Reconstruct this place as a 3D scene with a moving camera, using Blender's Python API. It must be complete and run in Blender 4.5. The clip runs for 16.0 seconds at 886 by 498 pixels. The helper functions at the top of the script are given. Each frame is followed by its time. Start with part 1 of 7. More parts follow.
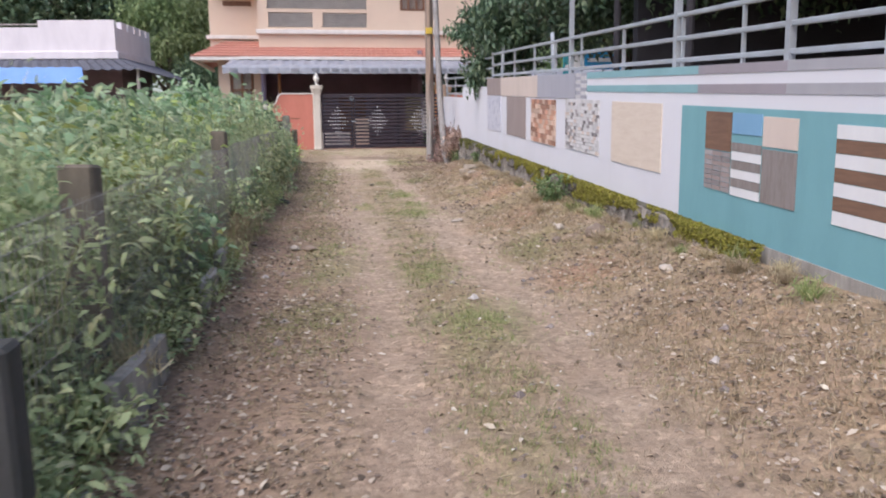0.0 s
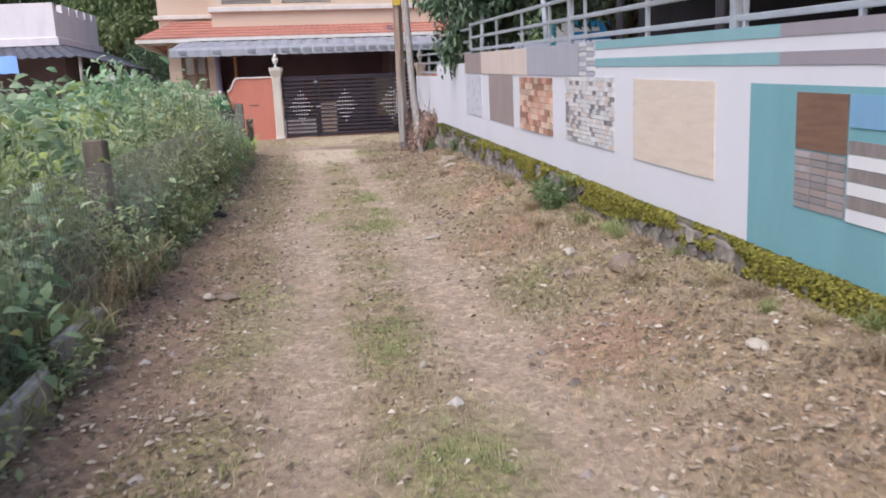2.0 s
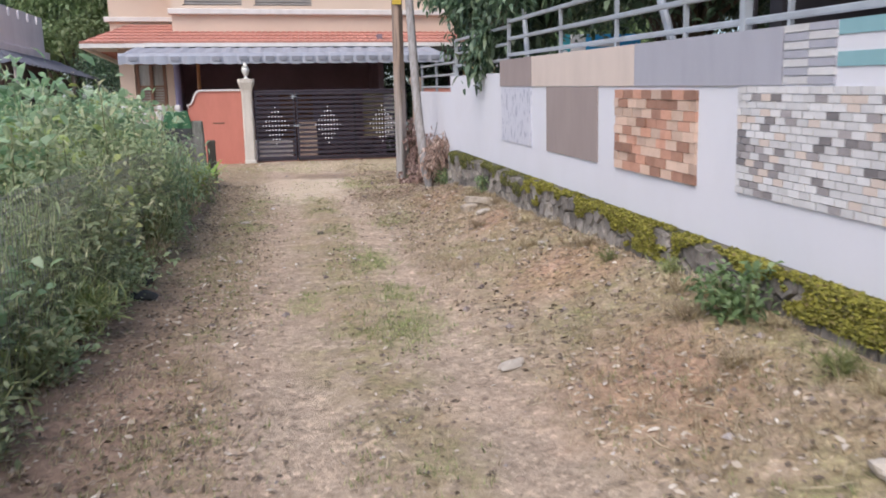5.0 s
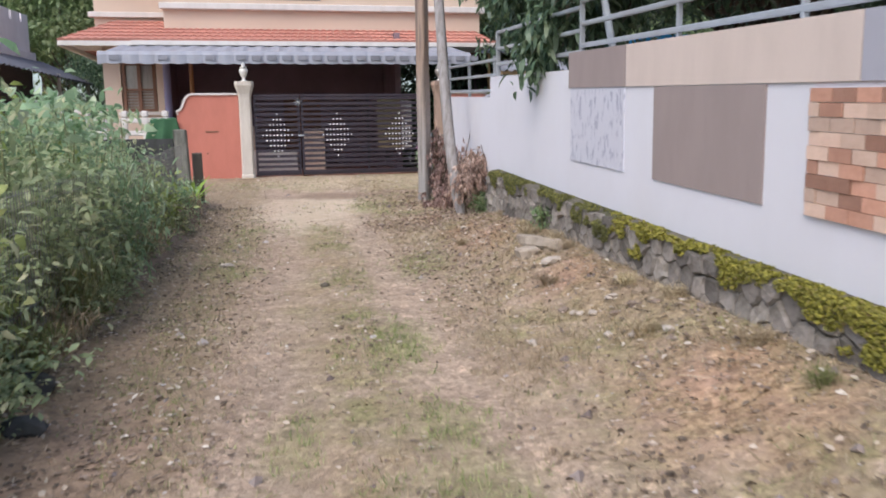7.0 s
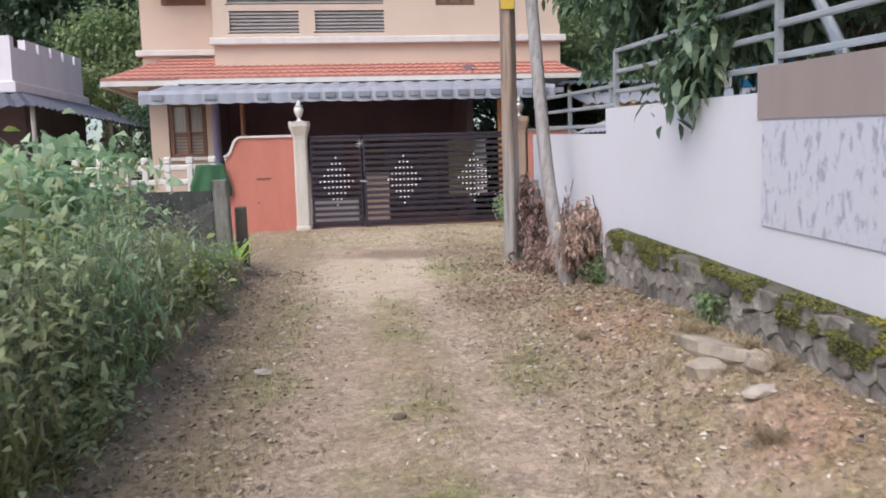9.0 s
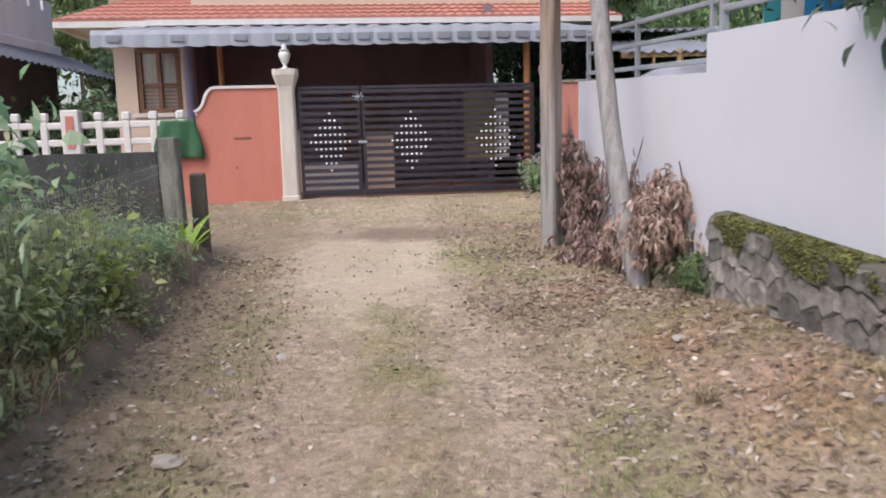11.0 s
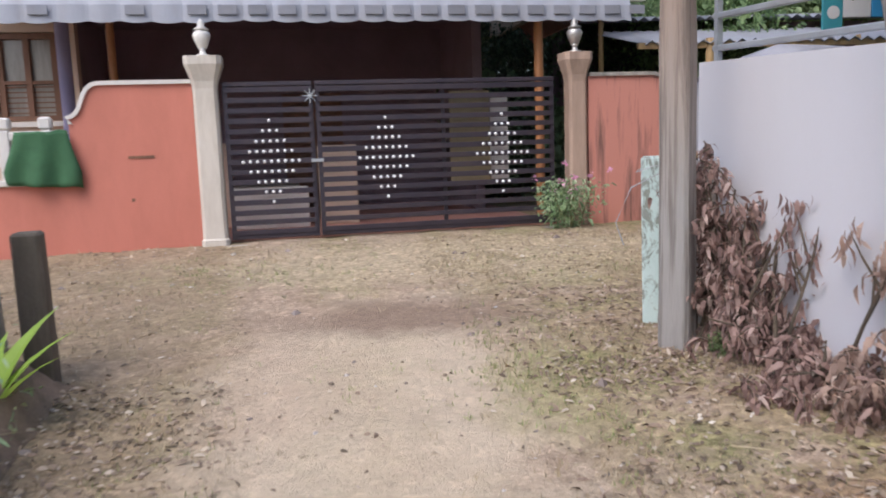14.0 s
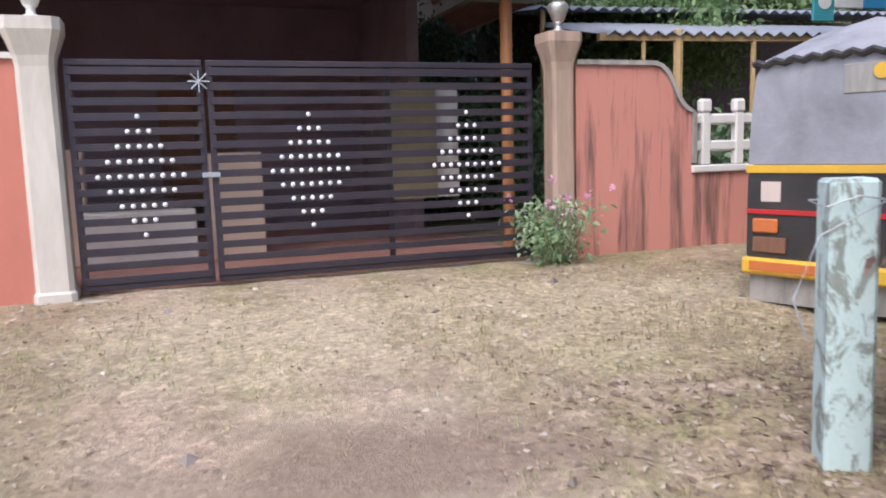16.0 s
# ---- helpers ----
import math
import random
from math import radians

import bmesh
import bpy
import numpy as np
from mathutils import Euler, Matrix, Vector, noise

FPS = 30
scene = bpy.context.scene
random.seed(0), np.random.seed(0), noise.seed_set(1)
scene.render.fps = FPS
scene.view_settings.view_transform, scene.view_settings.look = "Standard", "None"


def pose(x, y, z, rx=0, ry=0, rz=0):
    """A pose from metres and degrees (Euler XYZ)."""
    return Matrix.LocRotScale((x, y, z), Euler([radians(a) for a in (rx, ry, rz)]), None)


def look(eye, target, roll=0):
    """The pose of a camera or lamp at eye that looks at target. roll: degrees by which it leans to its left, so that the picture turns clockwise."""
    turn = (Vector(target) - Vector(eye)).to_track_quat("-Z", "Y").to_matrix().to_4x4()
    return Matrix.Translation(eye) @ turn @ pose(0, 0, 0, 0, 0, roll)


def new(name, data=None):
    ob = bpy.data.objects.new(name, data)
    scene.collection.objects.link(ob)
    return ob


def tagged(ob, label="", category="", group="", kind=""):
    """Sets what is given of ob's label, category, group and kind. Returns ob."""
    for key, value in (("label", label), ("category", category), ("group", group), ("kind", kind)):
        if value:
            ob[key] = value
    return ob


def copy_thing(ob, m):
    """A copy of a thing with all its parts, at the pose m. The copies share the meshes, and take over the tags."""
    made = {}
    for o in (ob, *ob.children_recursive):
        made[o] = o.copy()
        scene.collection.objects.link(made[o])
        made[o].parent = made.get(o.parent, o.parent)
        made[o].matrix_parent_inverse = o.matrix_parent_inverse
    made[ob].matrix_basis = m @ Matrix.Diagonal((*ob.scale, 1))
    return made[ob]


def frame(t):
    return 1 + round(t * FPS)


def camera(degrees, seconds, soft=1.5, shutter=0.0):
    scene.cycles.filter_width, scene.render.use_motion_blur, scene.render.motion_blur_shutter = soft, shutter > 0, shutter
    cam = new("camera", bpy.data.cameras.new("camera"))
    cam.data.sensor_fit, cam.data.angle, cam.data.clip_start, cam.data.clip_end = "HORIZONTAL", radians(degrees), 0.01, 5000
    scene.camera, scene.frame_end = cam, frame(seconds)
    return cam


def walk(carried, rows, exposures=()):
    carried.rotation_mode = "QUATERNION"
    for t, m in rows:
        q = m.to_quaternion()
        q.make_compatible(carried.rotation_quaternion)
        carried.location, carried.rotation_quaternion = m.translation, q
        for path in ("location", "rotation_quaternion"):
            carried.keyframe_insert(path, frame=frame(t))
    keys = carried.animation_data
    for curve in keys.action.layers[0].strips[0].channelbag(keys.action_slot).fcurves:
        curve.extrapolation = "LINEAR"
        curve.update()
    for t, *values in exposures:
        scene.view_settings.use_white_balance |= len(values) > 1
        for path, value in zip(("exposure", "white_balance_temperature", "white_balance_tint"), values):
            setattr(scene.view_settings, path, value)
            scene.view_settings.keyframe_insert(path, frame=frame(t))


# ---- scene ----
cam = camera(60.0, 16.0, 1.8, 0.4)
METRES, EYE, TILT, LEAN, TURN = 20.0, 1.5, 0.0, 0.0, 0.0
ROWS = [
    (0.0, 0.0, 0.0, 0.0, -0.09, -8.68, 0.61),
    (0.5, 0.0021, 0.0292, 0.0006, -2.22, -9.96, 0.74),
    (1.0, 0.005, 0.0569, 0.0026, -2.6, -9.66, 1.18),
    (1.5, 0.0076, 0.0856, 0.0056, -1.78, -9.46, 1.36),
    (2.0, 0.0066, 0.1149, 0.0075, -1.64, -10.38, 2.54),
    (2.5, 0.0057, 0.1476, 0.0083, -1.94, -10.94, 2.82),
    (3.0, 0.0004, 0.1772, 0.0092, -4.06, -11.82, 3.3),
    (3.5, -0.0049, 0.2077, 0.0084, -3.97, -11.16, 2.57),
    (4.0, -0.0128, 0.2366, 0.0098, -3.68, -9.01, 1.97),
    (6.5, -0.0299, 0.3961, 0.0122, -3.36, -8.88, 1.12),
    (7.0, -0.0334, 0.4294, 0.0145, -2.91, -8.3, 0.97),
    (7.5, -0.0373, 0.4599, 0.0175, -2.16, -8.19, 1.92),
    (8.0, -0.0426, 0.491, 0.0202, -1.27, -7.7, 1.8),
    (8.5, -0.0488, 0.5186, 0.0219, -0.0, -6.02, 1.8),
    (9.0, -0.0495, 0.5489, 0.0221, 1.48, -5.48, 1.86),
    (11.5, -0.0636, 0.7056, 0.0193, 2.18, -8.47, 1.6),
    (12.0, -0.0706, 0.7384, 0.0206, 2.18, -8.16, 2.68),
    (12.5, -0.0788, 0.7689, 0.0205, 1.0, -9.29, 2.43),
    (13.0, -0.085, 0.798, 0.0213, 0.28, -9.16, 2.46),
    (13.5, -0.0925, 0.8285, 0.0236, -0.3, -7.48, 1.64),
    (14.0, -0.0984, 0.8585, 0.0249, -2.95, -7.67, 2.01),
    (14.5, -0.1058, 0.8935, 0.0237, -5.14, -8.07, 1.49),
    (15.0, -0.1129, 0.9239, 0.0244, -7.37, -8.3, 2.35),
    (15.5, -0.1142, 0.9563, 0.0257, -9.15, -7.94, 1.95),
    (16.0, -0.1185, 0.987, 0.0267, -11.52, -7.44, 1.67),
]
walk(cam, [(t, pose(0, 0, EYE, TILT, LEAN, TURN) @ pose(METRES * x, METRES * y, METRES * z, 90 + pitch, roll, yaw)) for t, x, y, z, yaw, pitch, roll in ROWS],
     exposures=[(0.0, 0.65, 6310, 14), (4.0, 0.64, 6250, 12), (9.0, 0.64, 6270, 11), (12.5, 0.58, 6380, 14), (14.0, 0.58, 6250, 12), (15.0, 0.69, 6170, 12), (15.5, 0.77, 6120, 11), (16.0, 0.92, 6060, 12)])

# ---- light ----
SUN_EL, SUN_AZ = 52.0, 215.0          # degrees; a high sun behind thin cloud
world = bpy.data.worlds.new("World")
scene.world = world
world.use_nodes = True
_n = world.node_tree.nodes
_sky = _n.new("ShaderNodeTexSky")
_sky.sky_type, _sky.sun_disc = "NISHITA", False
_sky.sun_elevation, _sky.sun_rotation = radians(SUN_EL), radians(SUN_AZ)
_sky.dust_density, _sky.ozone_density, _sky.air_density = 3.0, 1.0, 1.0
world.node_tree.links.new(_sky.outputs[0], _n["Background"].inputs[0])
_n["Background"].inputs[1].default_value = 0.15
_sun = bpy.data.lights.new("sun", "SUN")
_sun.energy, _sun.angle, _sun.color = 1.1, radians(35), (1.0, 0.97, 0.94)
_d = Vector((math.sin(radians(SUN_AZ)) * math.cos(radians(SUN_EL)), math.cos(radians(SUN_AZ)) * math.cos(radians(SUN_EL)), math.sin(radians(SUN_EL))))
new("sun", _sun).matrix_world = look(_d * 60, (0, 0, 0))

# ---- helpers of the place ----
rng = np.random.default_rng(7)


def ground_z(x, y):
    """Height of the lane's ground: it climbs to the gate, with a bank along the painted wall."""
    z = np.interp(y, [-60, -5, 0, 7, 18, 21.5, 26, 40], [-0.3, -0.12, 0, 0.22, 0.50, 0.68, 0.96, 1.0])
    q = x + 0.142 * y
    k = np.clip((q - 1.7) / 1.4, 0, 1)
    k = k * k * (3 - 2 * k)
    z = z + k * np.interp(y, [0, 5, 7, 9, 12, 15, 17, 20, 23], [0.36, 0.34, 0.28, 0.24, 0.22, 0.19, 0.2, 0.1, 0.0])
    k3 = np.clip((q - 2.3) / 0.75, 0, 1)
    z = z + k3 * k3 * (3 - 2 * k3) * np.interp(y, [8, 11.5, 14, 16, 18.3, 19.1, 20], [0, 0.12, 0.14, 0.2, 0.15, 0.03, 0])
    k2 = np.clip((-0.55 - q) / 0.5, 0, 1)
    z = z + 0.05 * k2 * (y < 22)
    # two shallow wheel ruts
    z = z - 0.025 * np.exp(-((q - 0.25 - 0.02 * y) / 0.22) ** 2) * (y < 19) - 0.02 * np.exp(-((q - 1.45) / 0.22) ** 2) * (y < 19)
    return z


def bumps(x, y):
    """Small lumps of the trodden ground."""
    return 0.022 * noise.noise((x * 2.2, y * 2.2, 0)) + 0.012 * noise.noise((x * 7, y * 7, 3))


HM = pose(-4.03, 26.1, 0, 0, 0, 8.53)                       # gate line: u along it, v behind it
WM = Matrix(((-0.1406, -0.9901, 0, 3.238), (0.9901, -0.1406, 0, 0), (0, 0, 1, 0), (0, 0, 0, 1)))   # painted wall: s along, n towards the lane


def thing(name, label, category, m=None, group="", kind=""):
    ob = new(name)
    ob.empty_display_size = 0.2
    ob.matrix_basis = m if m is not None else Matrix()
    return tagged(ob, label, category, group, kind)


def mesh_of(name, bm, material, smooth=False):
    me = bpy.data.meshes.new(name)
    bm.normal_update()
    bm.to_mesh(me)
    bm.free()
    for m in (material if isinstance(material, (list, tuple)) else [material]):
        me.materials.append(m)
    if smooth:
        me.polygons.foreach_set("use_smooth", [True] * len(me.polygons))
        me.update()
    return me


def part(name, bm, material, parent=None, label="", smooth=False, m=None):
    """One mesh object under a thing or part."""
    data = bm if isinstance(bm, bpy.types.Mesh) else mesh_of(name, bm, material, smooth)
    ob = new(name, data)
    ob.parent = parent
    if m is not None:
        ob.matrix_basis = m
    return tagged(ob, label)


def setting(name, bm, material, label, category, m=None, smooth=False):
    ob = part(name, bm, material, None, label, smooth, m)
    return tagged(ob, label, category, "", "structure")


def box(bm, x0, x1, y0, y1, z0, z1, bevel=0.0, k=0.0, mi=0):
    """A box; k shears z along x."""
    c = [(x, y, z + k * x) for z in (z0, z1) for y in (y0, y1) for x in (x0, x1)]
    v = [bm.verts.new(p) for p in c]
    fs = [bm.faces.new([v[i] for i in f]) for f in ((0, 2, 3, 1), (4, 5, 7, 6), (0, 1, 5, 4), (2, 6, 7, 3), (0, 4, 6, 2), (1, 3, 7, 5))]
    for f in fs:
        f.material_index = mi
    if bevel:
        es = list({e for f in fs for e in f.edges})
        bmesh.ops.bevel(bm, geom=es, offset=bevel, segments=1, affect="EDGES", profile=0.5)
    return bm


def bx(*a, **k):
    return box(bmesh.new(), *a, **k)


def tube(bm, pts, radii, n=10, caps=True):
    """A round tube along points."""
    rings = []
    pts = [Vector(p) for p in pts]
    if isinstance(radii, (int, float)):
        radii = [radii] * len(pts)
    for i, p in enumerate(pts):
        d = (pts[min(i + 1, len(pts) - 1)] - pts[max(i - 1, 0)]).normalized()
        a = d.orthogonal().normalized() if abs(d.z) < 0.9 else Vector((1, 0, 0))
        a = (a - d * a.dot(d)).normalized()
        b = d.cross(a)
        rings.append([bm.verts.new(p + radii[i] * (math.cos(2 * math.pi * j / n) * a + math.sin(2 * math.pi * j / n) * b)) for j in range(n)])
    for r0, r1 in zip(rings, rings[1:]):
        for j in range(n):
            bm.faces.new((r0[j], r0[(j + 1) % n], r1[(j + 1) % n], r1[j]))
    if caps:
        bm.faces.new(rings[0][::-1])
        bm.faces.new(rings[-1])
    return bm


def lathe(bm, profile, n=20, at=(0, 0, 0)):
    """profile: (radius, z) from below."""
    return tube(bm, [(at[0], at[1], at[2] + z) for r, z in profile], [max(r, 0.001) for r, z in profile], n)


def plate(bm, outline, y0, y1, mi=0):
    """An outline in x, z pulled out from y0 to y1."""
    a = [bm.verts.new((x, y0, z)) for x, z in outline]
    b = [bm.verts.new((x, y1, z)) for x, z in outline]
    bm.faces.new(a).material_index = mi
    bm.faces.new(b[::-1]).material_index = mi
    for i in range(len(a)):
        j = (i + 1) % len(a)
        bm.faces.new((a[j], a[i], b[i], b[j])).material_index = mi
    bmesh.ops.recalc_face_normals(bm, faces=bm.faces)
    return bm


# ---- materials ----
def nodes_of(name):
    m = bpy.data.materials.new(name)
    m.use_nodes = True
    t = m.node_tree
    return m, t, t.nodes["Principled BSDF"]


def link(t, a, b):
    t.links.new(a, b)


def noise_node(t, scale, detail=5.0, rough=0.6, vec=None, dist=0.0):
    n = t.nodes.new("ShaderNodeTexNoise")
    n.inputs["Scale"].default_value, n.inputs["Detail"].default_value, n.inputs["Roughness"].default_value = scale, detail, rough
    n.inputs["Distortion"].default_value = dist
    if vec is not None:
        link(t, vec, n.inputs["Vector"])
    return n.outputs["Fac"]


def ramp(t, fac, stops):
    r = t.nodes.new("ShaderNodeValToRGB")
    e = r.color_ramp.elements
    while len(e) < len(stops):
        e.new(0.5)
    for el, (p, c) in zip(e, stops):
        el.position, el.color = p, ((c, c, c, 1) if isinstance(c, (int, float)) else (*c, 1))
    link(t, fac, r.inputs[0])
    return r.outputs[0]


def mix(t, fac, a, b, mode="MIX"):
    n = t.nodes.new("ShaderNodeMix")
    n.data_type, n.blend_type = "RGBA", mode
    for s, v in ((n.inputs[0], fac), (n.inputs[6], a), (n.inputs[7], b)):
        if isinstance(v, (int, float)):
            s.default_value = v
        elif isinstance(v, tuple):
            s.default_value = (*v, 1)
        else:
            link(t, v, s)
    return n.outputs[2]


def math_node(t, op, a, b=None, c=None):
    n = t.nodes.new("ShaderNodeMath")
    n.operation = op
    for s, v in zip(n.inputs, (a, b, c)):
        if isinstance(v, (int, float)):
            s.default_value = v
        elif v is not None:
            link(t, v, s)
    return n.outputs[0]


def bump(t, bsdf, height, strength, dist=0.02):
    b = t.nodes.new("ShaderNodeBump")
    b.inputs["Strength"].default_value, b.inputs["Distance"].default_value = strength, dist
    link(t, height, b.inputs["Height"])
    link(t, b.outputs[0], bsdf.inputs["Normal"])


def coords(t, stretch=(1, 1, 1)):
    c = t.nodes.new("ShaderNodeTexCoord")
    mp = t.nodes.new("ShaderNodeMapping")
    mp.inputs["Scale"].default_value = stretch
    link(t, c.outputs["Object"], mp.inputs[0])
    return mp.outputs[0]


def surf(name, c, dirt=None, amount=0.35, fine=40.0, coarse=1.3, rough=0.8, relief=0.25, metal=0.0, stretch=(1, 1, 1), vary=0.12, random_=0.0, contrast=(0.42, 0.68)):
    """A weathered surface: fine grain, coarse stains of a second colour, relief."""
    m, t, b = nodes_of(name)
    v = coords(t)
    vs = coords(t, stretch)
    f, g = noise_node(t, fine, 6, 0.65, v), noise_node(t, coarse, 7, 0.62, vs, 0.3)
    dark, light = tuple(x * (1 - vary) for x in c), tuple(min(1, x * (1 + vary)) for x in c)
    col = mix(t, f, dark, light)
    if dirt:
        col = mix(t, math_node(t, "MULTIPLY", ramp(t, g, [(contrast[0], 0.0), (contrast[1], 1.0)]), amount), col, dirt)
    if random_:
        o = t.nodes.new("ShaderNodeObjectInfo")
        h = t.nodes.new("ShaderNodeHueSaturation")
        link(t, math_node(t, "MULTIPLY_ADD", o.outputs["Random"], 2 * random_, 1 - random_), h.inputs["Value"])
        link(t, col, h.inputs["Color"])
        col = h.outputs[0]
    link(t, col, b.inputs["Base Color"])
    b.inputs["Metallic"].default_value = metal
    link(t, math_node(t, "MULTIPLY_ADD", g, 0.25, rough - 0.12), b.inputs["Roughness"])
    bump(t, b, math_node(t, "ADD", f, g), relief, 0.01)
    return m


def leafy(name, c1, c2, c3=None, trans=0.3, rough=0.55):
    """Leaves: colours differ by leaf and by plant; some light passes through."""
    m, t, b = nodes_of(name)
    g = t.nodes.new("ShaderNodeNewGeometry")
    o = t.nodes.new("ShaderNodeObjectInfo")
    stops = [(0.0, c1), (0.75, c2)] + ([(1.0, c3)] if c3 else [])
    col = ramp(t, g.outputs["Random Per Island"], stops)
    h = t.nodes.new("ShaderNodeHueSaturation")
    link(t, math_node(t, "MULTIPLY_ADD", o.outputs["Random"], 0.5, 0.75), h.inputs["Value"])
    link(t, math_node(t, "MULTIPLY_ADD", o.outputs["Random"], 0.03, 0.485), h.inputs["Hue"])
    link(t, col, h.inputs["Color"])
    link(t, h.outputs[0], b.inputs["Base Color"])
    b.inputs["Roughness"].default_value = rough
    tr = t.nodes.new("ShaderNodeBsdfTranslucent")
    link(t, h.outputs[0], tr.inputs["Color"])
    mx = t.nodes.new("ShaderNodeMixShader")
    mx.inputs[0].default_value = trans
    link(t, b.outputs[0], mx.inputs[1])
    link(t, tr.outputs[0], mx.inputs[2])
    link(t, mx.outputs[0], t.nodes["Material Output"].inputs[0])
    return m


# where short grass grows on the lane (x, y, half sizes, strength), and where red earth lies bare
GRASS_SPOTS = ((0.26, 5.3, 0.3, 0.6, 1.0), (-0.1, 6.9, 0.2, 0.7, 0.6), (-0.37, 11.5, 0.22, 0.55, 1.0), (-0.48, 12.3, 0.17, 0.28, 0.9), (-0.76, 13.7, 0.22, 0.5, 1.0), (-1.25, 12.1, 0.16, 0.32, 0.8),
               (-1.03, 7.2, 0.24, 0.8, 0.9), (-0.95, 5.5, 0.25, 0.5, 0.8), (-1.22, 8.2, 0.25, 0.45, 0.9), (-2.45, 16.35, 0.25, 0.4, 0.8), (-0.52, 16.6, 0.3, 0.5, 0.9), (-2.75, 18.6, 0.25, 0.8, 0.6),
               (-3.6, 24.3, 0.9, 0.5, 0.3), (-0.3, 24.2, 0.8, 0.6, 0.2), (0.9, 7.9, 0.25, 0.6, 0.8), (1.36, 12.6, 0.3, 0.5, 0.8))
RED_SPOTS = ((0.85, 9.7, 0.5, 0.7), (0.27, 16.9, 0.4, 0.5), (0.9, 12.1, 0.45, 0.7), (0.1, 17.9, 0.35, 0.45), (0.63, 14.6, 0.3, 0.45), (0.7, 18.7, 0.4, 0.5), (-0.28, 19.6, 0.35, 0.4), (1.2, 6.6, 0.4, 0.5))


def ground_material():
    m, t, b = nodes_of("dry_lane_earth")
    v = coords(t)
    sep = t.nodes.new("ShaderNodeSeparateXYZ")
    link(t, v, sep.inputs[0])
    q = math_node(t, "MULTIPLY_ADD", sep.outputs[1], 0.142, sep.outputs[0])
    wob = noise_node(t, 0.9, 4, 0.6, v)
    qw = math_node(t, "ADD", q, math_node(t, "MULTIPLY_ADD", wob, 0.9, -0.45))
    fine, mid, big = noise_node(t, 70, 6, 0.7, v), noise_node(t, 9, 6, 0.7, v), noise_node(t, 0.8, 5, 0.6, v)
    earth = mix(t, mid, (0.33, 0.255, 0.20), (0.55, 0.452, 0.365))
    earth = mix(t, ramp(t, fine, [(0.35, 0.0), (0.7, 0.5)]), earth, (0.16, 0.115, 0.085))
    crumbs = noise_node(t, 24, 5, 0.75, v, 0.4)
    earth = mix(t, ramp(t, crumbs, [(0.5, 0.0), (0.62, 0.7)]), earth, (0.19, 0.145, 0.11))
    earth = mix(t, ramp(t, noise_node(t, 38, 4, 0.7, v, 0.5), [(0.62, 0.0), (0.7, 0.8)]), earth, (0.60, 0.52, 0.44))
    straw = mix(t, ramp(t, crumbs, [(0.36, 0.0), (0.62, 1.0)]), (0.15, 0.112, 0.07), (0.37, 0.30, 0.19))
    green = mix(t, ramp(t, crumbs, [(0.36, 0.0), (0.62, 1.0)]), (0.115, 0.125, 0.05), (0.29, 0.295, 0.14))
    # straw and grass grow between and beside the wheel tracks
    mid_strip = ramp(t, math_node(t, "ABSOLUTE", math_node(t, "SUBTRACT", qw, 0.85)), [(0.0, 1.0), (0.42, 0.0)])
    sidev = t.nodes.new("ShaderNodeMapRange")
    for k, val in (("From Min", 1.6), ("From Max", 2.3), ("To Max", 0.8)):
        sidev.inputs[k].default_value = val
    link(t, qw, sidev.inputs[0])
    left = t.nodes.new("ShaderNodeMapRange")
    for k, val in (("From Min", 0.1), ("From Max", -0.25), ("To Max", 0.75)):
        left.inputs[k].default_value = val
    link(t, qw, left.inputs[0])
    cover = math_node(t, "MULTIPLY", ramp(t, noise_node(t, 2.6, 7, 0.72, v), [(0.36, 0.0), (0.54, 1.0)]),
                      math_node(t, "MAXIMUM", math_node(t, "MAXIMUM", mid_strip, sidev.outputs[0]), left.outputs[0]))
    col = mix(t, cover, earth, straw)
    col = mix(t, math_node(t, "MULTIPLY", ramp(t, noise_node(t, 1.7, 6, 0.7, v), [(0.45, 0.0), (0.6, 0.85)]), cover), col, green)
    # the bare sandy place before the gate, with a damp dark patch
    ragged = math_node(t, "MULTIPLY_ADD", noise_node(t, 1.6, 6, 0.68, v), 1.5, -0.75)

    def blob(x, y, rx, ry, soft):
        a = math_node(t, "DIVIDE", math_node(t, "SUBTRACT", sep.outputs[0], x), rx)
        c = math_node(t, "DIVIDE", math_node(t, "SUBTRACT", sep.outputs[1], y), ry)
        r = math_node(t, "SQRT", math_node(t, "ADD", math_node(t, "MULTIPLY", a, a), math_node(t, "MULTIPLY", c, c)))
        r = math_node(t, "ADD", r, ragged)
        return ramp(t, r, [(1 - soft, 1.0), (1.0, 0.0)])
    sand = mix(t, mid, (0.43, 0.36, 0.285), (0.57, 0.49, 0.395))
    col = mix(t, math_node(t, "MULTIPLY", blob(-2.2, 21.2, 1.25, 2.6, 0.45), 0.75), col, sand)
    col = mix(t, math_node(t, "MULTIPLY", blob(-3.0, 24.7, 1.5, 0.9, 0.5), 0.6), col, sand)
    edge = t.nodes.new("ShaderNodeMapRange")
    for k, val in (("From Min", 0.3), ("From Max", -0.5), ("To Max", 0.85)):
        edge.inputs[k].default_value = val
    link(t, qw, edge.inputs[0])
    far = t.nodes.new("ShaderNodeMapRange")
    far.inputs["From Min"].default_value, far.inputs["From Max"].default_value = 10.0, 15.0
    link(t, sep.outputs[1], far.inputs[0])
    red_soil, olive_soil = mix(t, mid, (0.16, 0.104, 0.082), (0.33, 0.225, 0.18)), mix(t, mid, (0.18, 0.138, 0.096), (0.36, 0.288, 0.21))
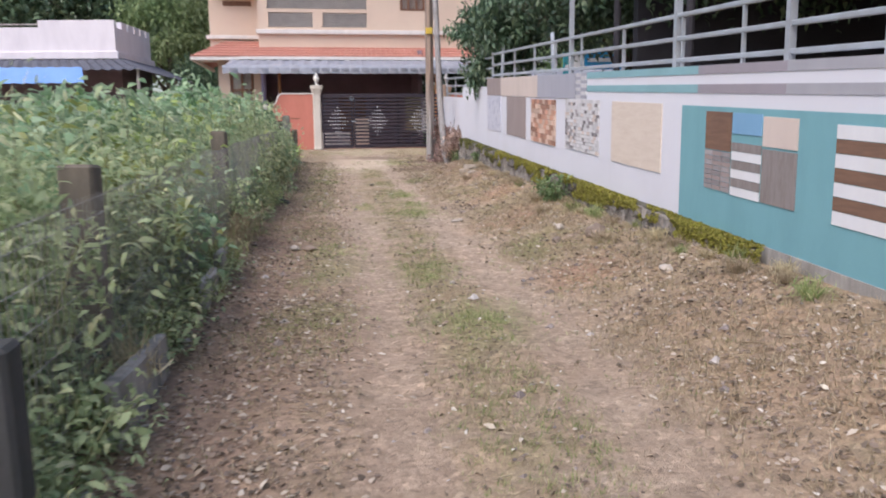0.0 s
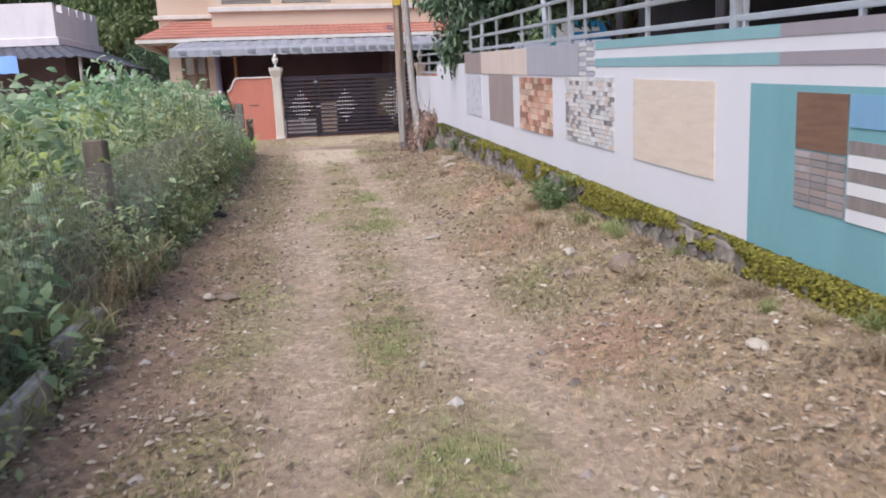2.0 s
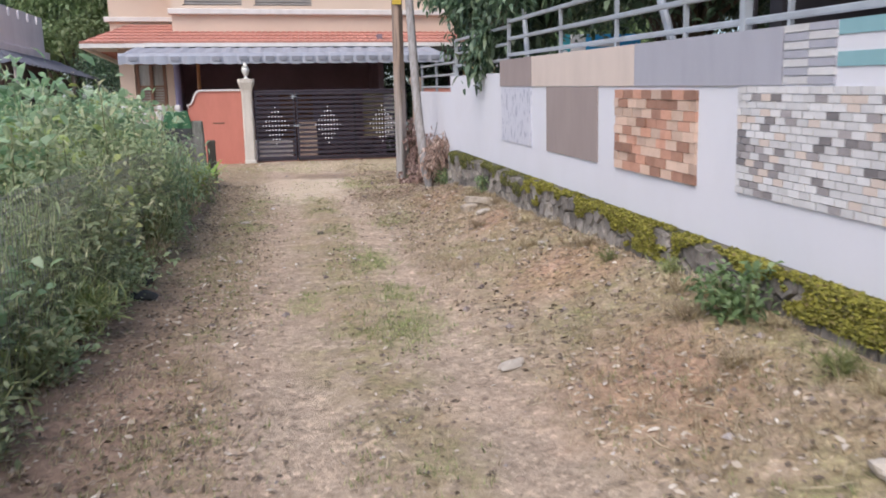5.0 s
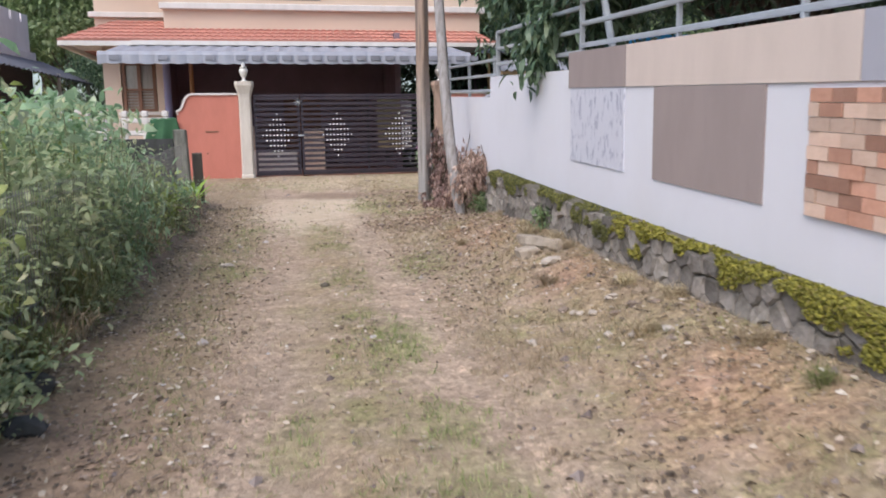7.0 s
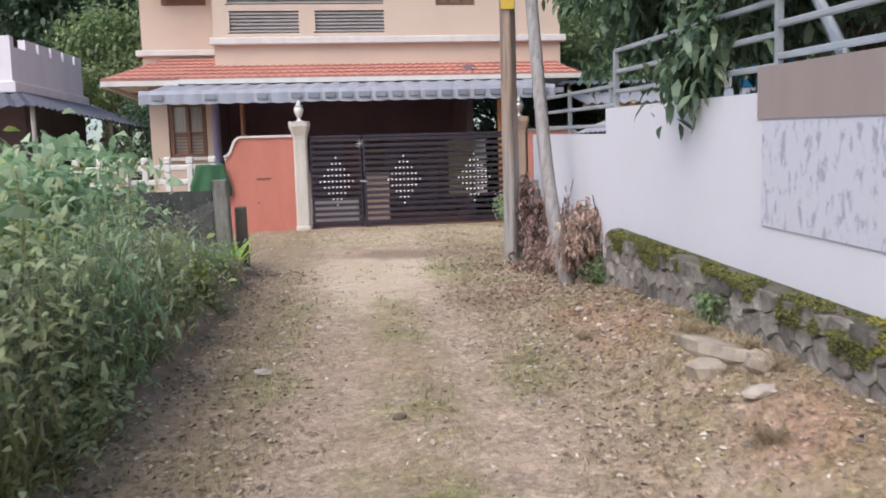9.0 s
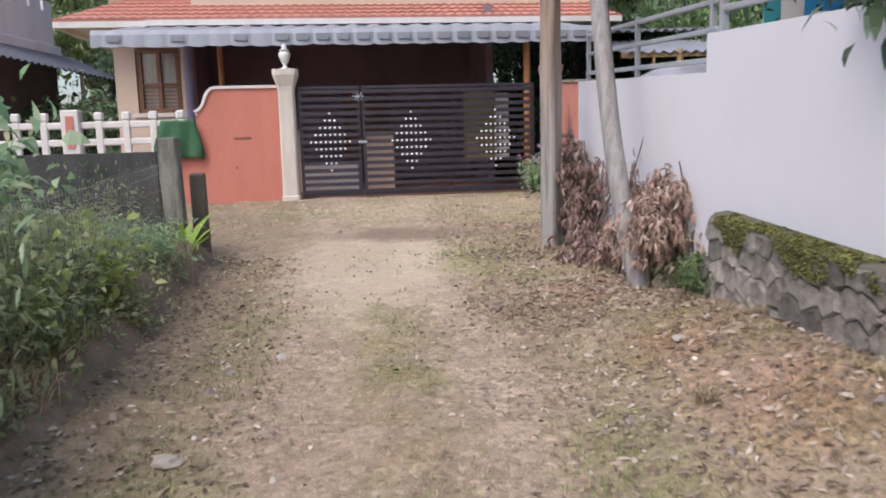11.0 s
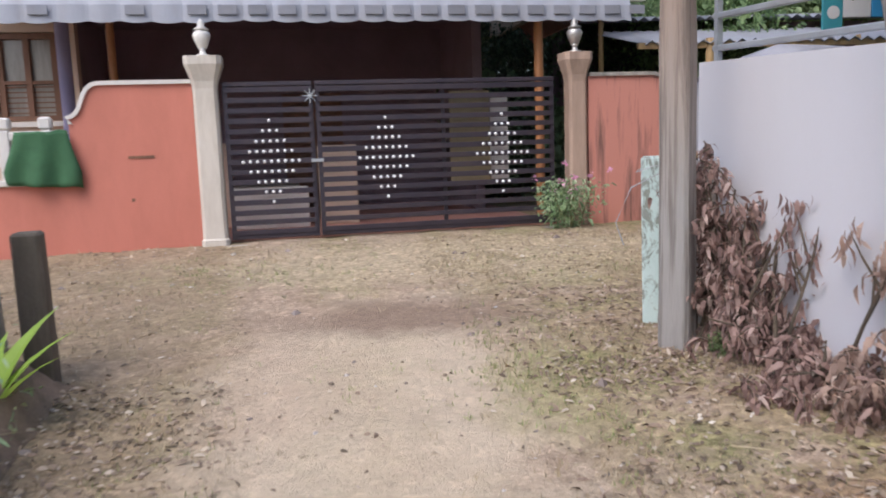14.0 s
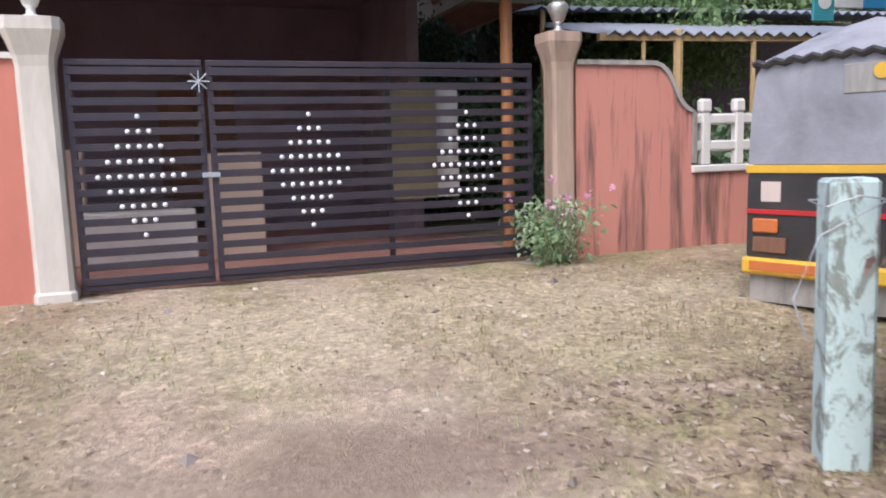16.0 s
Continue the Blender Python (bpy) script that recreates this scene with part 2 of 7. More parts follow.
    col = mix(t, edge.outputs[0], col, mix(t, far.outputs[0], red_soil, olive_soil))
    near = t.nodes.new("ShaderNodeMapRange")
    near.inputs["From Min"].default_value, near.inputs["From Max"].default_value = 9.0, 5.0
    link(t, sep.outputs[1], near.inputs[0])
    # ragged dark brown mixed over the first metres of the lane
    near_brown = math_node(t, "MULTIPLY", near.outputs[0], ramp(t, noise_node(t, 1.3, 6, 0.7, v), [(0.3, 0.1), (0.6, 0.6)]))
    col = mix(t, near_brown, col, mix(t, crumbs, (0.16, 0.108, 0.078), (0.40, 0.30, 0.225)))
    scraped = math_node(t, "MULTIPLY", math_node(t, "MULTIPLY", sidev.outputs[0], near.outputs[0]), ramp(t, noise_node(t, 2.1, 6, 0.7, v), [(0.38, 0.15), (0.58, 0.9)]))
    col = mix(t, scraped, col, mix(t, crumbs, (0.15, 0.10, 0.065), (0.41, 0.30, 0.21)))
    col = mix(t, ramp(t, big, [(0.42, 0.0), (0.72, 0.32)]), col, mix(t, crumbs, (0.30, 0.20, 0.15), (0.50, 0.37, 0.295)))
    col = mix(t, math_node(t, "MULTIPLY", blob(-1.1, 21.2, 0.5, 1.1, 0.6), 0.65), col, mix(t, crumbs, (0.19, 0.17, 0.085), (0.38, 0.34, 0.19)))
    dry = mix(t, ramp(t, crumbs, [(0.36, 0.0), (0.62, 1.0)]), (0.29, 0.235, 0.16), (0.51, 0.43, 0.32))
    col = mix(t, math_node(t, "MULTIPLY", blob(-1.2, 24.7, 3.4, 1.5, 0.5), 0.75), col, dry)
    col = mix(t, math_node(t, "MULTIPLY", blob(-2.0, 22.75, 1.35, 0.6, 0.6), 0.95), col, mix(t, crumbs, (0.15, 0.108, 0.085), (0.32, 0.24, 0.19)))
    # patches of short grass and of raw red earth
    turf = mix(t, ramp(t, crumbs, [(0.38, 0.0), (0.6, 1.0)]), (0.12, 0.125, 0.05), (0.27, 0.275, 0.12))
    for x, y, rx, ry, k in GRASS_SPOTS:
        col = mix(t, math_node(t, "MULTIPLY", blob(x, y, rx * 1.5, ry * 1.5, 0.75), 0.5 * k), col, turf)
    raw = mix(t, ramp(t, crumbs, [(0.38, 0.0), (0.6, 1.0)]), (0.20, 0.105, 0.07), (0.44, 0.275, 0.20))
    for x, y, rx, ry in RED_SPOTS:
        col = mix(t, math_node(t, "MULTIPLY", blob(x, y, rx * 1.4, ry * 1.4, 0.75), 0.6), col, raw)
    # trodden crumbs, leaf bits and hollows, of two sizes, each with its own tone
    warp = t.nodes.new("ShaderNodeVectorMath")
    warp.operation = "MULTIPLY_ADD"
    nz = t.nodes.new("ShaderNodeTexNoise")
    nz.inputs["Scale"].default_value, nz.inputs["Detail"].default_value = 18.0, 3.0
    link(t, v, nz.inputs["Vector"])
    link(t, nz.outputs["Color"], warp.inputs[0])
    warp.inputs[1].default_value = (0.06, 0.06, 0.06)
    link(t, v, warp.inputs[2])
    tone = None
    for sc, lo, hi in ((34.0, 0.68, 1.3), (13.0, 0.78, 1.2), (4.5, 0.9, 1.1)):
        vo = t.nodes.new("ShaderNodeTexVoronoi")
        vo.inputs["Scale"].default_value = sc
        link(t, warp.outputs[0], vo.inputs["Vector"])
        sp = t.nodes.new("ShaderNodeSeparateColor")
        link(t, vo.outputs["Color"], sp.inputs[0])
        k = ramp(t, sp.outputs[0], [(0.0, lo), (0.25, 0.5 + lo / 2), (0.5, 1.0), (0.8, 1.0), (1.0, 1.0)])
        k = math_node(t, "ADD", k, math_node(t, "MULTIPLY", ramp(t, sp.outputs[1], [(0.82, 0.0), (0.9, 1.0)]), hi - 1.0))
        tone = k if tone is None else math_node(t, "MULTIPLY", tone, k)
    bare = math_node(t, "MULTIPLY", blob(-2.2, 21.2, 1.25, 2.6, 0.45), 0.65)
    tone = math_node(t, "MULTIPLY_ADD", math_node(t, "SUBTRACT", tone, 1.0), math_node(t, "SUBTRACT", 1.0, bare), 1.3)
    col = mix(t, 1.0, mix(t, 1.0, col, tone, "MULTIPLY"), (1.0, 0.985, 0.925), "MULTIPLY")
    link(t, col, b.inputs["Base Color"])
    b.inputs["Roughness"].default_value = 0.95
    b.inputs["Specular IOR Level"].default_value = 0.2
    bump(t, b, math_node(t, "ADD", fine, math_node(t, "MULTIPLY", crumbs, 2.5)), 0.55, 0.03)
    return m


M_GROUND = ground_material()
M_WHITE = surf("white_wall_paint", (0.64, 0.632, 0.672), (0.52, 0.50, 0.50), 0.2, 60, 0.8, 0.75, 0.06, stretch=(1.6, 1.6, 1.0), vary=0.02)
M_PINK = surf("coral_wall_paint", (0.554, 0.197, 0.143), (0.36, 0.13, 0.09), 0.35, 50, 1.4, 0.8, 0.15, stretch=(2.0, 2.0, 0.7), vary=0.06)
M_PINK_WORN = surf("coral_wall_paint_rain_streaked", (0.55, 0.235, 0.185), (0.13, 0.075, 0.065), 0.88, 50, 3.2, 0.85, 0.2, stretch=(2.2, 2.2, 0.2), vary=0.1, contrast=(0.47, 0.64))
M_CREAM = surf("cream_house_paint", (0.622, 0.487, 0.386), (0.50, 0.38, 0.30), 0.25, 50, 0.9, 0.8, 0.1, vary=0.04)
M_TRIM = surf("white_trim_paint", (0.672, 0.638, 0.605), (0.45, 0.42, 0.38), 0.35, 60, 2.0, 0.7, 0.1, stretch=(2, 2, 0.6), vary=0.04)
M_PILLAR = surf("off_white_pillar_paint", (0.622, 0.571, 0.504), (0.34, 0.29, 0.23), 0.5, 60, 2.2, 0.8, 0.2, stretch=(2.5, 2.5, 0.6), vary=0.05)
M_PILLAR_OLD = surf("stained_tan_pillar_paint", (0.42, 0.302, 0.235), (0.20, 0.14, 0.11), 0.7, 60, 2.2, 0.85, 0.25, stretch=(3.0, 3.0, 0.35), vary=0.08)
M_GATE = surf("dark_gate_steel", (0.046, 0.038, 0.052), (0.10, 0.07, 0.064), 0.3, 80, 3.0, 0.45, 0.1, 0.35, vary=0.2)
M_STUD = surf("pale_stud_enamel", (0.82, 0.82, 0.84), None, 0, 60, 3, 0.3, 0.05, vary=0.02)
M_ROOF = surf("red_clay_tile", (0.53, 0.245, 0.19), (0.36, 0.16, 0.12), 0.5, 30, 0.9, 0.85, 0.3, vary=0.12)
M_SHEET = surf("grey_white_roof_sheet", (0.31, 0.325, 0.375), (0.27, 0.27, 0.29), 0.55, 40, 1.6, 0.6, 0.1, 0.1, stretch=(3, 0.6, 1), vary=0.06)
M_DARKROOF = surf("dark_grey_roof_sheet", (0.085, 0.09, 0.115), (0.05, 0.048, 0.055), 0.6, 30, 1.2, 0.7, 0.15, vary=0.1)
M_CONCRETE = surf("weathered_concrete", (0.37, 0.34, 0.31), (0.13, 0.125, 0.11), 0.7, 60, 2.5, 0.9, 0.5, stretch=(2.5, 2.5, 0.7), vary=0.15)
M_MOSSWALL = surf("mossy_dark_concrete", (0.07, 0.068, 0.07), (0.025, 0.03, 0.02), 0.8, 40, 3.0, 0.95, 0.5, stretch=(2.0, 2.0, 0.5), vary=0.2)
M_STONEPALE = surf("pale_mortar_smeared_stone", (0.31, 0.28, 0.245), (0.12, 0.10, 0.08), 0.85, 30, 9.0, 0.95, 0.8, vary=0.25, random_=0.25)
M_LEDGE = surf("mossy_footing_mortar", (0.125, 0.108, 0.085), (0.055, 0.06, 0.022), 0.9, 45, 7.0, 0.95, 0.6, vary=0.3)
M_POLE = surf("grey_weathered_pole_wood", (0.33, 0.31, 0.305), (0.16, 0.135, 0.115), 0.8, 30, 3.0, 0.9, 0.6, stretch=(6, 6, 0.25), vary=0.15)
M_STONE = surf("grey_rubble_stone", (0.235, 0.208, 0.185), (0.075, 0.066, 0.05), 0.9, 30, 8.0, 0.95, 0.8, vary=0.3, random_=0.4)
M_MOSS = leafy("yellow_green_moss", (0.15, 0.145, 0.03), (0.34, 0.31, 0.05), (0.22, 0.17, 0.07), 0.2, 0.9)
M_MOSSDARK = leafy("dark_olive_moss", (0.075, 0.075, 0.03), (0.16, 0.155, 0.045), (0.27, 0.25, 0.06), 0.15, 0.9)
M_STEEL = surf("grey_painted_fence_pipe", (0.40, 0.43, 0.46), (0.24, 0.22, 0.21), 0.4, 60, 3, 0.5, 0.1, 0.3, vary=0.06)
M_OLDPOST = surf("brown_mossy_post", (0.17, 0.14, 0.11), (0.07, 0.07, 0.05), 0.7, 40, 3, 0.95, 0.5, stretch=(3, 3, 0.7), vary=0.2)
M_MOSSPOST = surf("mossy_stained_concrete", (0.27, 0.255, 0.225), (0.06, 0.065, 0.045), 0.9, 50, 3.0, 0.95, 0.5, stretch=(2.5, 2.5, 0.5), vary=0.2, contrast=(0.4, 0.6))
# plaster darkened in its colour for the shade of porch, awning and shop
M_SHADED_PLASTER = surf("shade_toned_plaster", (0.25, 0.185, 0.215), (0.13, 0.095, 0.105), 0.5, 30, 0.8, 0.85, 0.1, vary=0.1)
M_CEMENT = surf("cement_floor", (0.42, 0.37, 0.32), (0.22, 0.19, 0.17), 0.5, 40, 1.5, 0.8, 0.2)
M_WOOD = surf("brown_window_wood", (0.20, 0.095, 0.055), (0.10, 0.05, 0.035), 0.5, 30, 4, 0.6, 0.2, stretch=(5, 5, 0.6), vary=0.15)
# near-black boards: the open shed's deep shade sits in their colour
M_SHED_SHADE = surf("shade_black_shed_boards", (0.035, 0.032, 0.04), (0.018, 0.017, 0.02), 0.6, 20, 1.0, 0.9, 0.2, vary=0.2)
M_STALK = surf("green_weed_stalk", (0.20, 0.215, 0.10), (0.14, 0.11, 0.07), 0.5, 30, 3, 0.8, 0.1)
M_LEAF = leafy("field_shrub_leaf", (0.20, 0.295, 0.155), (0.36, 0.48, 0.28), (0.55, 0.62, 0.42), 0.5, 0.38)
M_LEAF2 = leafy("grey_green_weed_leaf", (0.29, 0.35, 0.185), (0.45, 0.52, 0.29), (0.62, 0.61, 0.37), 0.5, 0.5)
M_LEAFD = leafy("dark_weed_leaf", (0.09, 0.14, 0.055), (0.19, 0.27, 0.115), (0.30, 0.36, 0.18), 0.4, 0.5)
M_TREE = leafy("tree_leaf", (0.04, 0.075, 0.045), (0.10, 0.155, 0.085), (0.21, 0.27, 0.155), 0.25, 0.42)
M_TREE2 = leafy("bright_tree_leaf", (0.13, 0.19, 0.08), (0.26, 0.345, 0.155), (0.37, 0.44, 0.22), 0.4)
M_DRY = leafy("dry_brown_leaf", (0.22, 0.14, 0.12), (0.45, 0.305, 0.26), (0.63, 0.50, 0.44), 0.35, 0.8)
M_LITTER = leafy("fallen_leaf", (0.24, 0.18, 0.135), (0.45, 0.35, 0.27), (0.68, 0.59, 0.48), 0.3, 0.8)
M_YELLOWLEAF = leafy("yellow_green_leaf", (0.24, 0.30, 0.08), (0.42, 0.48, 0.16), (0.55, 0.56, 0.25), 0.45)
M_GRASS = leafy("grass_blade", (0.22, 0.27, 0.10), (0.38, 0.41, 0.18), (0.54, 0.50, 0.29), 0.45, 0.7)
M_STRAW = leafy("dry_grass_blade", (0.36, 0.285, 0.18), (0.55, 0.46, 0.30), (0.68, 0.59, 0.42), 0.45, 0.8)
M_BARK = surf("tree_bark", (0.12, 0.09, 0.065), (0.05, 0.045, 0.035), 0.6, 20, 3, 0.95, 0.7, stretch=(4, 4, 0.6), vary=0.2)

# ---- ground ----
def build_ground():
    def axis(knots):
        out = []
        for a, b, n in knots:
            out += list(np.linspace(a, b, n, endpoint=False))
        return out
    xs = axis([(-900, -100, 6), (-100, -14, 8), (-14, -7, 14), (-7, 4, 110), (4, 12, 12), (12, 100, 8), (100, 900, 6)]) + [900]
    ys = axis([(-900, -60, 6), (-60, -3, 12), (-3, 28, 220), (28, 60, 16), (60, 200, 6), (200, 1500, 6)]) + [1500]
    X, Y = np.meshgrid(xs, ys)
    Z = ground_z(X, Y)
    for i in range(X.shape[0]):
        for j in range(X.shape[1]):
            if -8 < X[i, j] < 5 and -3 < Y[i, j] < 28:
                Z[i, j] += bumps(X[i, j], Y[i, j])
    w = len(xs)
    verts = np.stack([X, Y, Z], -1).reshape(-1, 3)
    faces = [(i * w + j, i * w + j + 1, (i + 1) * w + j + 1, (i + 1) * w + j) for i in range(len(ys) - 1) for j in range(w - 1)]
    me = bpy.data.meshes.new("ground")
    me.from_pydata(verts.tolist(), [], faces)
    me.materials.append(M_GROUND)
    me.polygons.foreach_set("use_smooth", [True] * len(faces))
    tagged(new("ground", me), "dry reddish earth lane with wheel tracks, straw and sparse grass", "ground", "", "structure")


build_ground()

# ---- painted boundary wall ----
WALL_K = 0.056                                  # rise of the wall along its length


def wall_flat(name, colour, dirt=None, amount=0.2):
    return surf(name, colour, dirt or tuple(c * 0.6 for c in colour), amount, 60, 1.5, 0.7, 0.08, stretch=(2.0, 2.0, 0.6), vary=0.03)


M_TEAL = wall_flat("teal_wall_paint", (0.17, 0.357, 0.391))
M_TEAL2 = wall_flat("dull_teal_stripe", (0.225, 0.39, 0.42))
M_MAUVE = wall_flat("mauve_grey_stripe", (0.306, 0.272, 0.297))
M_GREYS = wall_flat("light_grey_stripe", (0.357, 0.348, 0.374))
M_TBROWN = wall_flat("brown_grey_tile", (0.31, 0.25, 0.235))
M_TCREAM = wall_flat("cream_tile", (0.60, 0.50, 0.44))
M_TGREY = wall_flat("grey_tile", (0.365, 0.36, 0.405))
M_TBEIGE = surf("beige_travertine_tile", (0.66, 0.565, 0.48), (0.57, 0.465, 0.38), 0.6, 30, 4.0, 0.5, 0.1, stretch=(0.8, 0.8, 5), vary=0.06)
M_TLIGHT = surf("pale_blue_rippled_tile", (0.56, 0.56, 0.62), (0.27, 0.28, 0.37), 0.75, 30, 11.0, 0.5, 0.2, stretch=(1.7, 1.7, 0.7), vary=0.06, contrast=(0.54, 0.62))
M_TORANGE = surf("terracotta_cladding", (0.46, 0.25, 0.175), (0.36, 0.18, 0.12), 0.6, 40, 9, 0.75, 0.5, vary=0.18, random_=0.38)
M_TTAN = surf("pale_terracotta_cladding", (0.58, 0.42, 0.33), (0.46, 0.30, 0.22), 0.5, 40, 9, 0.75, 0.5, vary=0.12, random_=0.2)
M_TSTONE = surf("white_pebble_cladding", (0.595, 0.578, 0.578), (0.50, 0.47, 0.46), 0.4, 30, 8, 0.7, 0.4, vary=0.08, random_=0.12)
M_TSTONED = surf("grey_pebble_cladding", (0.30, 0.27, 0.27), (0.14, 0.13, 0.13), 0.4, 30, 8, 0.7, 0.4, vary=0.15, random_=0.4)
M_TWOOD = surf("brown_wood_print_tile", (0.204, 0.115, 0.0765), (0.12, 0.07, 0.05), 0.7, 30, 3, 0.5, 0.1, stretch=(1.0, 1.0, 9), vary=0.1)
M_TWOODG = surf("grey_wood_print_tile", (0.255, 0.221, 0.212), (0.17, 0.14, 0.13), 0.7, 30, 3, 0.5, 0.1, stretch=(7, 7, 1.2), vary=0.1)
M_TBLUE = wall_flat("sky_blue_tile", (0.187, 0.357, 0.527))
M_TWHITE = wall_flat("white_tile", (0.68, 0.671, 0.68))


def build_wall():
    top = 1.66
    w1 = setting("wall_east", bx(1.0, 16.27, -0.2, 0, top - 1.36, top, k=WALL_K), M_WHITE, "long white-painted boundary wall with tile samples along the lane", "wall", WM)
    setting("wall_east_plain", bx(16.27, 19.33, -0.2, 0.0, 0.30, 1.50, k=WALL_K), M_WHITE, "plain white boundary wall, a step lower than the tiled one", "wall", WM)
    setting("wall_east_low", bx(19.33, 22.62, -0.2, 0.0, -0.7, 1.25, k=0.055), M_WHITE, "low white end of the boundary wall beside the leaning pole", "wall", WM)
    setting("wall_east_return", bx(22.42, 22.62, -9.0, -0.2, 0.9, 2.47), M_WHITE, "white side wall closing the neighbouring plot", "wall", WM)
    setting("wall_east_start", bx(-14.0, 1.0, -0.2, 0.0, top - 1.36, top, k=WALL_K), M_TEAL, "teal-painted length of the boundary wall", "wall", WM)

    def board(name, s0, s1, d0, d1, mat, thick=0.012, label=""):
        return part(name, bx(s0, s1, 0.0, thick, top - d1, top - d0, k=WALL_K), mat, w1, label)

    board("painted_field", 1.0, 7.25, 0.345, 1.36, M_TEAL, 0.004, "teal painted field")
    for a, b, mt, lb in ((14.95, 16.26, M_TBROWN, "brown-grey tile"), (12.31, 14.95, M_TCREAM, "cream tile"), (10.4, 12.31, M_TGREY, "grey tile")):
        board("tile", a + 0.003, b - 0.003, 0.0, 0.33, mt, 0.013, lb)
    for i in range(7):
        for j in range(2):
            board("tile", 9.97 + 0.215 * j, 10.18 + 0.215 * j, 0.047 * i, 0.047 * i + 0.04, (M_TSTONE if (i + j) % 2 else M_TGREY), 0.012)
    for a, b, mt in ((6.95, 9.96, M_TEAL2), (5.6, 6.95, M_MAUVE), (1.0, 5.6, M_GREYS)):
        for d0, d1 in ((0.0, 0.075), (0.16, 0.235)):
            board("stripe", a, b, d0, d1, mt, 0.006, "painted stripe")
    board("tile", 14.98, 16.2, 0.345, 1.015, M_TLIGHT, label="pale rippled tile")
    board("tile", 13.06, 14.45, 0.335, 1.02, M_TBROWN, label="brown-grey tile")
    board("tile", 7.68, 9.04, 0.34, 1.015, M_TBEIGE, label="beige travertine tile")
    # terracotta split-face pieces
    r = random.Random(5)
    x0, x1, n, m = 11.32, 12.66, 8, 9
    dz, dx = 0.66 / m, (x1 - x0) / n
    for i in range(m):
        off = 0.5 * dx * (i % 2)
        for j in range(n + (i % 2)):
            a, b = max(x0, x0 + j * dx - off), min(x1, x0 + (j + 1) * dx - off)
            if b - a > 0.03:
                board("cladding_stone", a + 0.002, b - 0.002, 0.36 + i * dz, 0.36 + (i + 1) * dz - 0.003, M_TTAN if r.random() < 0.45 else M_TORANGE, 0.015 + 0.012 * r.random())
    x0, x1, n, m = 9.48, 10.83, 14, 15
    dz, dx = 0.665 / m, (x1 - x0) / n
    for i in range(m):
        off = 0.5 * dx * (i % 2)
        for j in range(n + (i % 2)):
            a, b = max(x0, x0 + j * dx - off), min(x1, x0 + (j + 1) * dx - off)
            if b - a > 0.03:
                board("pebble_tile", a + 0.003, b - 0.003, 0.335 + i * dz, 0.335 + (i + 1) * dz - 0.004, M_TSTONED if r.random() < 0.2 else (M_TCREAM if r.random() < 0.15 else M_TSTONE), 0.012 + 0.006 * r.random())
    # samples on the teal field
    board("tile", 6.33, 6.76, 0.385, 0.70, M_TWOOD, label="brown wood-look tile")
    board("tile", 5.88, 6.31, 0.385, 0.55, M_TBLUE, label="sky-blue tile")
    board("tile", 5.42, 5.86, 0.40, 0.62, M_TCREAM, label="cream tile")
    for i in range(8):
        for j in range(3):
            board("pebble_tile", 6.33 + 0.145 * j, 6.33 + 0.145 * j + 0.14, 0.71 + 0.041 * i, 0.71 + 0.041 * i + 0.037, M_TSTONED if (i * 3 + j * 5) % 7 < 4 else M_TBROWN, 0.012)
    for i in range(6):
        board("tile", 5.88, 6.31, 0.62 + 0.071 * i, 0.62 + 0.071 * i + 0.068, M_TWHITE if i % 2 else M_TWOODG, 0.012)
    board("tile", 5.42, 5.86, 0.64, 1.04, M_TWOODG, label="grey wood-look tile")
    for i in range(7):
        board("tile", 3.6, 5.0, 0.42 + 0.092 * i, 0.42 + 0.092 * i + 0.088, M_TWHITE if i % 2 == 0 else M_TWOOD, 0.012)
    return w1


WALL = build_wall()


def ledge_out(s):
    """How far the footing stands out from the wall."""
    return float(np.interp(s, (6, 10, 14, 18.9), (0.045, 0.06, 0.10, 0.13)))


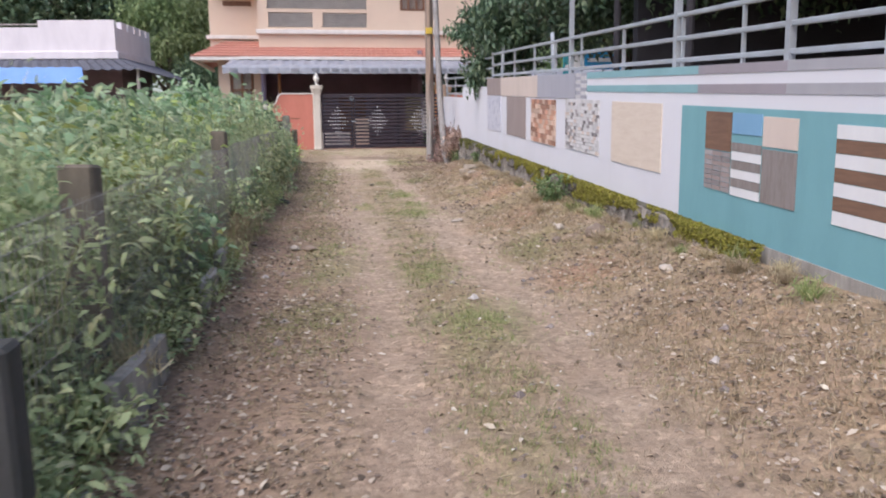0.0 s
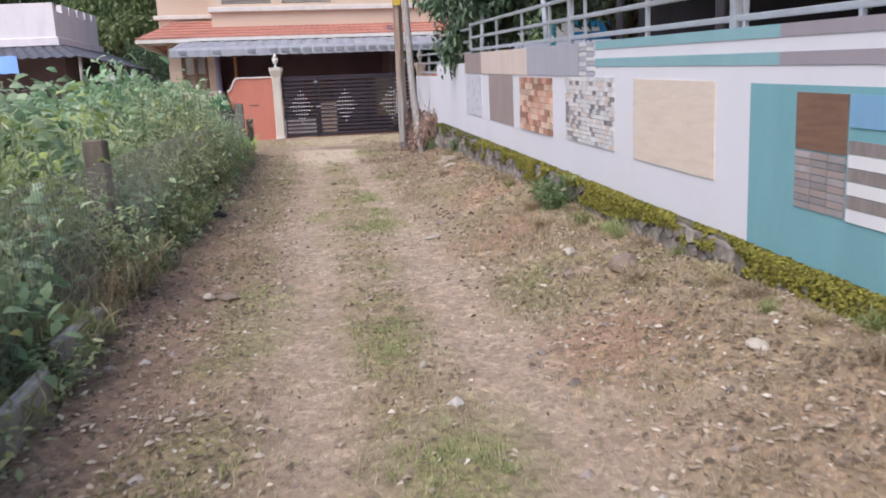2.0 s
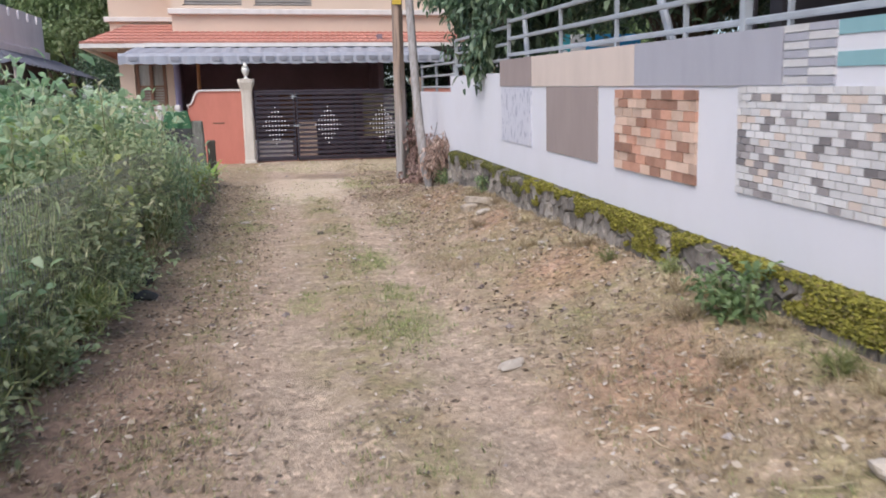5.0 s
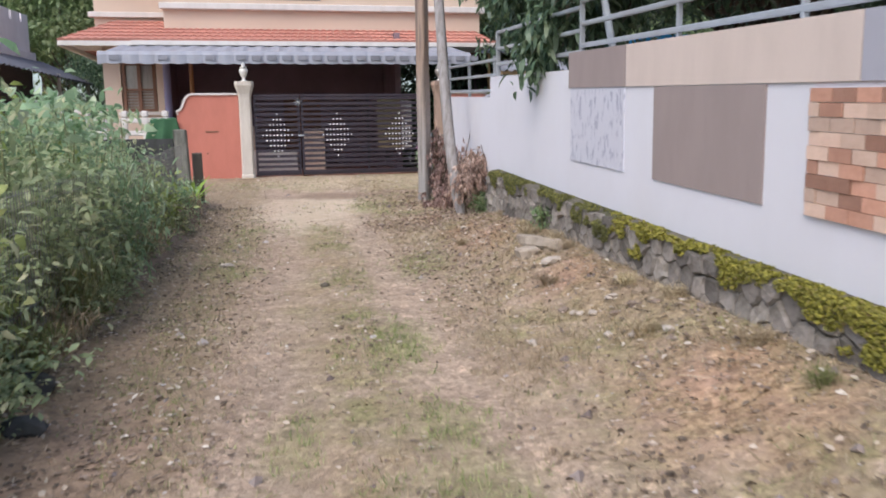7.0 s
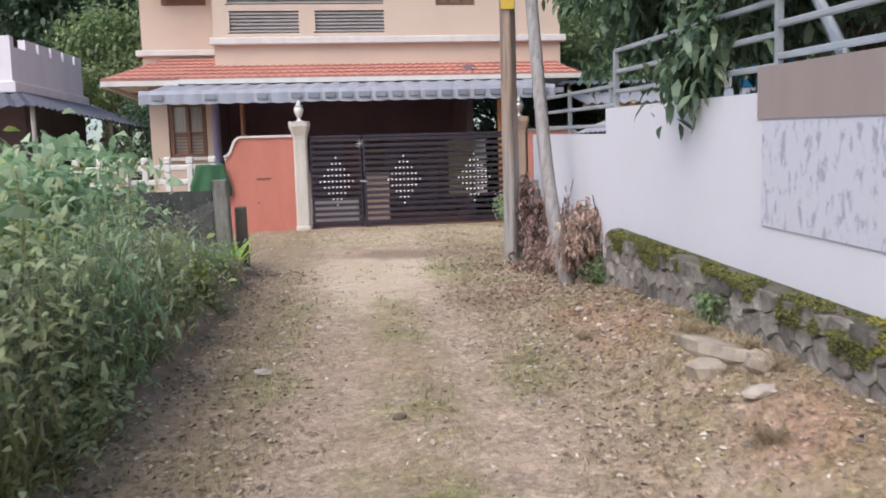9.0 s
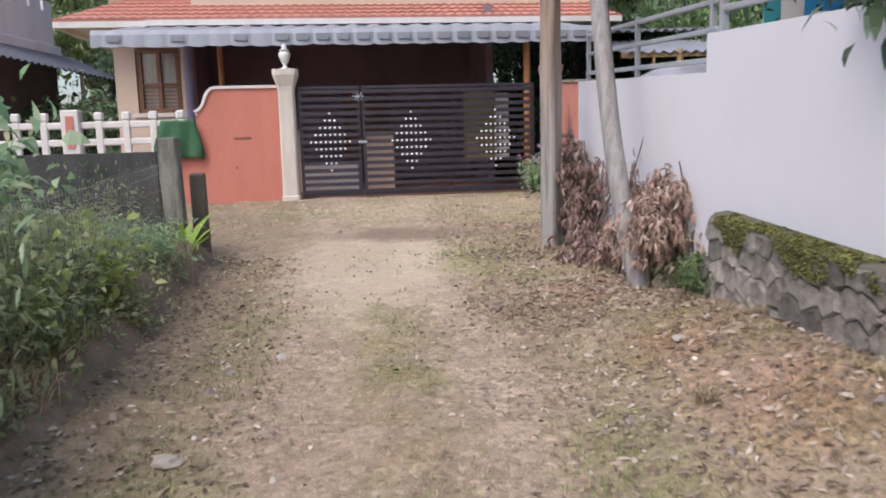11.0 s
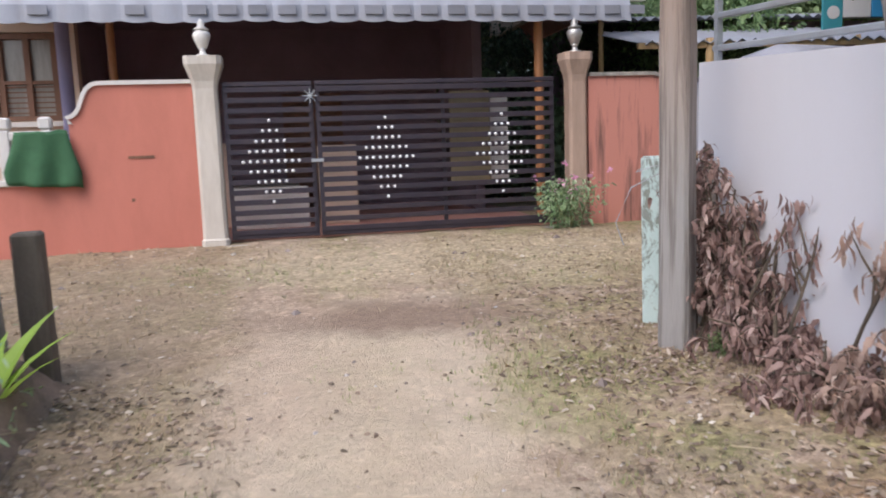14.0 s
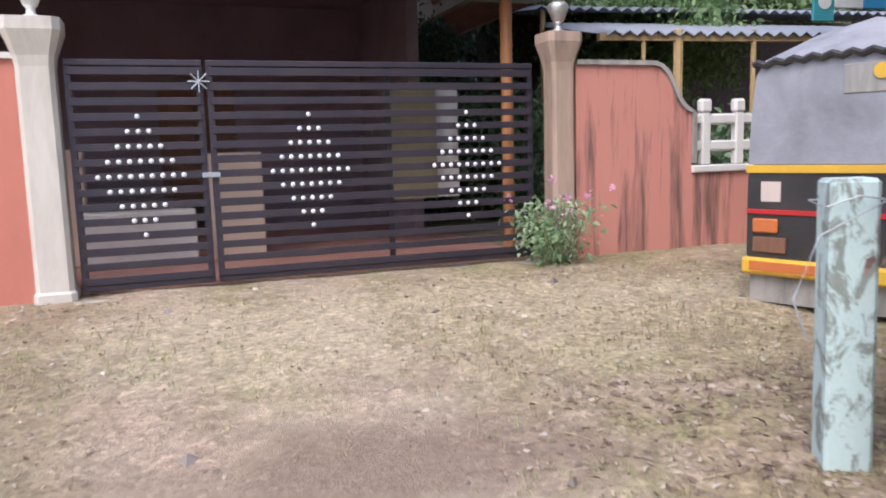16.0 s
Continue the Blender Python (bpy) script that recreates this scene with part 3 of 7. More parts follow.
def build_plinth():
    """Rubble masonry footing under the wall with a mossy ledge: flat-faced stones in rough courses."""
    ledge = bmesh.new()
    r = random.Random(3)
    pts = 200
    rows = []
    for i in range(pts):
        s = 6.0 + (18.95 - 6.0) * i / (pts - 1)
        z = 1.66 - 1.36 + WALL_K * s
        o = ledge_out(s) + 0.02 * noise.noise((s * 2, 0, 0))
        d = 0.015 * noise.noise((s * 4, 5, 0))
        rows.append([ledge.verts.new(p) for p in ((s, -0.02, z + 0.0), (s, o * 0.3, z - 0.008 + d), (s, o * 0.7, z - 0.02 + 0.02 * noise.noise((s * 6, 1, 0))), (s, o + 0.012 * noise.noise((s * 9, 3, 0)), z - 0.045 + d), (s, o - 0.004, z - 0.08), (s, o + 0.03, z - 0.75))])
    for a, b in zip(rows, rows[1:]):
        for j in range(5):
            ledge.faces.new((a[j], a[j + 1], b[j + 1], b[j]))
    ledge.faces.new(rows[-1])
    base = setting("wall_footing", ledge, M_LEDGE, "rubble stone footing with yellow-green moss under the boundary wall", "wall footing", WM)
    setting("wall_footing_start", bx(-14.0, 6.1, -0.15, 0.018, 1.66 - 1.75, 1.66 - 1.36, k=WALL_K), M_CONCRETE, "pale concrete footing strip under the teal wall", "wall footing", WM)
    setting("wall_footing_core", bx(6.1, 18.88, -0.2, -0.004, 1.66 - 2.2, 1.66 - 1.36, k=WALL_K), M_CONCRETE, "plain concrete core of the wall footing", "wall footing", WM)
    setting("wall_footing_end", bx(18.88, 19.33, -0.2, -0.002, 1.66 - 2.2, 1.66 - 1.36, k=WALL_K), M_WHITE, "white-painted foot of the plain boundary wall", "wall footing", WM)
    # stones: the cells round jittered points, laid on the footing's face
    seeds = []
    for k in range(6):
        s = 5.9 + r.uniform(0, 0.1)
        while s < 19.0:
            w = 0.14 if s < 11 else 0.18
            s += w * r.uniform(0.75, 1.3)
            seeds.append((s, -0.10 - 0.138 * k + r.uniform(-0.045, 0.045)))

    def clip(poly, a, b):
        """The side of the poly nearer to a than to b."""
        mx, mz, dx, dz = (a[0] + b[0]) / 2, (a[1] + b[1]) / 2, b[0] - a[0], b[1] - a[1]
        f = lambda p: (p[0] - mx) * dx + (p[1] - mz) * dz
        out = []
        for p, q in zip(poly, poly[1:] + poly[:1]):
            fp, fq = f(p), f(q)
            if fp <= 0:
                out.append(p)
            if fp * fq < 0:
                out.append((p[0] + (q[0] - p[0]) * fp / (fp - fq), p[1] + (q[1] - p[1]) * fp / (fp - fq)))
        return out

    count = 0
    for a in seeds:
        zl = 1.66 - 1.36 + WALL_K * a[0]
        g = float(ground_z(3.238 - 0.1406 * a[0] - 0.15, a[0] * 0.99))
        if zl + a[1] < g - 0.1 or count >= 300 or a[0] > 18.95:
            continue
        cell = [(a[0] - 0.3, -0.62), (a[0] + 0.3, -0.62), (a[0] + 0.3, -0.035), (a[0] - 0.3, -0.035)]
        for b in seeds:
            if b != a and abs(b[0] - a[0]) < 0.6:
                cell = clip(cell, a, b)
        cell = [(min(x, 18.95), z) for x, z in cell]
        rim = []
        for p, q in zip(cell, cell[1:] + cell[:1]):
            rim += [p, ((p[0] + q[0]) / 2 + r.uniform(-0.014, 0.014), (p[1] + q[1]) / 2 + r.uniform(-0.014, 0.014))]
        m = len(rim)
        cx, cz = sum(p[0] for p in rim) / m, sum(p[1] for p in rim) / m
        n0 = ledge_out(cx) + 0.01 - 0.07 * cz
        bulge, lean, rise = r.uniform(0.004, 0.032), r.uniform(-0.08, 0.08), r.uniform(-0.1, 0.06)
        bm = bmesh.new()
        loops = []
        for f, out in ((0.98, -0.04), (0.94, bulge * 0.3), (0.78, bulge)):
            loops.append([bm.verts.new(((x - cx) * f, n0 + out + lean * (x - cx) + rise * (z - cz) + r.uniform(-0.005, 0.005), (z - cz) * f + WALL_K * (x - cx))) for x, z in rim])
        for la, lb in zip(loops, loops[1:]):
            for k in range(m):
                bm.faces.new((la[k], lb[k], lb[(k + 1) % m], la[(k + 1) % m]))
        mid = bm.verts.new((r.uniform(-0.02, 0.02), n0 + bulge * r.uniform(0.8, 1.4), r.uniform(-0.02, 0.02)))
        for k in range(m):
            bm.faces.new((loops[-1][k], mid, loops[-1][(k + 1) % m]))
        bmesh.ops.recalc_face_normals(bm, faces=bm.faces)
        part("stone", bm, M_STONE if r.random() < 0.8 else M_STONEPALE, base, m=Matrix.Translation((cx, 0, zl + WALL_K * (cx - a[0]) + cz)))
        count += 1


build_plinth()


def leaf_cloud(name, pts, size, mat, aspect=0.45, seed=1, tilt=0.9, down=0.0, fold=0.25, curl=0.3):
    """Many small leaves (folded and curled) at points; returns a mesh."""
    r = np.random.default_rng(seed)
    n = len(pts)
    pts = np.asarray(pts, dtype=float)
    yaw = r.uniform(0, 2 * np.pi, n)
    pit = r.normal(-down, tilt * 0.5, n)
    L = size * r.uniform(0.6, 1.35, n)
    W = L * aspect * r.uniform(0.8, 1.2, n)
    f = np.stack([np.cos(yaw) * np.cos(pit), np.sin(yaw) * np.cos(pit), np.sin(pit)], -1)
    s = np.stack([-np.sin(yaw), np.cos(yaw), np.zeros(n)], -1)
    u = np.cross(f, s)
    roll = r.normal(0, 0.5, n)[:, None]
    s, u = s * np.cos(roll) + u * np.sin(roll), u * np.cos(roll) - s * np.sin(roll)
    cv = curl * r.uniform(0.3, 1.0, n)
    a = pts
    def at(t, w, bend):
        mid = pts + f * (L * t)[:, None] - u * (L * cv * bend)[:, None]
        out = s * (W * w)[:, None] + u * (W * w * 2 * fold)[:, None]
        return mid + out, mid - s * (W * w)[:, None] + u * (W * w * 2 * fold)[:, None]
    b, d = at(0.33, 0.5, 0.05)
    b2, d2 = at(0.7, 0.36, 0.3)
    c = pts + f * (L * 0.98)[:, None] - u * (L * cv * 0.75)[:, None]
    V = np.stack([a, b, b2, c, d2, d], 1).reshape(-1, 3)
    i = np.arange(n) * 6
    F = np.concatenate([np.stack([i, i + 1, i + 5], -1), np.stack([i + 1, i + 2, i + 4], -1), np.stack([i + 1, i + 4, i + 5], -1), np.stack([i + 2, i + 3, i + 4], -1)])
    me = bpy.data.meshes.new(name)
    me.from_pydata(V.tolist(), [], F.tolist())
    me.materials.append(mat)
    return me


def build_moss():
    r = np.random.default_rng(11)
    pts = []
    for _ in range(90000):
        s = r.uniform(5.7, 18.8)
        z = 1.66 - 1.36 + WALL_K * s
        k = r.uniform(0, 1)
        lump = noise.noise((s * 2.4, k * 1.6, 4.0)) + 0.5 * noise.noise((s * 0.7, 1.0, 2.0)) + 0.35 * noise.noise((s * 9.0, k * 5.0, 8.0))
        bare = float(np.interp(s, (9.0, 11.5, 14.0, 15.2, 16.0), (-0.28, -0.08, -0.05, -0.2, -0.15)))
        hang = float(np.interp(s, (9.0, 12.0, 14.5, 16.0), (0.65, 0.7, 0.8, 1.4)))
        if lump < bare + hang * max(0.0, k - 0.4):
            continue
        n = 0.01 + 0.03 * min(0.5, lump) + (ledge_out(s) + 0.035) * min(1, k * 2.4) + 0.015 * noise.noise((s * 7, k * 3, 1))
        drop = float(np.interp(s, (8.0, 11.0), (0.26, 0.36)))
        pts.append((s, n, z - 0.004 - (0.045 * k if k < 0.4 else 0.018 + (k - 0.4) * drop)))
    for name, lb, mt, far in (("moss", "yellow-green moss cushions on the wall footing", M_MOSS, False), ("dark_moss", "thin dark olive moss along the footing's ledge", M_MOSSDARK, True)):
        here = [q for q in pts if (q[0] > 14.9 + 0.5 * noise.noise((q[0] * 3, q[2] * 9, 0))) == far]
        tagged(new(name, leaf_cloud(name, here, 0.014 if far else 0.02, mt, 0.9, 4, 1.5)), lb, "moss", "", "stuff").matrix_basis = WM


build_moss()


def build_fence():
    f = thing("pipe_fence", "grey painted steel pipe fence standing on the boundary wall", "fence", WM)
    z0 = lambda s: 1.66 + WALL_K * s if s < 16.27 else 1.50 + WALL_K * s
    for s0, s1, k in ((-3.0, 16.2, 0.0), (16.2, 19.3, 0.0)):
        for h in (0.065, 0.265, 0.48):
            base = 1.66 if s1 < 17 else 1.60
            part("rail", bx(s0, s1, -0.12, -0.08, base + h - 0.02, base + h + 0.022, 0.008, WALL_K), M_STEEL, f)
    for s, w, top in ((19.28, 0.025, 0.58), (17.6, 0.02, 0.55), (16.2, 0.02, 0.52), (14.3, 0.016, 0.5), (12.9, 0.016, 0.5), (11.7, 0.016, 0.5), (10.95, 0.028, 1.5), (10.5, 0.014, 0.5), (9.0, 0.016, 0.5), (7.62, 0.03, 1.5), (7.5, 0.014, 0.5), (6.4, 0.014, 0.5),
                      (5.75, 0.028, 1.4), (4.7, 0.03, 1.4), (3.2, 0.03, 1.4), (1.2, 0.03, 1.4), (-1.0, 0.03, 1.4)):
        b = z0(s)
        part("post", bx(s - w, s + w, -0.1 - w, -0.1 + w, b, b + top), M_STEEL, f)
    # sloping braces
    for s in (15.6, 12.0):
        part("brace", tube(bmesh.new(), [(s, -0.16, z0(s) - 0.02), (s + 0.75, -0.35, z0(s) + 0.7)], 0.035, 8), M_STEEL, f, "slanting pipe brace")
    g = thing("low_pipe_fence", "grey steel pipe fence on the low end of the wall", "fence", WM)
    for h in (0.09, 0.30, 0.50):
        part("rail", bx(19.35, 22.6, -0.12, -0.08, 1.25 + h - 0.02, 1.25 + h + 0.02, 0.008, 0.055), M_STEEL, g)
    for s in (19.45, 21.0, 22.55):
        part("post", bx(s - 0.02, s + 0.02, -0.12, -0.08, 1.25 + 0.055 * s, 1.25 + 0.055 * s + 0.55), M_STEEL, g)


build_fence()

# ---- gate and compound wall ----
def s_curve(x0, z0, x1, z1, n=8):
    out = []
    for i in range(n + 1):
        a = i / n
        bulge = 0.5 - 0.5 * math.cos(math.pi * a)
        out.append((x0 + (x1 - x0) * (0.65 * a + 0.35 * (a * a * (3 - 2 * a))) + 0.03 * math.sin(2 * math.pi * a) * (1 if x1 > x0 else -1), z0 + (z1 - z0) * bulge))
    return out


def coping(outline, y0, y1, t):
    """A strip of thickness t on a polyline in x, z."""
    bm = bmesh.new()
    rows = []
    for i, (x, z) in enumerate(outline):
        a, b = outline[max(i - 1, 0)], outline[min(i + 1, len(outline) - 1)]
        d = Vector((b[0] - a[0], b[1] - a[1])).normalized()
        nx, nz = -d.y, d.x
        if nz < 0 or (abs(nz) < 0.05 and nx < 0):
            nx, nz = -nx, -nz
        rows.append([bm.verts.new(p) for p in ((x, y0, z), (x, y1, z), (x + nx * t, y1, z + nz * t), (x + nx * t, y0, z + nz * t))])
    for a, b in zip(rows, rows[1:]):
        for j in range(4):
            bm.faces.new((a[j], a[(j + 1) % 4], b[(j + 1) % 4], b[j]))
    bm.faces.new(rows[0])
    bm.faces.new(rows[-1][::-1])
    bmesh.ops.recalc_face_normals(bm, faces=bm.faces)
    return bm


def pillar(u, mat, label, lamp_label, lamp_mat, width):
    p = thing("gate_pillar", label, "gate pillar", HM @ pose(u, 0, 0), "gate pillars")
    h = width / 2
    bm = bmesh.new()
    prof = [(h * 1.12, 0.88), (h * 1.12, 1.02), (h, 1.04), (h * 0.97, 2.72), (h * 1.05, 2.80), (h * 1.35, 2.92), (h * 1.5, 2.98), (h * 1.5, 3.07)]
    rows = []
    for r, z in prof:
        c = r * 0.25
        rows.append([bm.verts.new((x, y, z)) for x, y in ((-r + c, -r), (r - c, -r), (r, -r + c), (r, r - c), (r - c, r), (-r + c, r), (-r, r - c), (-r, -r + c))])
    for a, b in zip(rows, rows[1:]):
        for j in range(8):
            bm.faces.new((a[j], a[(j + 1) % 8], b[(j + 1) % 8], b[j]))
    bm.faces.new(rows[-1])
    part("shaft", bm, mat, p)
    l = thing("gate_lamp", lamp_label, "lamp", HM @ pose(u, 0, 3.07), "gate lamps")
    part("base", lathe(bmesh.new(), [(0.075, 0.0), (0.08, 0.02), (0.035, 0.04), (0.03, 0.08), (0.05, 0.1)], 14), lamp_mat, l, smooth=True)
    part("globe", lathe(bmesh.new(), [(0.05, 0.1), (0.085, 0.19), (0.1, 0.24), (0.085, 0.27), (0.06, 0.29)], 14), lamp_mat, l, smooth=True)
    part("finial", lathe(bmesh.new(), [(0.06, 0.29), (0.09, 0.305), (0.035, 0.34), (0.045, 0.365), (0.03, 0.39), (0.005, 0.42)], 14), lamp_mat, l, smooth=True)


M_LAMPW = surf("chalky_white_lamp", (0.74, 0.72, 0.68), (0.4, 0.38, 0.34), 0.4, 60, 6, 0.5, 0.1)
M_LAMPS = surf("dull_silver_lamp", (0.5, 0.48, 0.46), (0.2, 0.18, 0.16), 0.6, 60, 6, 0.4, 0.1, 0.6)
pillar(-0.13, M_PILLAR, "off-white flared gate pillar with a stained cap", "white urn-shaped lamp on the gate pillar", M_LAMPW, 0.27)
pillar(4.26, M_PILLAR_OLD, "rain-stained tan gate pillar with a flared cap", "dull silver urn-shaped lamp on the gate pillar", M_LAMPS, 0.235)


def build_compound_walls():
    # taller shoulders with S-shaped ends
    for sgn, x_in, x_top, x_end, z_end, mat, nm, lb in ((-1, -0.27, -1.25, -1.58, 2.42, M_PINK, "wall_gate_left", "coral-painted gate wall with a white S-curved coping"),
                                                         (1, 4.41, 5.27, 5.73, 2.32, M_PINK_WORN, "wall_gate_right", "coral gate wall black with rain streaks, S-curved top")):
        curve = [(x_in, 2.78), (x_top, 2.78)] + s_curve(x_top, 2.78, x_end, z_end)[1:]
        out = curve + [(x_end, 0.85), (x_in, 0.85)]
        w = setting(nm, plate(bmesh.new(), out, -0.06, 0.06), mat, lb, "wall", HM)
        cp = coping(curve + [(x_end, z_end - (0.5 if sgn > 0 else 0.05))], -0.09, 0.09, 0.045)
        part("coping", cp, M_TRIM if sgn < 0 else M_CONCRETE, w, "white coping" if sgn < 0 else "weathered grey coping")
    part("hole", bx(-1.0, -0.965, -0.066, -0.055, 1.5, 1.535), M_WOOD, bpy.data.objects["wall_gate_left"], "small drain hole")
    part("slot", bx(-1.0, -0.72, -0.068, -0.055, 1.975, 2.005), M_WOOD, bpy.data.objects["wall_gate_left"], "rusty letter slot")
    for x0, x1, mat, nm in ((-9.0, -1.58, M_PINK, "wall_front_left"), (5.73, 11.0, M_PINK_WORN, "wall_front_right")):
        w = setting(nm, bx(x0, x1, -0.06, 0.06, 0.8, 1.72), mat, "low coral front wall under a pale balustrade", "wall", HM)
        part("coping", bx(x0, x1, -0.1, 0.1, 1.72, 1.79, 0.01), M_TRIM, w, "white coping")
        step = 0.42
        x = x0 + 0.2 if x0 > 0 else x1 - 0.25
        ob = None
        i = 0
        b = thing("balustrade", "off-white cast balustrade of crossed stubs on the front wall", "balustrade", HM, "balustrades")
        xa, xb = (x0 + 0.03, x1) if x0 > 0 else (x0, x1 - 0.03)
        for z in (1.93, 2.2):
            part("rail", bx(xa, xb, -0.035, 0.035, z, z + 0.11, 0.02), M_TRIM, b)
        post = None
        while x0 + 0.05 < x < x1 - 0.05:
            if i in (4, 9):
                pm = part("pier", bx(x - 0.14, x + 0.14, -0.1, 0.1, 1.79, 2.5, 0.02), M_TRIM, b, "white pier")
                part("panel", bx(x - 0.06, x + 0.06, -0.115, -0.1, 1.9, 2.4), mat, pm, "coral inset panel")
            else:
                if post is None:
                    bm = bmesh.new()
                    box(bm, -0.055, 0.055, -0.045, 0.045, 1.79, 2.32, 0.015)
                    box(bm, -0.07, 0.07, -0.05, 0.05, 2.32, 2.46, 0.025)
                    post = mesh_of("stub", bm, M_TRIM)
                part("stub", post, None, b, m=pose(x, 0, 0))
            x += step if x0 > 0 else -step
            i += 1


build_compound_walls()


def build_gate():
    g = thing("slatted_gate", "dark steel slatted double gate with pale stud diamonds, closed", "gate", HM)
    r = random.Random(2)
    for nm, a, b, lab in (("leaf_small", 0.05, 1.05, "narrow leaf"), ("leaf_wide", 1.08, 3.97, "wide leaf")):
        leaf = part(nm, bx(a, a + 0.05, -0.025, 0.025, 1.0, 2.78, 0.004), M_GATE, g, lab)
        for x in ([b - 0.05] if nm == "leaf_small" else [b - 0.05, 2.56]):
            part("stile", bx(x, x + 0.05, -0.02 if x != 2.56 else 0.012, 0.025, 1.0, 2.78), M_GATE, leaf)
        part("top_rail", bx(a, b, -0.03, 0.03, 2.74, 2.79, 0.006), M_GATE, leaf)
        part("bottom_rail", bx(a, b, -0.025, 0.025, 1.0, 1.05, 0.006), M_GATE, leaf)
        for k in range(-3, 12):
            z = 1.425 + 0.116 * k
            part("slat", bx(a + 0.02, b - 0.02, -0.038, -0.026, z - 0.031 + r.uniform(-0.003, 0.003), z + 0.029, 0.003), M_GATE, leaf)
    setting("gate_threshold", bx(-0.02, 4.12, -0.2, 0.14, 0.7, 0.955, 0.015), M_CEMENT, "worn cement strip under the gate", "threshold", HM)
    stud = mesh_of("stud", lathe(bmesh.new(), [(0.021, 0.0), (0.019, 0.008), (0.011, 0.015), (0.002, 0.018)], 8), M_STUD, True)
    for uc in (0.545, 1.88, 3.3):
        d = part("stud_diamond", bx(uc - 0.004, uc + 0.004, -0.0405, -0.038, 1.87, 1.9), M_STUD, g, "diamond of pale studs")
        for k in range(9):
            n = 2 * (4 - abs(k - 4)) + 1
            for i in range(n):
                part("stud", stud, None, d, m=pose(uc + 0.079 * (i - (n - 1) / 2), -0.038, 1.425 + 0.116 * k, 90))
    part("latch", bx(1.0, 1.14, -0.06, -0.03, 1.86, 1.9, 0.004), M_STEEL, g, "steel latch")
    star = bmesh.new()
    for a in range(0, 180, 45):
        c, s = math.cos(radians(a)) * 0.085, math.sin(radians(a)) * 0.085
        tube(star, [(1.02 - c, -0.05, 2.62 - s), (1.02 + c, -0.05, 2.62 + s)], 0.006, 5)
    part("star_ornament", star, M_STEEL, g, "thin steel star")


build_gate()

# ---- house behind the gate ----
def tiled_roof(bm, corners, rows, cols):
    """Overlapping tile courses on a sloping quad a-b (eave) d-c (top)."""
    a, b, c, d = (Vector(p) for p in corners)
    nrm = (b - a).cross(d - a).normalized()
    if nrm.z < 0:
        nrm = -nrm
    for i in range(rows):
        t0, t1 = i / rows, (i + 1.15) / rows
        for j in range(cols):
            s0, s1 = j / cols, (j + 0.96) / cols
            def pt(s, t, h):
                return a.lerp(b, s).lerp(d.lerp(c, s), min(t, 1.0)) + nrm * h
            v = [bm.verts.new(p) for p in (pt(s0, t0, 0.05), pt((s0 + s1) / 2, t0, 0.075), pt(s1, t0, 0.05), pt(s1, t1, 0.012), pt((s0 + s1) / 2, t1, 0.03), pt(s0, t1, 0.012), pt(s0, t0, 0.0), pt(s1, t0, 0.0))]
            for f in ((0, 1, 4, 5), (1, 2, 3, 4), (6, 7, 2, 1, 0)):
                bm.faces.new([v[k] for k in f])
    return bm


def window_unit(name, u0, u1, z0, z1, v, leaves, frame_mat, parent, glass=None, bars=6):
    w = part(name, bx(u0, u1, v - 0.02, v + 0.02, z0, z0 + 0.07), frame_mat, parent, "brown wooden window with curtains and bars")
    part("window_frame", bx(u0, u1, v - 0.03, v + 0.05, z1 - 0.08, z1), frame_mat, w)
    n = leaves
    for i in range(n + 1):
        x = u0 + (u1 - u0) * i / n
        x = min(max(x, u0 + 0.04), u1 - 0.04)
        part("window_frame", bx(x - 0.04, x + 0.04, v - 0.028, v + 0.05, z0 + 0.07, z1 - 0.08), frame_mat, w)
    part("window_frame", bx(u0 + 0.08, u1 - 0.08, v - 0.024, v + 0.045, z0 + (z1 - z0) * 0.42, z0 + (z1 - z0) * 0.42 + 0.05), frame_mat, w)
    part("pane", bx(u0 + 0.04, u1 - 0.04, v + 0.05, v + 0.06, z0 + 0.05, z1 - 0.05), glass or M_PANE, w, "dim window pane")
    for k in range(bars):
        z = z0 + 0.1 + (z1 - z0) * 0.36 * k / bars
        part("bar", bx(u0 + 0.06, u1 - 0.06, v - 0.005, v + 0.005, z, z + 0.02), frame_mat, w)
    return w


M_PANE = surf("curtained_window_pane", (0.34, 0.32, 0.30), (0.18, 0.16, 0.15), 0.6, 20, 2.5, 0.15, 0.02, stretch=(6, 6, 0.5), vary=0.1)
M_LILAC = surf("lilac_column_paint", (0.27, 0.235, 0.36), (0.18, 0.15, 0.22), 0.3, 40, 2, 0.6, 0.05)
M_ORANGE = surf("varnished_wood_column", (0.46, 0.20, 0.08), (0.26, 0.11, 0.05), 0.4, 30, 4, 0.5, 0.1, stretch=(5, 5, 0.5))
M_LOUVRE = surf("grey_louvre", (0.36, 0.33, 0.31), (0.22, 0.2, 0.19), 0.4, 40, 3, 0.6, 0.05)
M_REDOX = surf("red_oxide_floor", (0.50, 0.25, 0.20), (0.32, 0.16, 0.13), 0.5, 40, 1.0, 0.5, 0.1)


M_TAN2 = surf("olive_curtain", (0.24, 0.20, 0.12), (0.16, 0.13, 0.08), 0.4, 40, 3, 0.9, 0.1, stretch=(8, 8, 0.5))


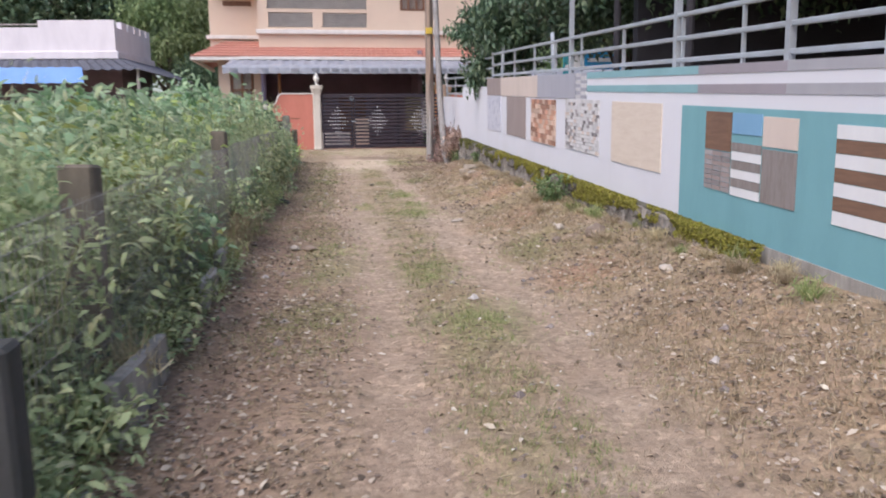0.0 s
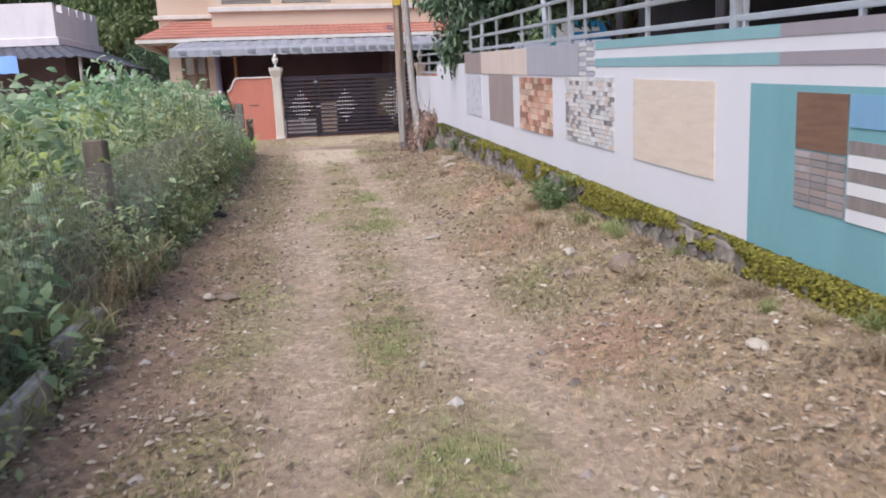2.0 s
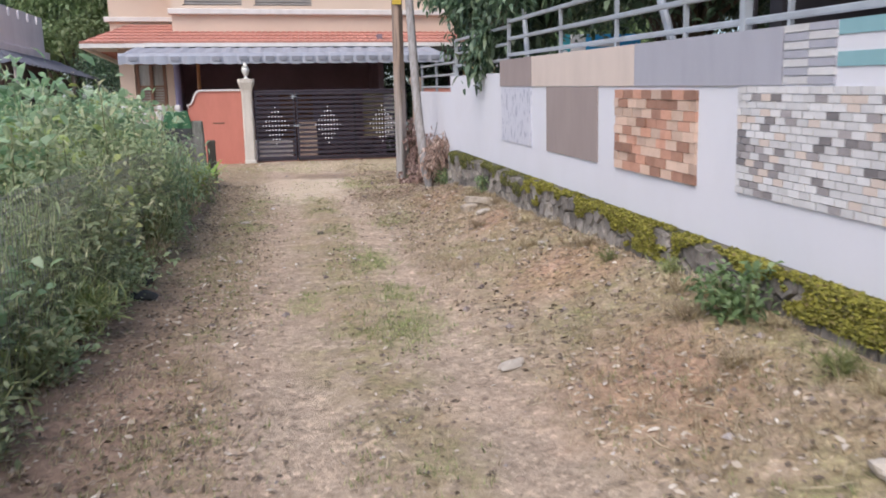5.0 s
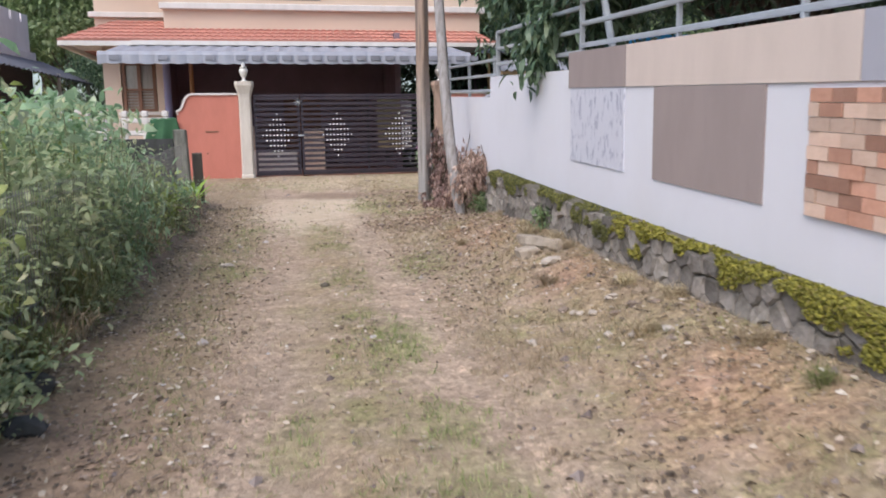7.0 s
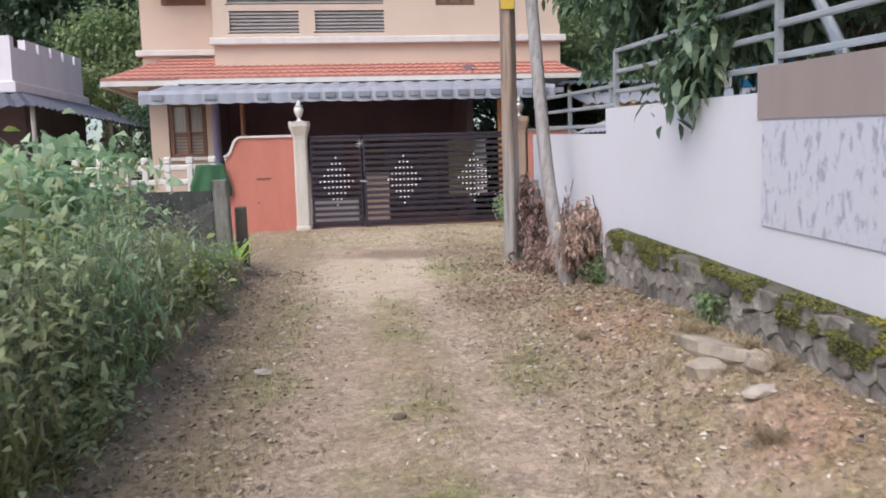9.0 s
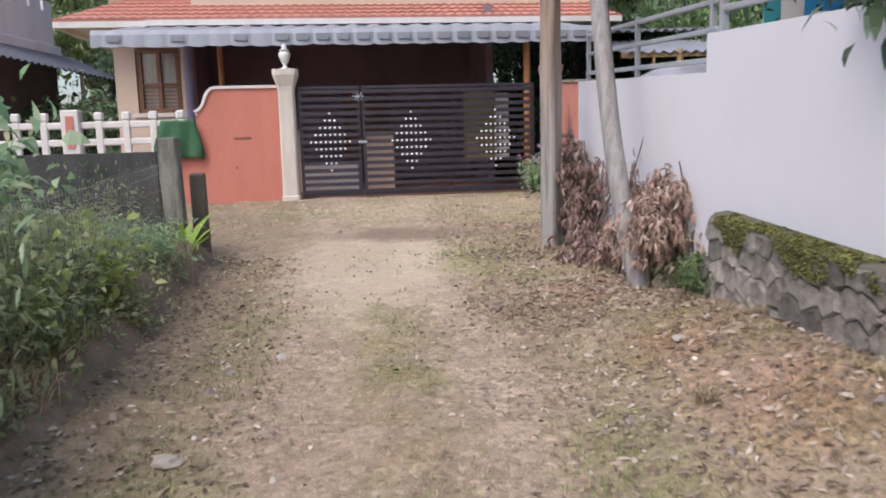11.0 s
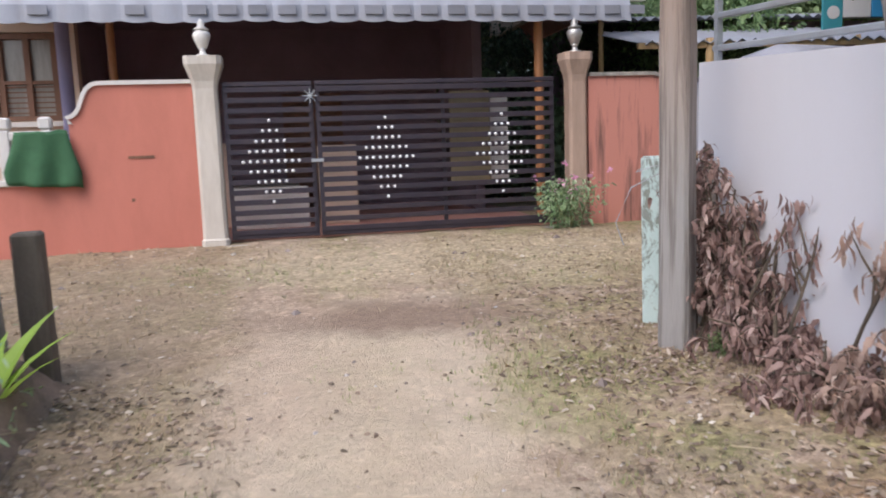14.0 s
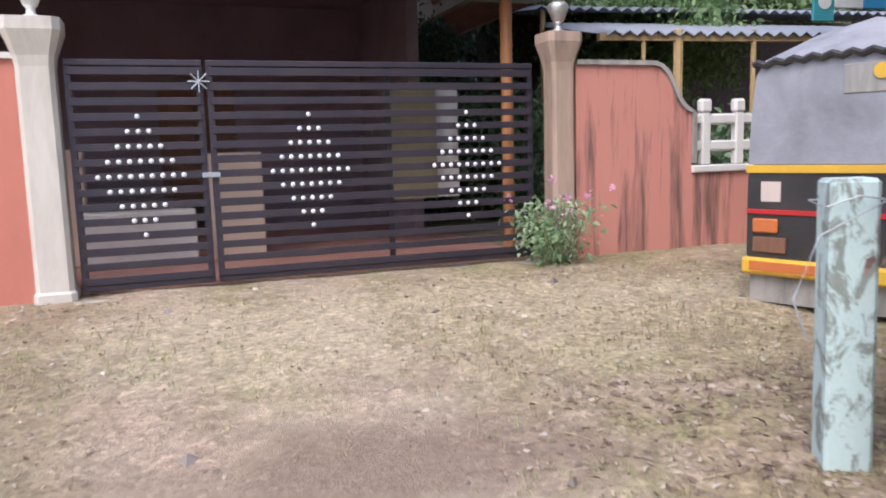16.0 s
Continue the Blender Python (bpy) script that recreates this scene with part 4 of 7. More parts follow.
def build_house():
    h = thing("gated_house", "two-storey cream house with a red tiled skirt roof and car porch", "house", HM)
    # ground floor room with a window opening
    w = part("wall", bx(-3.66, -3.26, 3.0, 3.2, 0.9, 4.5), M_CREAM, h, "cream plaster wall")
    part("wall", bx(-2.41, -2.16, 3.0, 3.2, 0.9, 4.5), M_CREAM, h)
    part("wall", bx(-3.26, -2.41, 3.0, 3.2, 0.9, 2.55), M_CREAM, h)
    part("wall", bx(-3.26, -2.41, 3.0, 3.2, 3.8, 4.5), M_CREAM, h)
    part("wall", bx(-3.66, -3.46, 3.2, 9.0, 0.9, 4.5), M_CREAM, h)
    part("wall", bx(-2.36, -2.16, 3.2, 6.0, 0.9, 4.5), M_SHADED_PLASTER, h, "porch side wall with shade in its colour")
    part("sill", bx(-3.36, -2.31, 2.93, 3.02, 2.47, 2.54), M_TRIM, h, "white window sill")
    window_unit("window", -3.24, -2.43, 2.56, 3.79, 3.06, 2, M_WOOD, h)
    # porch: back wall with a door, side wall, floor; wall colour carries the shade
    part("wall", bx(-2.16, 0.7, 5.0, 5.2, 0.9, 4.5), M_SHADED_PLASTER, h, "porch back wall with shade in its colour")
    part("wall", bx(0.7, 1.75, 5.0, 5.2, 3.0, 4.5), M_SHADED_PLASTER, h)
    part("wall", bx(1.75, 3.75, 5.0, 5.2, 0.9, 4.5), M_SHADED_PLASTER, h)
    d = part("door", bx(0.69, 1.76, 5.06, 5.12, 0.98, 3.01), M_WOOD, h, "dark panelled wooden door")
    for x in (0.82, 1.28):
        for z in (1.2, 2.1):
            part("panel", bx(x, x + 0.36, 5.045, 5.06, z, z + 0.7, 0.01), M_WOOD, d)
    part("wall", bx(3.6, 3.75, 2.6, 5.0, 0.9, 4.5), M_SHADED_PLASTER, h)
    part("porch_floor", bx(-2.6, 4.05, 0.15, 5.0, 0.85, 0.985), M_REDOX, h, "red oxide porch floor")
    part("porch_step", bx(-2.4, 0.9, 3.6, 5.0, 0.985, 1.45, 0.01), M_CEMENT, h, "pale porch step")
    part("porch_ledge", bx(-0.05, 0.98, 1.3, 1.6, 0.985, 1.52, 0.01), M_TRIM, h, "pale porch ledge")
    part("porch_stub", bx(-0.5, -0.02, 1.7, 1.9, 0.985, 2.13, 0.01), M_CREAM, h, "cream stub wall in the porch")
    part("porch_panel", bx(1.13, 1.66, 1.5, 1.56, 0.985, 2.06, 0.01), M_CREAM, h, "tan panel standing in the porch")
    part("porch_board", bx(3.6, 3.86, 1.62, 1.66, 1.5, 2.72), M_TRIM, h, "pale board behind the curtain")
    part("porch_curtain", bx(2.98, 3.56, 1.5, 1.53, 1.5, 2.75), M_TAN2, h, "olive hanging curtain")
    part("porch_ceiling", bx(-2.6, 3.75, 2.6, 5.0, 4.12, 4.2), M_SHADED_PLASTER, h, "porch ceiling with shade in its colour")
    for u, v, m, lb, r in ((-1.95, 1.5, M_LILAC, "lilac round column", 0.085), (-1.42, 1.7, M_ORANGE, "varnished wooden column", 0.05), (3.98, 0.55, M_ORANGE, "brown steel column", 0.06)):
        z1 = 3.62 + (v - 0.2) * 0.19
        part("column", lathe(bmesh.new(), [(r * 1.25, 0.9), (r * 1.25, 1.0), (r, 1.05), (r, z1 - 0.05), (r * 1.2, z1)], 14, (u, v, 0)), m, h, lb, True)
    part("beam", bx(-3.1, 5.0, 0.25, 0.32, 3.55, 3.63), M_GATE, h, "steel eave beam")
    # corrugated sheet porch roof with a hanging valance
    bm = bmesh.new()
    n = 82
    prev = None
    for i in range(n + 1):
        u = -3.15 + 8.2 * i / n
        z = 0.016 * (1 if i % 4 in (1, 2) else -1)
        row = [bm.verts.new(p) for p in ((u, 0.2, 3.70 + z), (u, 2.65, 4.16 + z))]
        if prev:
            bm.faces.new((prev[0], row[0], row[1], prev[1]))
        prev = row
    sh = part("sheet_roof", bm, M_SHEET, h, "grey-white corrugated porch sheet")
    mod = sh.modifiers.new("thick", "SOLIDIFY")
    mod.thickness = 0.012
    bm = bmesh.new()
    prev = None
    n = 200
    for i in range(n + 1):
        u = -3.15 + 8.2 * i / n
        ph = (u / 0.33) % 1.0
        v = -0.02 * math.sin(math.pi * ph)
        dz = 0.015 * noise.noise((u * 1.3, 0, 0)) - 0.03 * math.sin(math.pi * ph) ** 0.6
        row = [bm.verts.new(p) for p in ((u, 0.16 + v * 0.4, 3.74), (u, 0.12 + v, 3.66), (u, 0.10 + v, 3.49 + dz))]
        if prev:
            bm.faces.new((prev[0], prev[1], row[1], row[0]))
            bm.faces.new((prev[1], prev[2], row[2], row[1]))
        prev = row
    va = part("valance", bm, M_SHEET, h, "scalloped grey-white sheet valance")
    mod = va.modifiers.new("thick", "SOLIDIFY")
    mod.thickness = 0.008
    M_PATCH = surf("dull_blue_grey_sheet", (0.245, 0.255, 0.295), (0.18, 0.18, 0.20), 0.5, 40, 3, 0.7, 0.1, random_=0.15)
    k = -9
    while 0.33 * k < 5.0:
        if k > -2 or k % 3 == 0:
            part("valance_patch", bx(0.33 * k + 0.06, 0.33 * k + 0.27, 0.062, 0.074, 3.545, 3.655, 0.004), M_PATCH, va, "dull inset of the valance")
        k += 1
    # skirt roof
    rt = tiled_roof(bmesh.new(), ((-4.49, 2.35, 4.22), (6.31, 2.35, 4.22), (5.75, 4.3, 4.95), (-3.5, 4.3, 4.95)), 6, 56)
    part("roof", rt, M_ROOF, h, "red clay tile skirt roof")
    rt = tiled_roof(bmesh.new(), ((-4.49, 8.0, 4.22), (-4.49, 2.35, 4.22), (-3.5, 4.3, 4.95), (-3.5, 8.0, 4.95)), 6, 24)
    part("roof", rt, M_ROOF, h)
    rt = tiled_roof(bmesh.new(), ((6.31, 2.35, 4.22), (6.31, 8.0, 4.22), (5.75, 8.0, 4.95), (5.75, 4.3, 4.95)), 6, 24)
    part("roof", rt, M_ROOF, h)
    bm = bmesh.new()
    box(bm, -4.49, -2.84, 2.32, 2.42, 4.10, 4.21)
    box(bm, -2.84, 6.31, 2.29, 2.42, 4.12, 4.225)
    part("eave_board", bm, M_TRIM, h, "white eave board")
    part("eave_board", bx(-4.52, -4.42, 2.42, 8.0, 4.10, 4.21), M_TRIM, h)
    part("eave_soffit", bx(-4.44, 6.26, 2.42, 4.4, 4.2, 4.23), M_TRIM, h)
    # upper floor
    up = part("upper_wall", bx(-4.07, -2.05, 4.4, 4.6, 4.5, 8.0), M_CREAM, h, "cream upper wall")
    part("upper_wall", bx(-4.07, -3.87, 4.6, 10.0, 4.5, 8.0), M_CREAM, h)
    part("cornice", bx(-4.2, -2.01, 4.28, 4.42, 5.05, 5.19, 0.015), M_TRIM, h, "white cornice band")
    part("cornice", bx(-2.28, 6.22, 3.26, 3.42, 5.13, 5.29, 0.015), M_TRIM, h)
    zz = [(4.6, 5.40), (5.92, 6.06), (6.5, 8.0)]
    for z0, z1 in zz:
        part("upper_wall", bx(-2.2, 1.95, 3.4, 3.55, z0, z1), M_CREAM, h)
    for u0, u1 in ((-2.2, -1.87), (-0.22, 0.11), (1.79, 1.95)):
        part("upper_wall", bx(u0, u1, 3.4, 3.55, 5.40, 5.92), M_CREAM, h)
    for u0, u1 in ((-2.2, -1.9), (1.79, 1.95)):
        part("upper_wall", bx(u0, u1, 3.4, 3.55, 6.06, 6.5), M_CREAM, h)
    part("upper_wall", bx(-2.2, -2, 3.55, 4.4, 4.5, 8.0), M_CREAM, h)
    part("upper_wall", bx(1.95, 3.04, 3.4, 3.6, 4.6, 8.0), M_CREAM, h)
    part("upper_wall", bx(4, 6.1, 3.4, 3.6, 4.6, 8.0), M_CREAM, h)
    part("upper_wall", bx(3.04, 4, 3.4, 3.6, 4.6, 6.02), M_CREAM, h)
    part("upper_wall", bx(3.04, 4, 3.4, 3.6, 7.2, 8.0), M_CREAM, h)
    part("upper_wall", bx(5.9, 6.1, 3.6, 10.0, 4.6, 8.0), M_CREAM, h)
    part("upper_wall", bx(-2, 5.9, 5.4, 5.6, 4.6, 8.0), M_CREAM, h)
    window_unit("upper_window", 3.06, 3.98, 6.04, 7.18, 3.45, 3, M_WOOD, h)
    for u0, u1, z0, z1, n in ((-1.87, -0.22, 5.42, 5.91, 6), (0.11, 1.79, 5.42, 5.91, 6), (-1.9, 1.79, 6.08, 6.48, 5)):
        lv = part("louvre", bx(u0, u1, 3.5, 3.53, z0, z1), M_LOUVRE, h, "grey louvred balcony opening")
        for k in range(n):
            z = z0 + (z1 - z0) * (k + 0.15) / n
            part("slat", bx(u0, u1, 3.43, 3.5, z, z + 0.045), M_LOUVRE, lv)
        part("jamb", bx(u0, u0 + 0.05, 3.385, 3.43, z0, z1), M_CREAM, lv)
    part("sunshade", bx(-3.65, -2.35, 3.95, 4.4, 6.55, 6.63), M_CREAM, h, "concrete sunshade")
    vt = part("vent", bx(-3.55, -2.5, 4.385, 4.4, 6.27, 6.45), M_WOOD, h, "brown vent blocks")
    for k in range(5):
        part("vent_block", bx(-3.53 + 0.21 * k, -3.39 + 0.21 * k, 4.36, 4.385, 6.28, 6.42), M_WOOD, vt)
    part("main_roof", bx(-4.6, 6.5, 2.9, 10.4, 8.0, 8.2), M_TRIM, h, "flat concrete roof slab")


build_house()

# ---- poles and posts ----
def rough_post(name, label, pts, r, mat, n=8, square=False, seed=0, category="post", group=""):
    t = thing(name, label, category, Matrix.Translation(pts[0]), group)
    bm = bmesh.new()
    p0 = Vector(pts[0])
    k = 14
    line = []
    for i in range(k + 1):
        f = i / k * (len(pts) - 1)
        a = min(int(f), len(pts) - 2)
        line.append(Vector(pts[a]).lerp(Vector(pts[a + 1]), f - a) - p0)
    rad = [r * (1 + 0.06 * noise.noise((i * 0.9, seed, 0))) * (1 - 0.12 * i / k) for i in range(k + 1)]
    tube(bm, line, rad, 4 if square else n)
    if square:
        bmesh.ops.rotate(bm, verts=bm.verts, cent=(0, 0, 0), matrix=Matrix.Rotation(radians(45 - 37), 3, "Z"))
        bmesh.ops.bevel(bm, geom=[e for e in bm.edges if abs((e.verts[0].co - e.verts[1].co).normalized().z) > 0.9], offset=0.02, segments=1, affect="EDGES")
    for v in bm.verts:
        v.co += Vector((noise.noise(v.co * 3), noise.noise(v.co * 3 + Vector((9, 0, 0))), 0)) * 0.012
    part("shaft", bm, mat, t, smooth=not square)
    return t


def pole_material():
    m, t, b = nodes_of("brown_weathered_pole_wood")
    v = coords(t, (6, 6, 0.25))
    sep = t.nodes.new("ShaderNodeSeparateXYZ")
    link(t, coords(t), sep.inputs[0])
    g, f = noise_node(t, 3.0, 7, 0.65, v, 0.3), noise_node(t, 30, 6, 0.65, v)
    up = t.nodes.new("ShaderNodeMapRange")
    up.inputs["From Min"].default_value, up.inputs["From Max"].default_value = 0.9, 2.4
    link(t, math_node(t, "MULTIPLY_ADD", g, 1.2, math_node(t, "SUBTRACT", sep.outputs[2], 0.6)), up.inputs[0])
    grey, brown = mix(t, f, (0.26, 0.245, 0.235), (0.37, 0.35, 0.335)), mix(t, f, (0.27, 0.195, 0.15), (0.41, 0.30, 0.235))
    col = mix(t, up.outputs[0], grey, brown)
    col = mix(t, math_node(t, "MULTIPLY", ramp(t, g, [(0.46, 0.0), (0.62, 1.0)]), 0.75), col, (0.12, 0.10, 0.088))
    link(t, col, b.inputs["Base Color"])
    b.inputs["Roughness"].default_value = 0.9
    bump(t, b, math_node(t, "ADD", f, g), 0.6, 0.01)
    return m


rough_post("utility_pole", "grey weathered square pole beside the lane", [(-0.32, 21.74, 0.6), (-0.32, 21.76, 7.2)], 0.132, pole_material(), square=True, category="pole")
part("yellow_tag", bx(-0.09, 0.09, -0.118, -0.08, 3.55, 3.72, 0.004), surf("yellow_tag_paint", (0.6, 0.42, 0.05), None, 0, 40, 3, 0.6, 0.05), bpy.data.objects["utility_pole"], "yellow painted tag")
rough_post("leaning_pole", "smooth grey leaning tree-trunk pole with a crooked foot", [(0.2, 19.48, 0.45), (0.07, 19.62, 1.05), (-0.02, 19.95, 2.0), (-0.07, 20.3, 3.2), (-0.16, 21.0, 5.6)], 0.085, M_POLE, category="pole")

# ---- plants ----
def shrub_mesh(seed, h, rad, n, leaf, mat, aspect, low=0.1, down=0.15, power=0.8, stalk=None):
    """Stems and the leaf points of one shrub; returns two meshes."""
    r = np.random.default_rng(seed)
    stems = bmesh.new()
    pts = []
    k = 9
    tips = []
    for i in range(k):
        a = r.uniform(0, 2 * np.pi)
        d = rad * math.sqrt(r.uniform(0.02, 1))
        top = h * r.uniform(0.62, 1.0) * (1 - 0.25 * d / rad)
        base = (0.25 * d * math.cos(a), 0.25 * d * math.sin(a), -0.05)
        mid = (0.65 * d * math.cos(a), 0.65 * d * math.sin(a), top * 0.5)
        end = (d * math.cos(a), d * math.sin(a), top)
        tube(stems, [base, mid, end], [0.012, 0.009, 0.004], 4, False)
        tips.append((np.array(base), np.array(mid), np.array(end)))
    per = n // k
    for base, mid, end in tips:
        t = r.uniform(low, 1, per) ** power
        p = np.where((t < 0.5)[:, None], base + (mid - base) * (2 * t)[:, None], mid + (end - mid) * (2 * t - 1)[:, None])
        spread = rad * 0.34
        pts.append(p + r.normal(0, 1, (per, 3)) * np.array([spread, spread, 0.07 * h]))
    pts = np.concatenate(pts)
    pts[:, 2] = np.maximum(pts[:, 2], 0.02)
    return mesh_of("stems", stems, stalk or M_STALK), leaf_cloud("leaves", pts, leaf, mat, aspect, seed, 1.1, down)


def plant(name, meshes, label, category, m, group):
    t = thing(name, label, category, m, group)
    tagged(part("stem", meshes[0], None, t), kind="stuff")
    tagged(part("foliage", meshes[1], None, t), kind="stuff")
    return t


def build_field():
    r = random.Random(21)
    tall = [shrub_mesh(40 + i, 1.65, 0.62, 1300, 0.155, M_LEAF, 0.48, 0.25, 0.15) for i in range(4)]
    tall.append(shrub_mesh(45, 1.6, 0.6, 1000, 0.165, M_YELLOWLEAF, 0.45, 0.3, 0.3))
    face = [shrub_mesh(60 + i, 1.25, 0.42, 2600, 0.07, M_LEAF2, 0.36, 0.02, 0.0, 1.0) for i in range(4)]
    face.append(shrub_mesh(67, 1.2, 0.42, 3000, 0.085, M_LEAF2, 0.12, 0.02, -0.6, 1.0))
    face.append(shrub_mesh(64, 1.3, 0.4, 2600, 0.09, M_LEAF2, 0.13, 0.02, -0.5, 1.0))
    face.append(shrub_mesh(65, 1.2, 0.4, 2400, 0.08, M_LEAF, 0.22, 0.02, 0.5, 1.0))
    face.append(shrub_mesh(66, 1.2, 0.4, 900, 0.1, M_YELLOWLEAF, 0.5, 0.2, 0.2, 1.0))
    low = [shrub_mesh(80 + i, 0.5, 0.3, 900, 0.06, M_LEAF2, 0.4, 0.02, 0.1, 1.0) for i in range(2)]
    low.append(shrub_mesh(83, 0.5, 0.3, 900, 0.14, M_STRAW, 0.07, 0.0, -0.9, 1.0, M_STRAW))
    low.append(shrub_mesh(84, 0.5, 0.3, 900, 0.14, M_GRASS, 0.08, 0.0, -0.9, 1.0, M_GRASS))
    g1, g2, g3 = "field shrubs", "hedge weeds", "weeds at the hedge foot"
    first = {}

    def put(kind, variants, name, label, group, x, y, s, sz):
        i = r.randrange(len(variants))
        z = float(ground_z(x, y))
        m = Matrix.LocRotScale((x, y, z), Euler((r.uniform(-0.1, 0.1), r.uniform(-0.1, 0.1), r.uniform(0, 6.28))), (s, s, sz))
        key = (kind, i)
        if key not in first:
            first[key] = plant(name, variants[i], label, "shrub", m, group)
        else:
            ob = copy_thing(first[key], Matrix())
            ob.matrix_basis = m

    y = 1.6
    while y < 21.0:
        tall_k = float(np.interp(y, [0, 12, 14, 17.0, 18.5, 21], [1.0, 1.12, 1.25, 1.2, 0.75, 0.6]))
        back = 0.2 if y < 7.5 else 0.0
        for q in (-1.42 - back, -1.85 - back):
            x = q - 0.142 * y + r.uniform(-0.1, 0.1)
            s = r.uniform(0.75, 1.2) * (0.55 if 8.5 < y < 10.1 and q > -1.7 else 1.0)
            put("face", face, "hedge_weed", "feathery grey-green weeds along the lane fence", g2, x, y + r.uniform(-0.15, 0.15), s, s * tall_k * (1.0 if q > -1.6 else 1.12))
        y += 0.47
    broad = [shrub_mesh(70 + i, 1.2, 0.42, 420, 0.12, M_LEAF, 0.5, 0.15, 0.2, 0.9) for i in range(3)] + [shrub_mesh(74, 1.1, 0.35, 300, 0.13, M_YELLOWLEAF, 0.5, 0.2, 0.2, 0.9)]
    y = 1.5
    while y < 20.0:
        x = -1.5 - 0.142 * y + r.uniform(-0.2, 0.08)
        s = r.uniform(0.7, 1.1)
        put("broad", broad, "broad_leaved_weed", "broad-leaved green weed pushing through the lane fence", "broad weeds in the hedge", x, y, s, s * r.uniform(0.8, 1.15) * (1.0 if y < 17 else 0.6))
        y += r.uniform(0.5, 1.1)
    y = 1.2
    while y < 20.9:
        x = -1.12 - 0.142 * y + r.uniform(-0.1, 0.06)
        s = r.uniform(0.7, 1.15)
        put("low", low, "foot_weed", "low grey-green weeds at the hedge foot", g3, x, y, s, s * r.uniform(0.7, 1.1))
        y += 0.5
    y = 1.0
    while y < 20.6:
        q = -2.4
        while q > -9.5:
            if y < 17.0 + 0.2 * q + 3:
                x = q - 0.142 * y + r.uniform(-0.25, 0.25)
                s = r.uniform(0.85, 1.25)
                k = float(np.interp(y, [0, 6, 9, 13, 16, 18, 19.5, 21], [0.72, 0.78, 0.88, 1.05, 1.2, 1.2, 1.0, 0.7]))
                put("tall", tall, "field_shrub", "leafy green field shrub in the overgrown plot", g1, x, y + r.uniform(-0.3, 0.3), s, s * k)
            q -= 0.95
        y += 0.9


build_field()


def build_tree(name, label, x, y, h, crown_r, seed, mat, leaf=0.22, clumps=55, per=150, trunk_r=0.16, base=0.35, m_share=None):
    r = np.random.default_rng(seed)
    z = float(ground_z(x, y))
    t = thing(name, label, "tree", Matrix.Translation((x, y, z)), "trees round the plots")
    bm = bmesh.new()
    fork = h * base
    tube(bm, [(0, 0, -0.2), (0.05, 0.03, fork * 0.5), (0, 0.08, fork), (0.1, 0.0, h * 0.8)], [trunk_r * 1.25, trunk_r, trunk_r * 0.8, trunk_r * 0.25], 9)
    pts = []
    for i in range(clumps):
        a = r.uniform(0, 2 * np.pi)
        e = r.uniform(-0.55, 1.0)
        rr = crown_r * (0.45 + 0.6 * r.uniform()) * math.sqrt(max(0.05, 1 - 0.7 * e * e))
        c = np.array([rr * math.cos(a), rr * math.sin(a), fork + (h - fork) * (0.45 + 0.52 * e)])
        if i < 16:
            tube(bm, [(0.02, 0.05, fork * r.uniform(0.7, 1.1)), (c[0] * 0.5, c[1] * 0.5, (fork + c[2]) / 2), tuple(c)], [trunk_r * 0.4, trunk_r * 0.22, 0.015], 5, False)
        sp = crown_r * r.uniform(0.13, 0.24)
        pts.append(c + r.normal(0, 1, (per, 3)) * np.array([sp, sp, sp * 0.7]))
    part("trunk", bm, M_BARK, t, smooth=True)
    part("crown", leaf_cloud("crown", np.concatenate(pts), leaf, mat, 0.42, seed, 1.0, 0.5), None, t)
    return t


def build_trees():
    dark = build_tree("shade_tree", "large dark-leaved tree behind the boundary wall", 5.2, 21.5, 7.5, 3.0, 1, M_TREE, 0.2, 75, 190)
    bright = build_tree("garden_tree", "light green leafy garden tree behind the houses", -11.0, 40.5, 8.0, 2.6, 2, M_TREE2, 0.28, 60, 150)
    wood = build_tree("wood_tree", "tall dark tree in the wood behind the houses", -19.0, 50.0, 14.0, 5.5, 3, M_TREE, 0.42, 80, 190, 0.3)
    for x, y, s, a in ((4.2, 17.6, 0.8, 1.0), (4.6, 14.6, 0.85, 2.0), (6.5, 25.3, 1.1, 3.0), (7.5, 18.5, 1.2, 4.0), (8.5, 14.0, 1.2, 5.1), (1.6, 36.5, 0.6, 0.4), (3.4, 35.0, 0.5, 1.7), (0.4, 39.0, 0.7, 2.9), (-9.6, 39.5, 0.6, 3.3), (-11.2, 37.8, 0.55, 0.9)):
        copy_thing(dark, Matrix.LocRotScale((x, y, float(ground_z(x, y))), Euler((0, 0, a)), (s, s, s)))
    for x, y, s, a in ((-9.3, 43.0, 0.95, 1.0), (-7.6, 45.0, 1.1, 2.2), (4.5, 33.5, 0.55, 2.9), (8.5, 38.0, 0.9, 4.2), (-14.5, 42.0, 1.0, 0.5), (3.0, 37.5, 0.8, 5.5)):
        copy_thing(bright, Matrix.LocRotScale((x, y, float(ground_z(x, y))), Euler((0, 0, a)), (s, s, s)))
    r = random.Random(6)
    for i in range(22):
        x = -60 + 5.2 * i + r.uniform(-1.5, 1.5)
        y = 52 + r.uniform(-4, 10) if x < 2 or x > 12 else 56
        s = r.uniform(0.8, 1.25)
        copy_thing(wood, Matrix.LocRotScale((x, y, 1.0), Euler((0, 0, r.uniform(0, 6.28))), (s, s, s)))


build_trees()


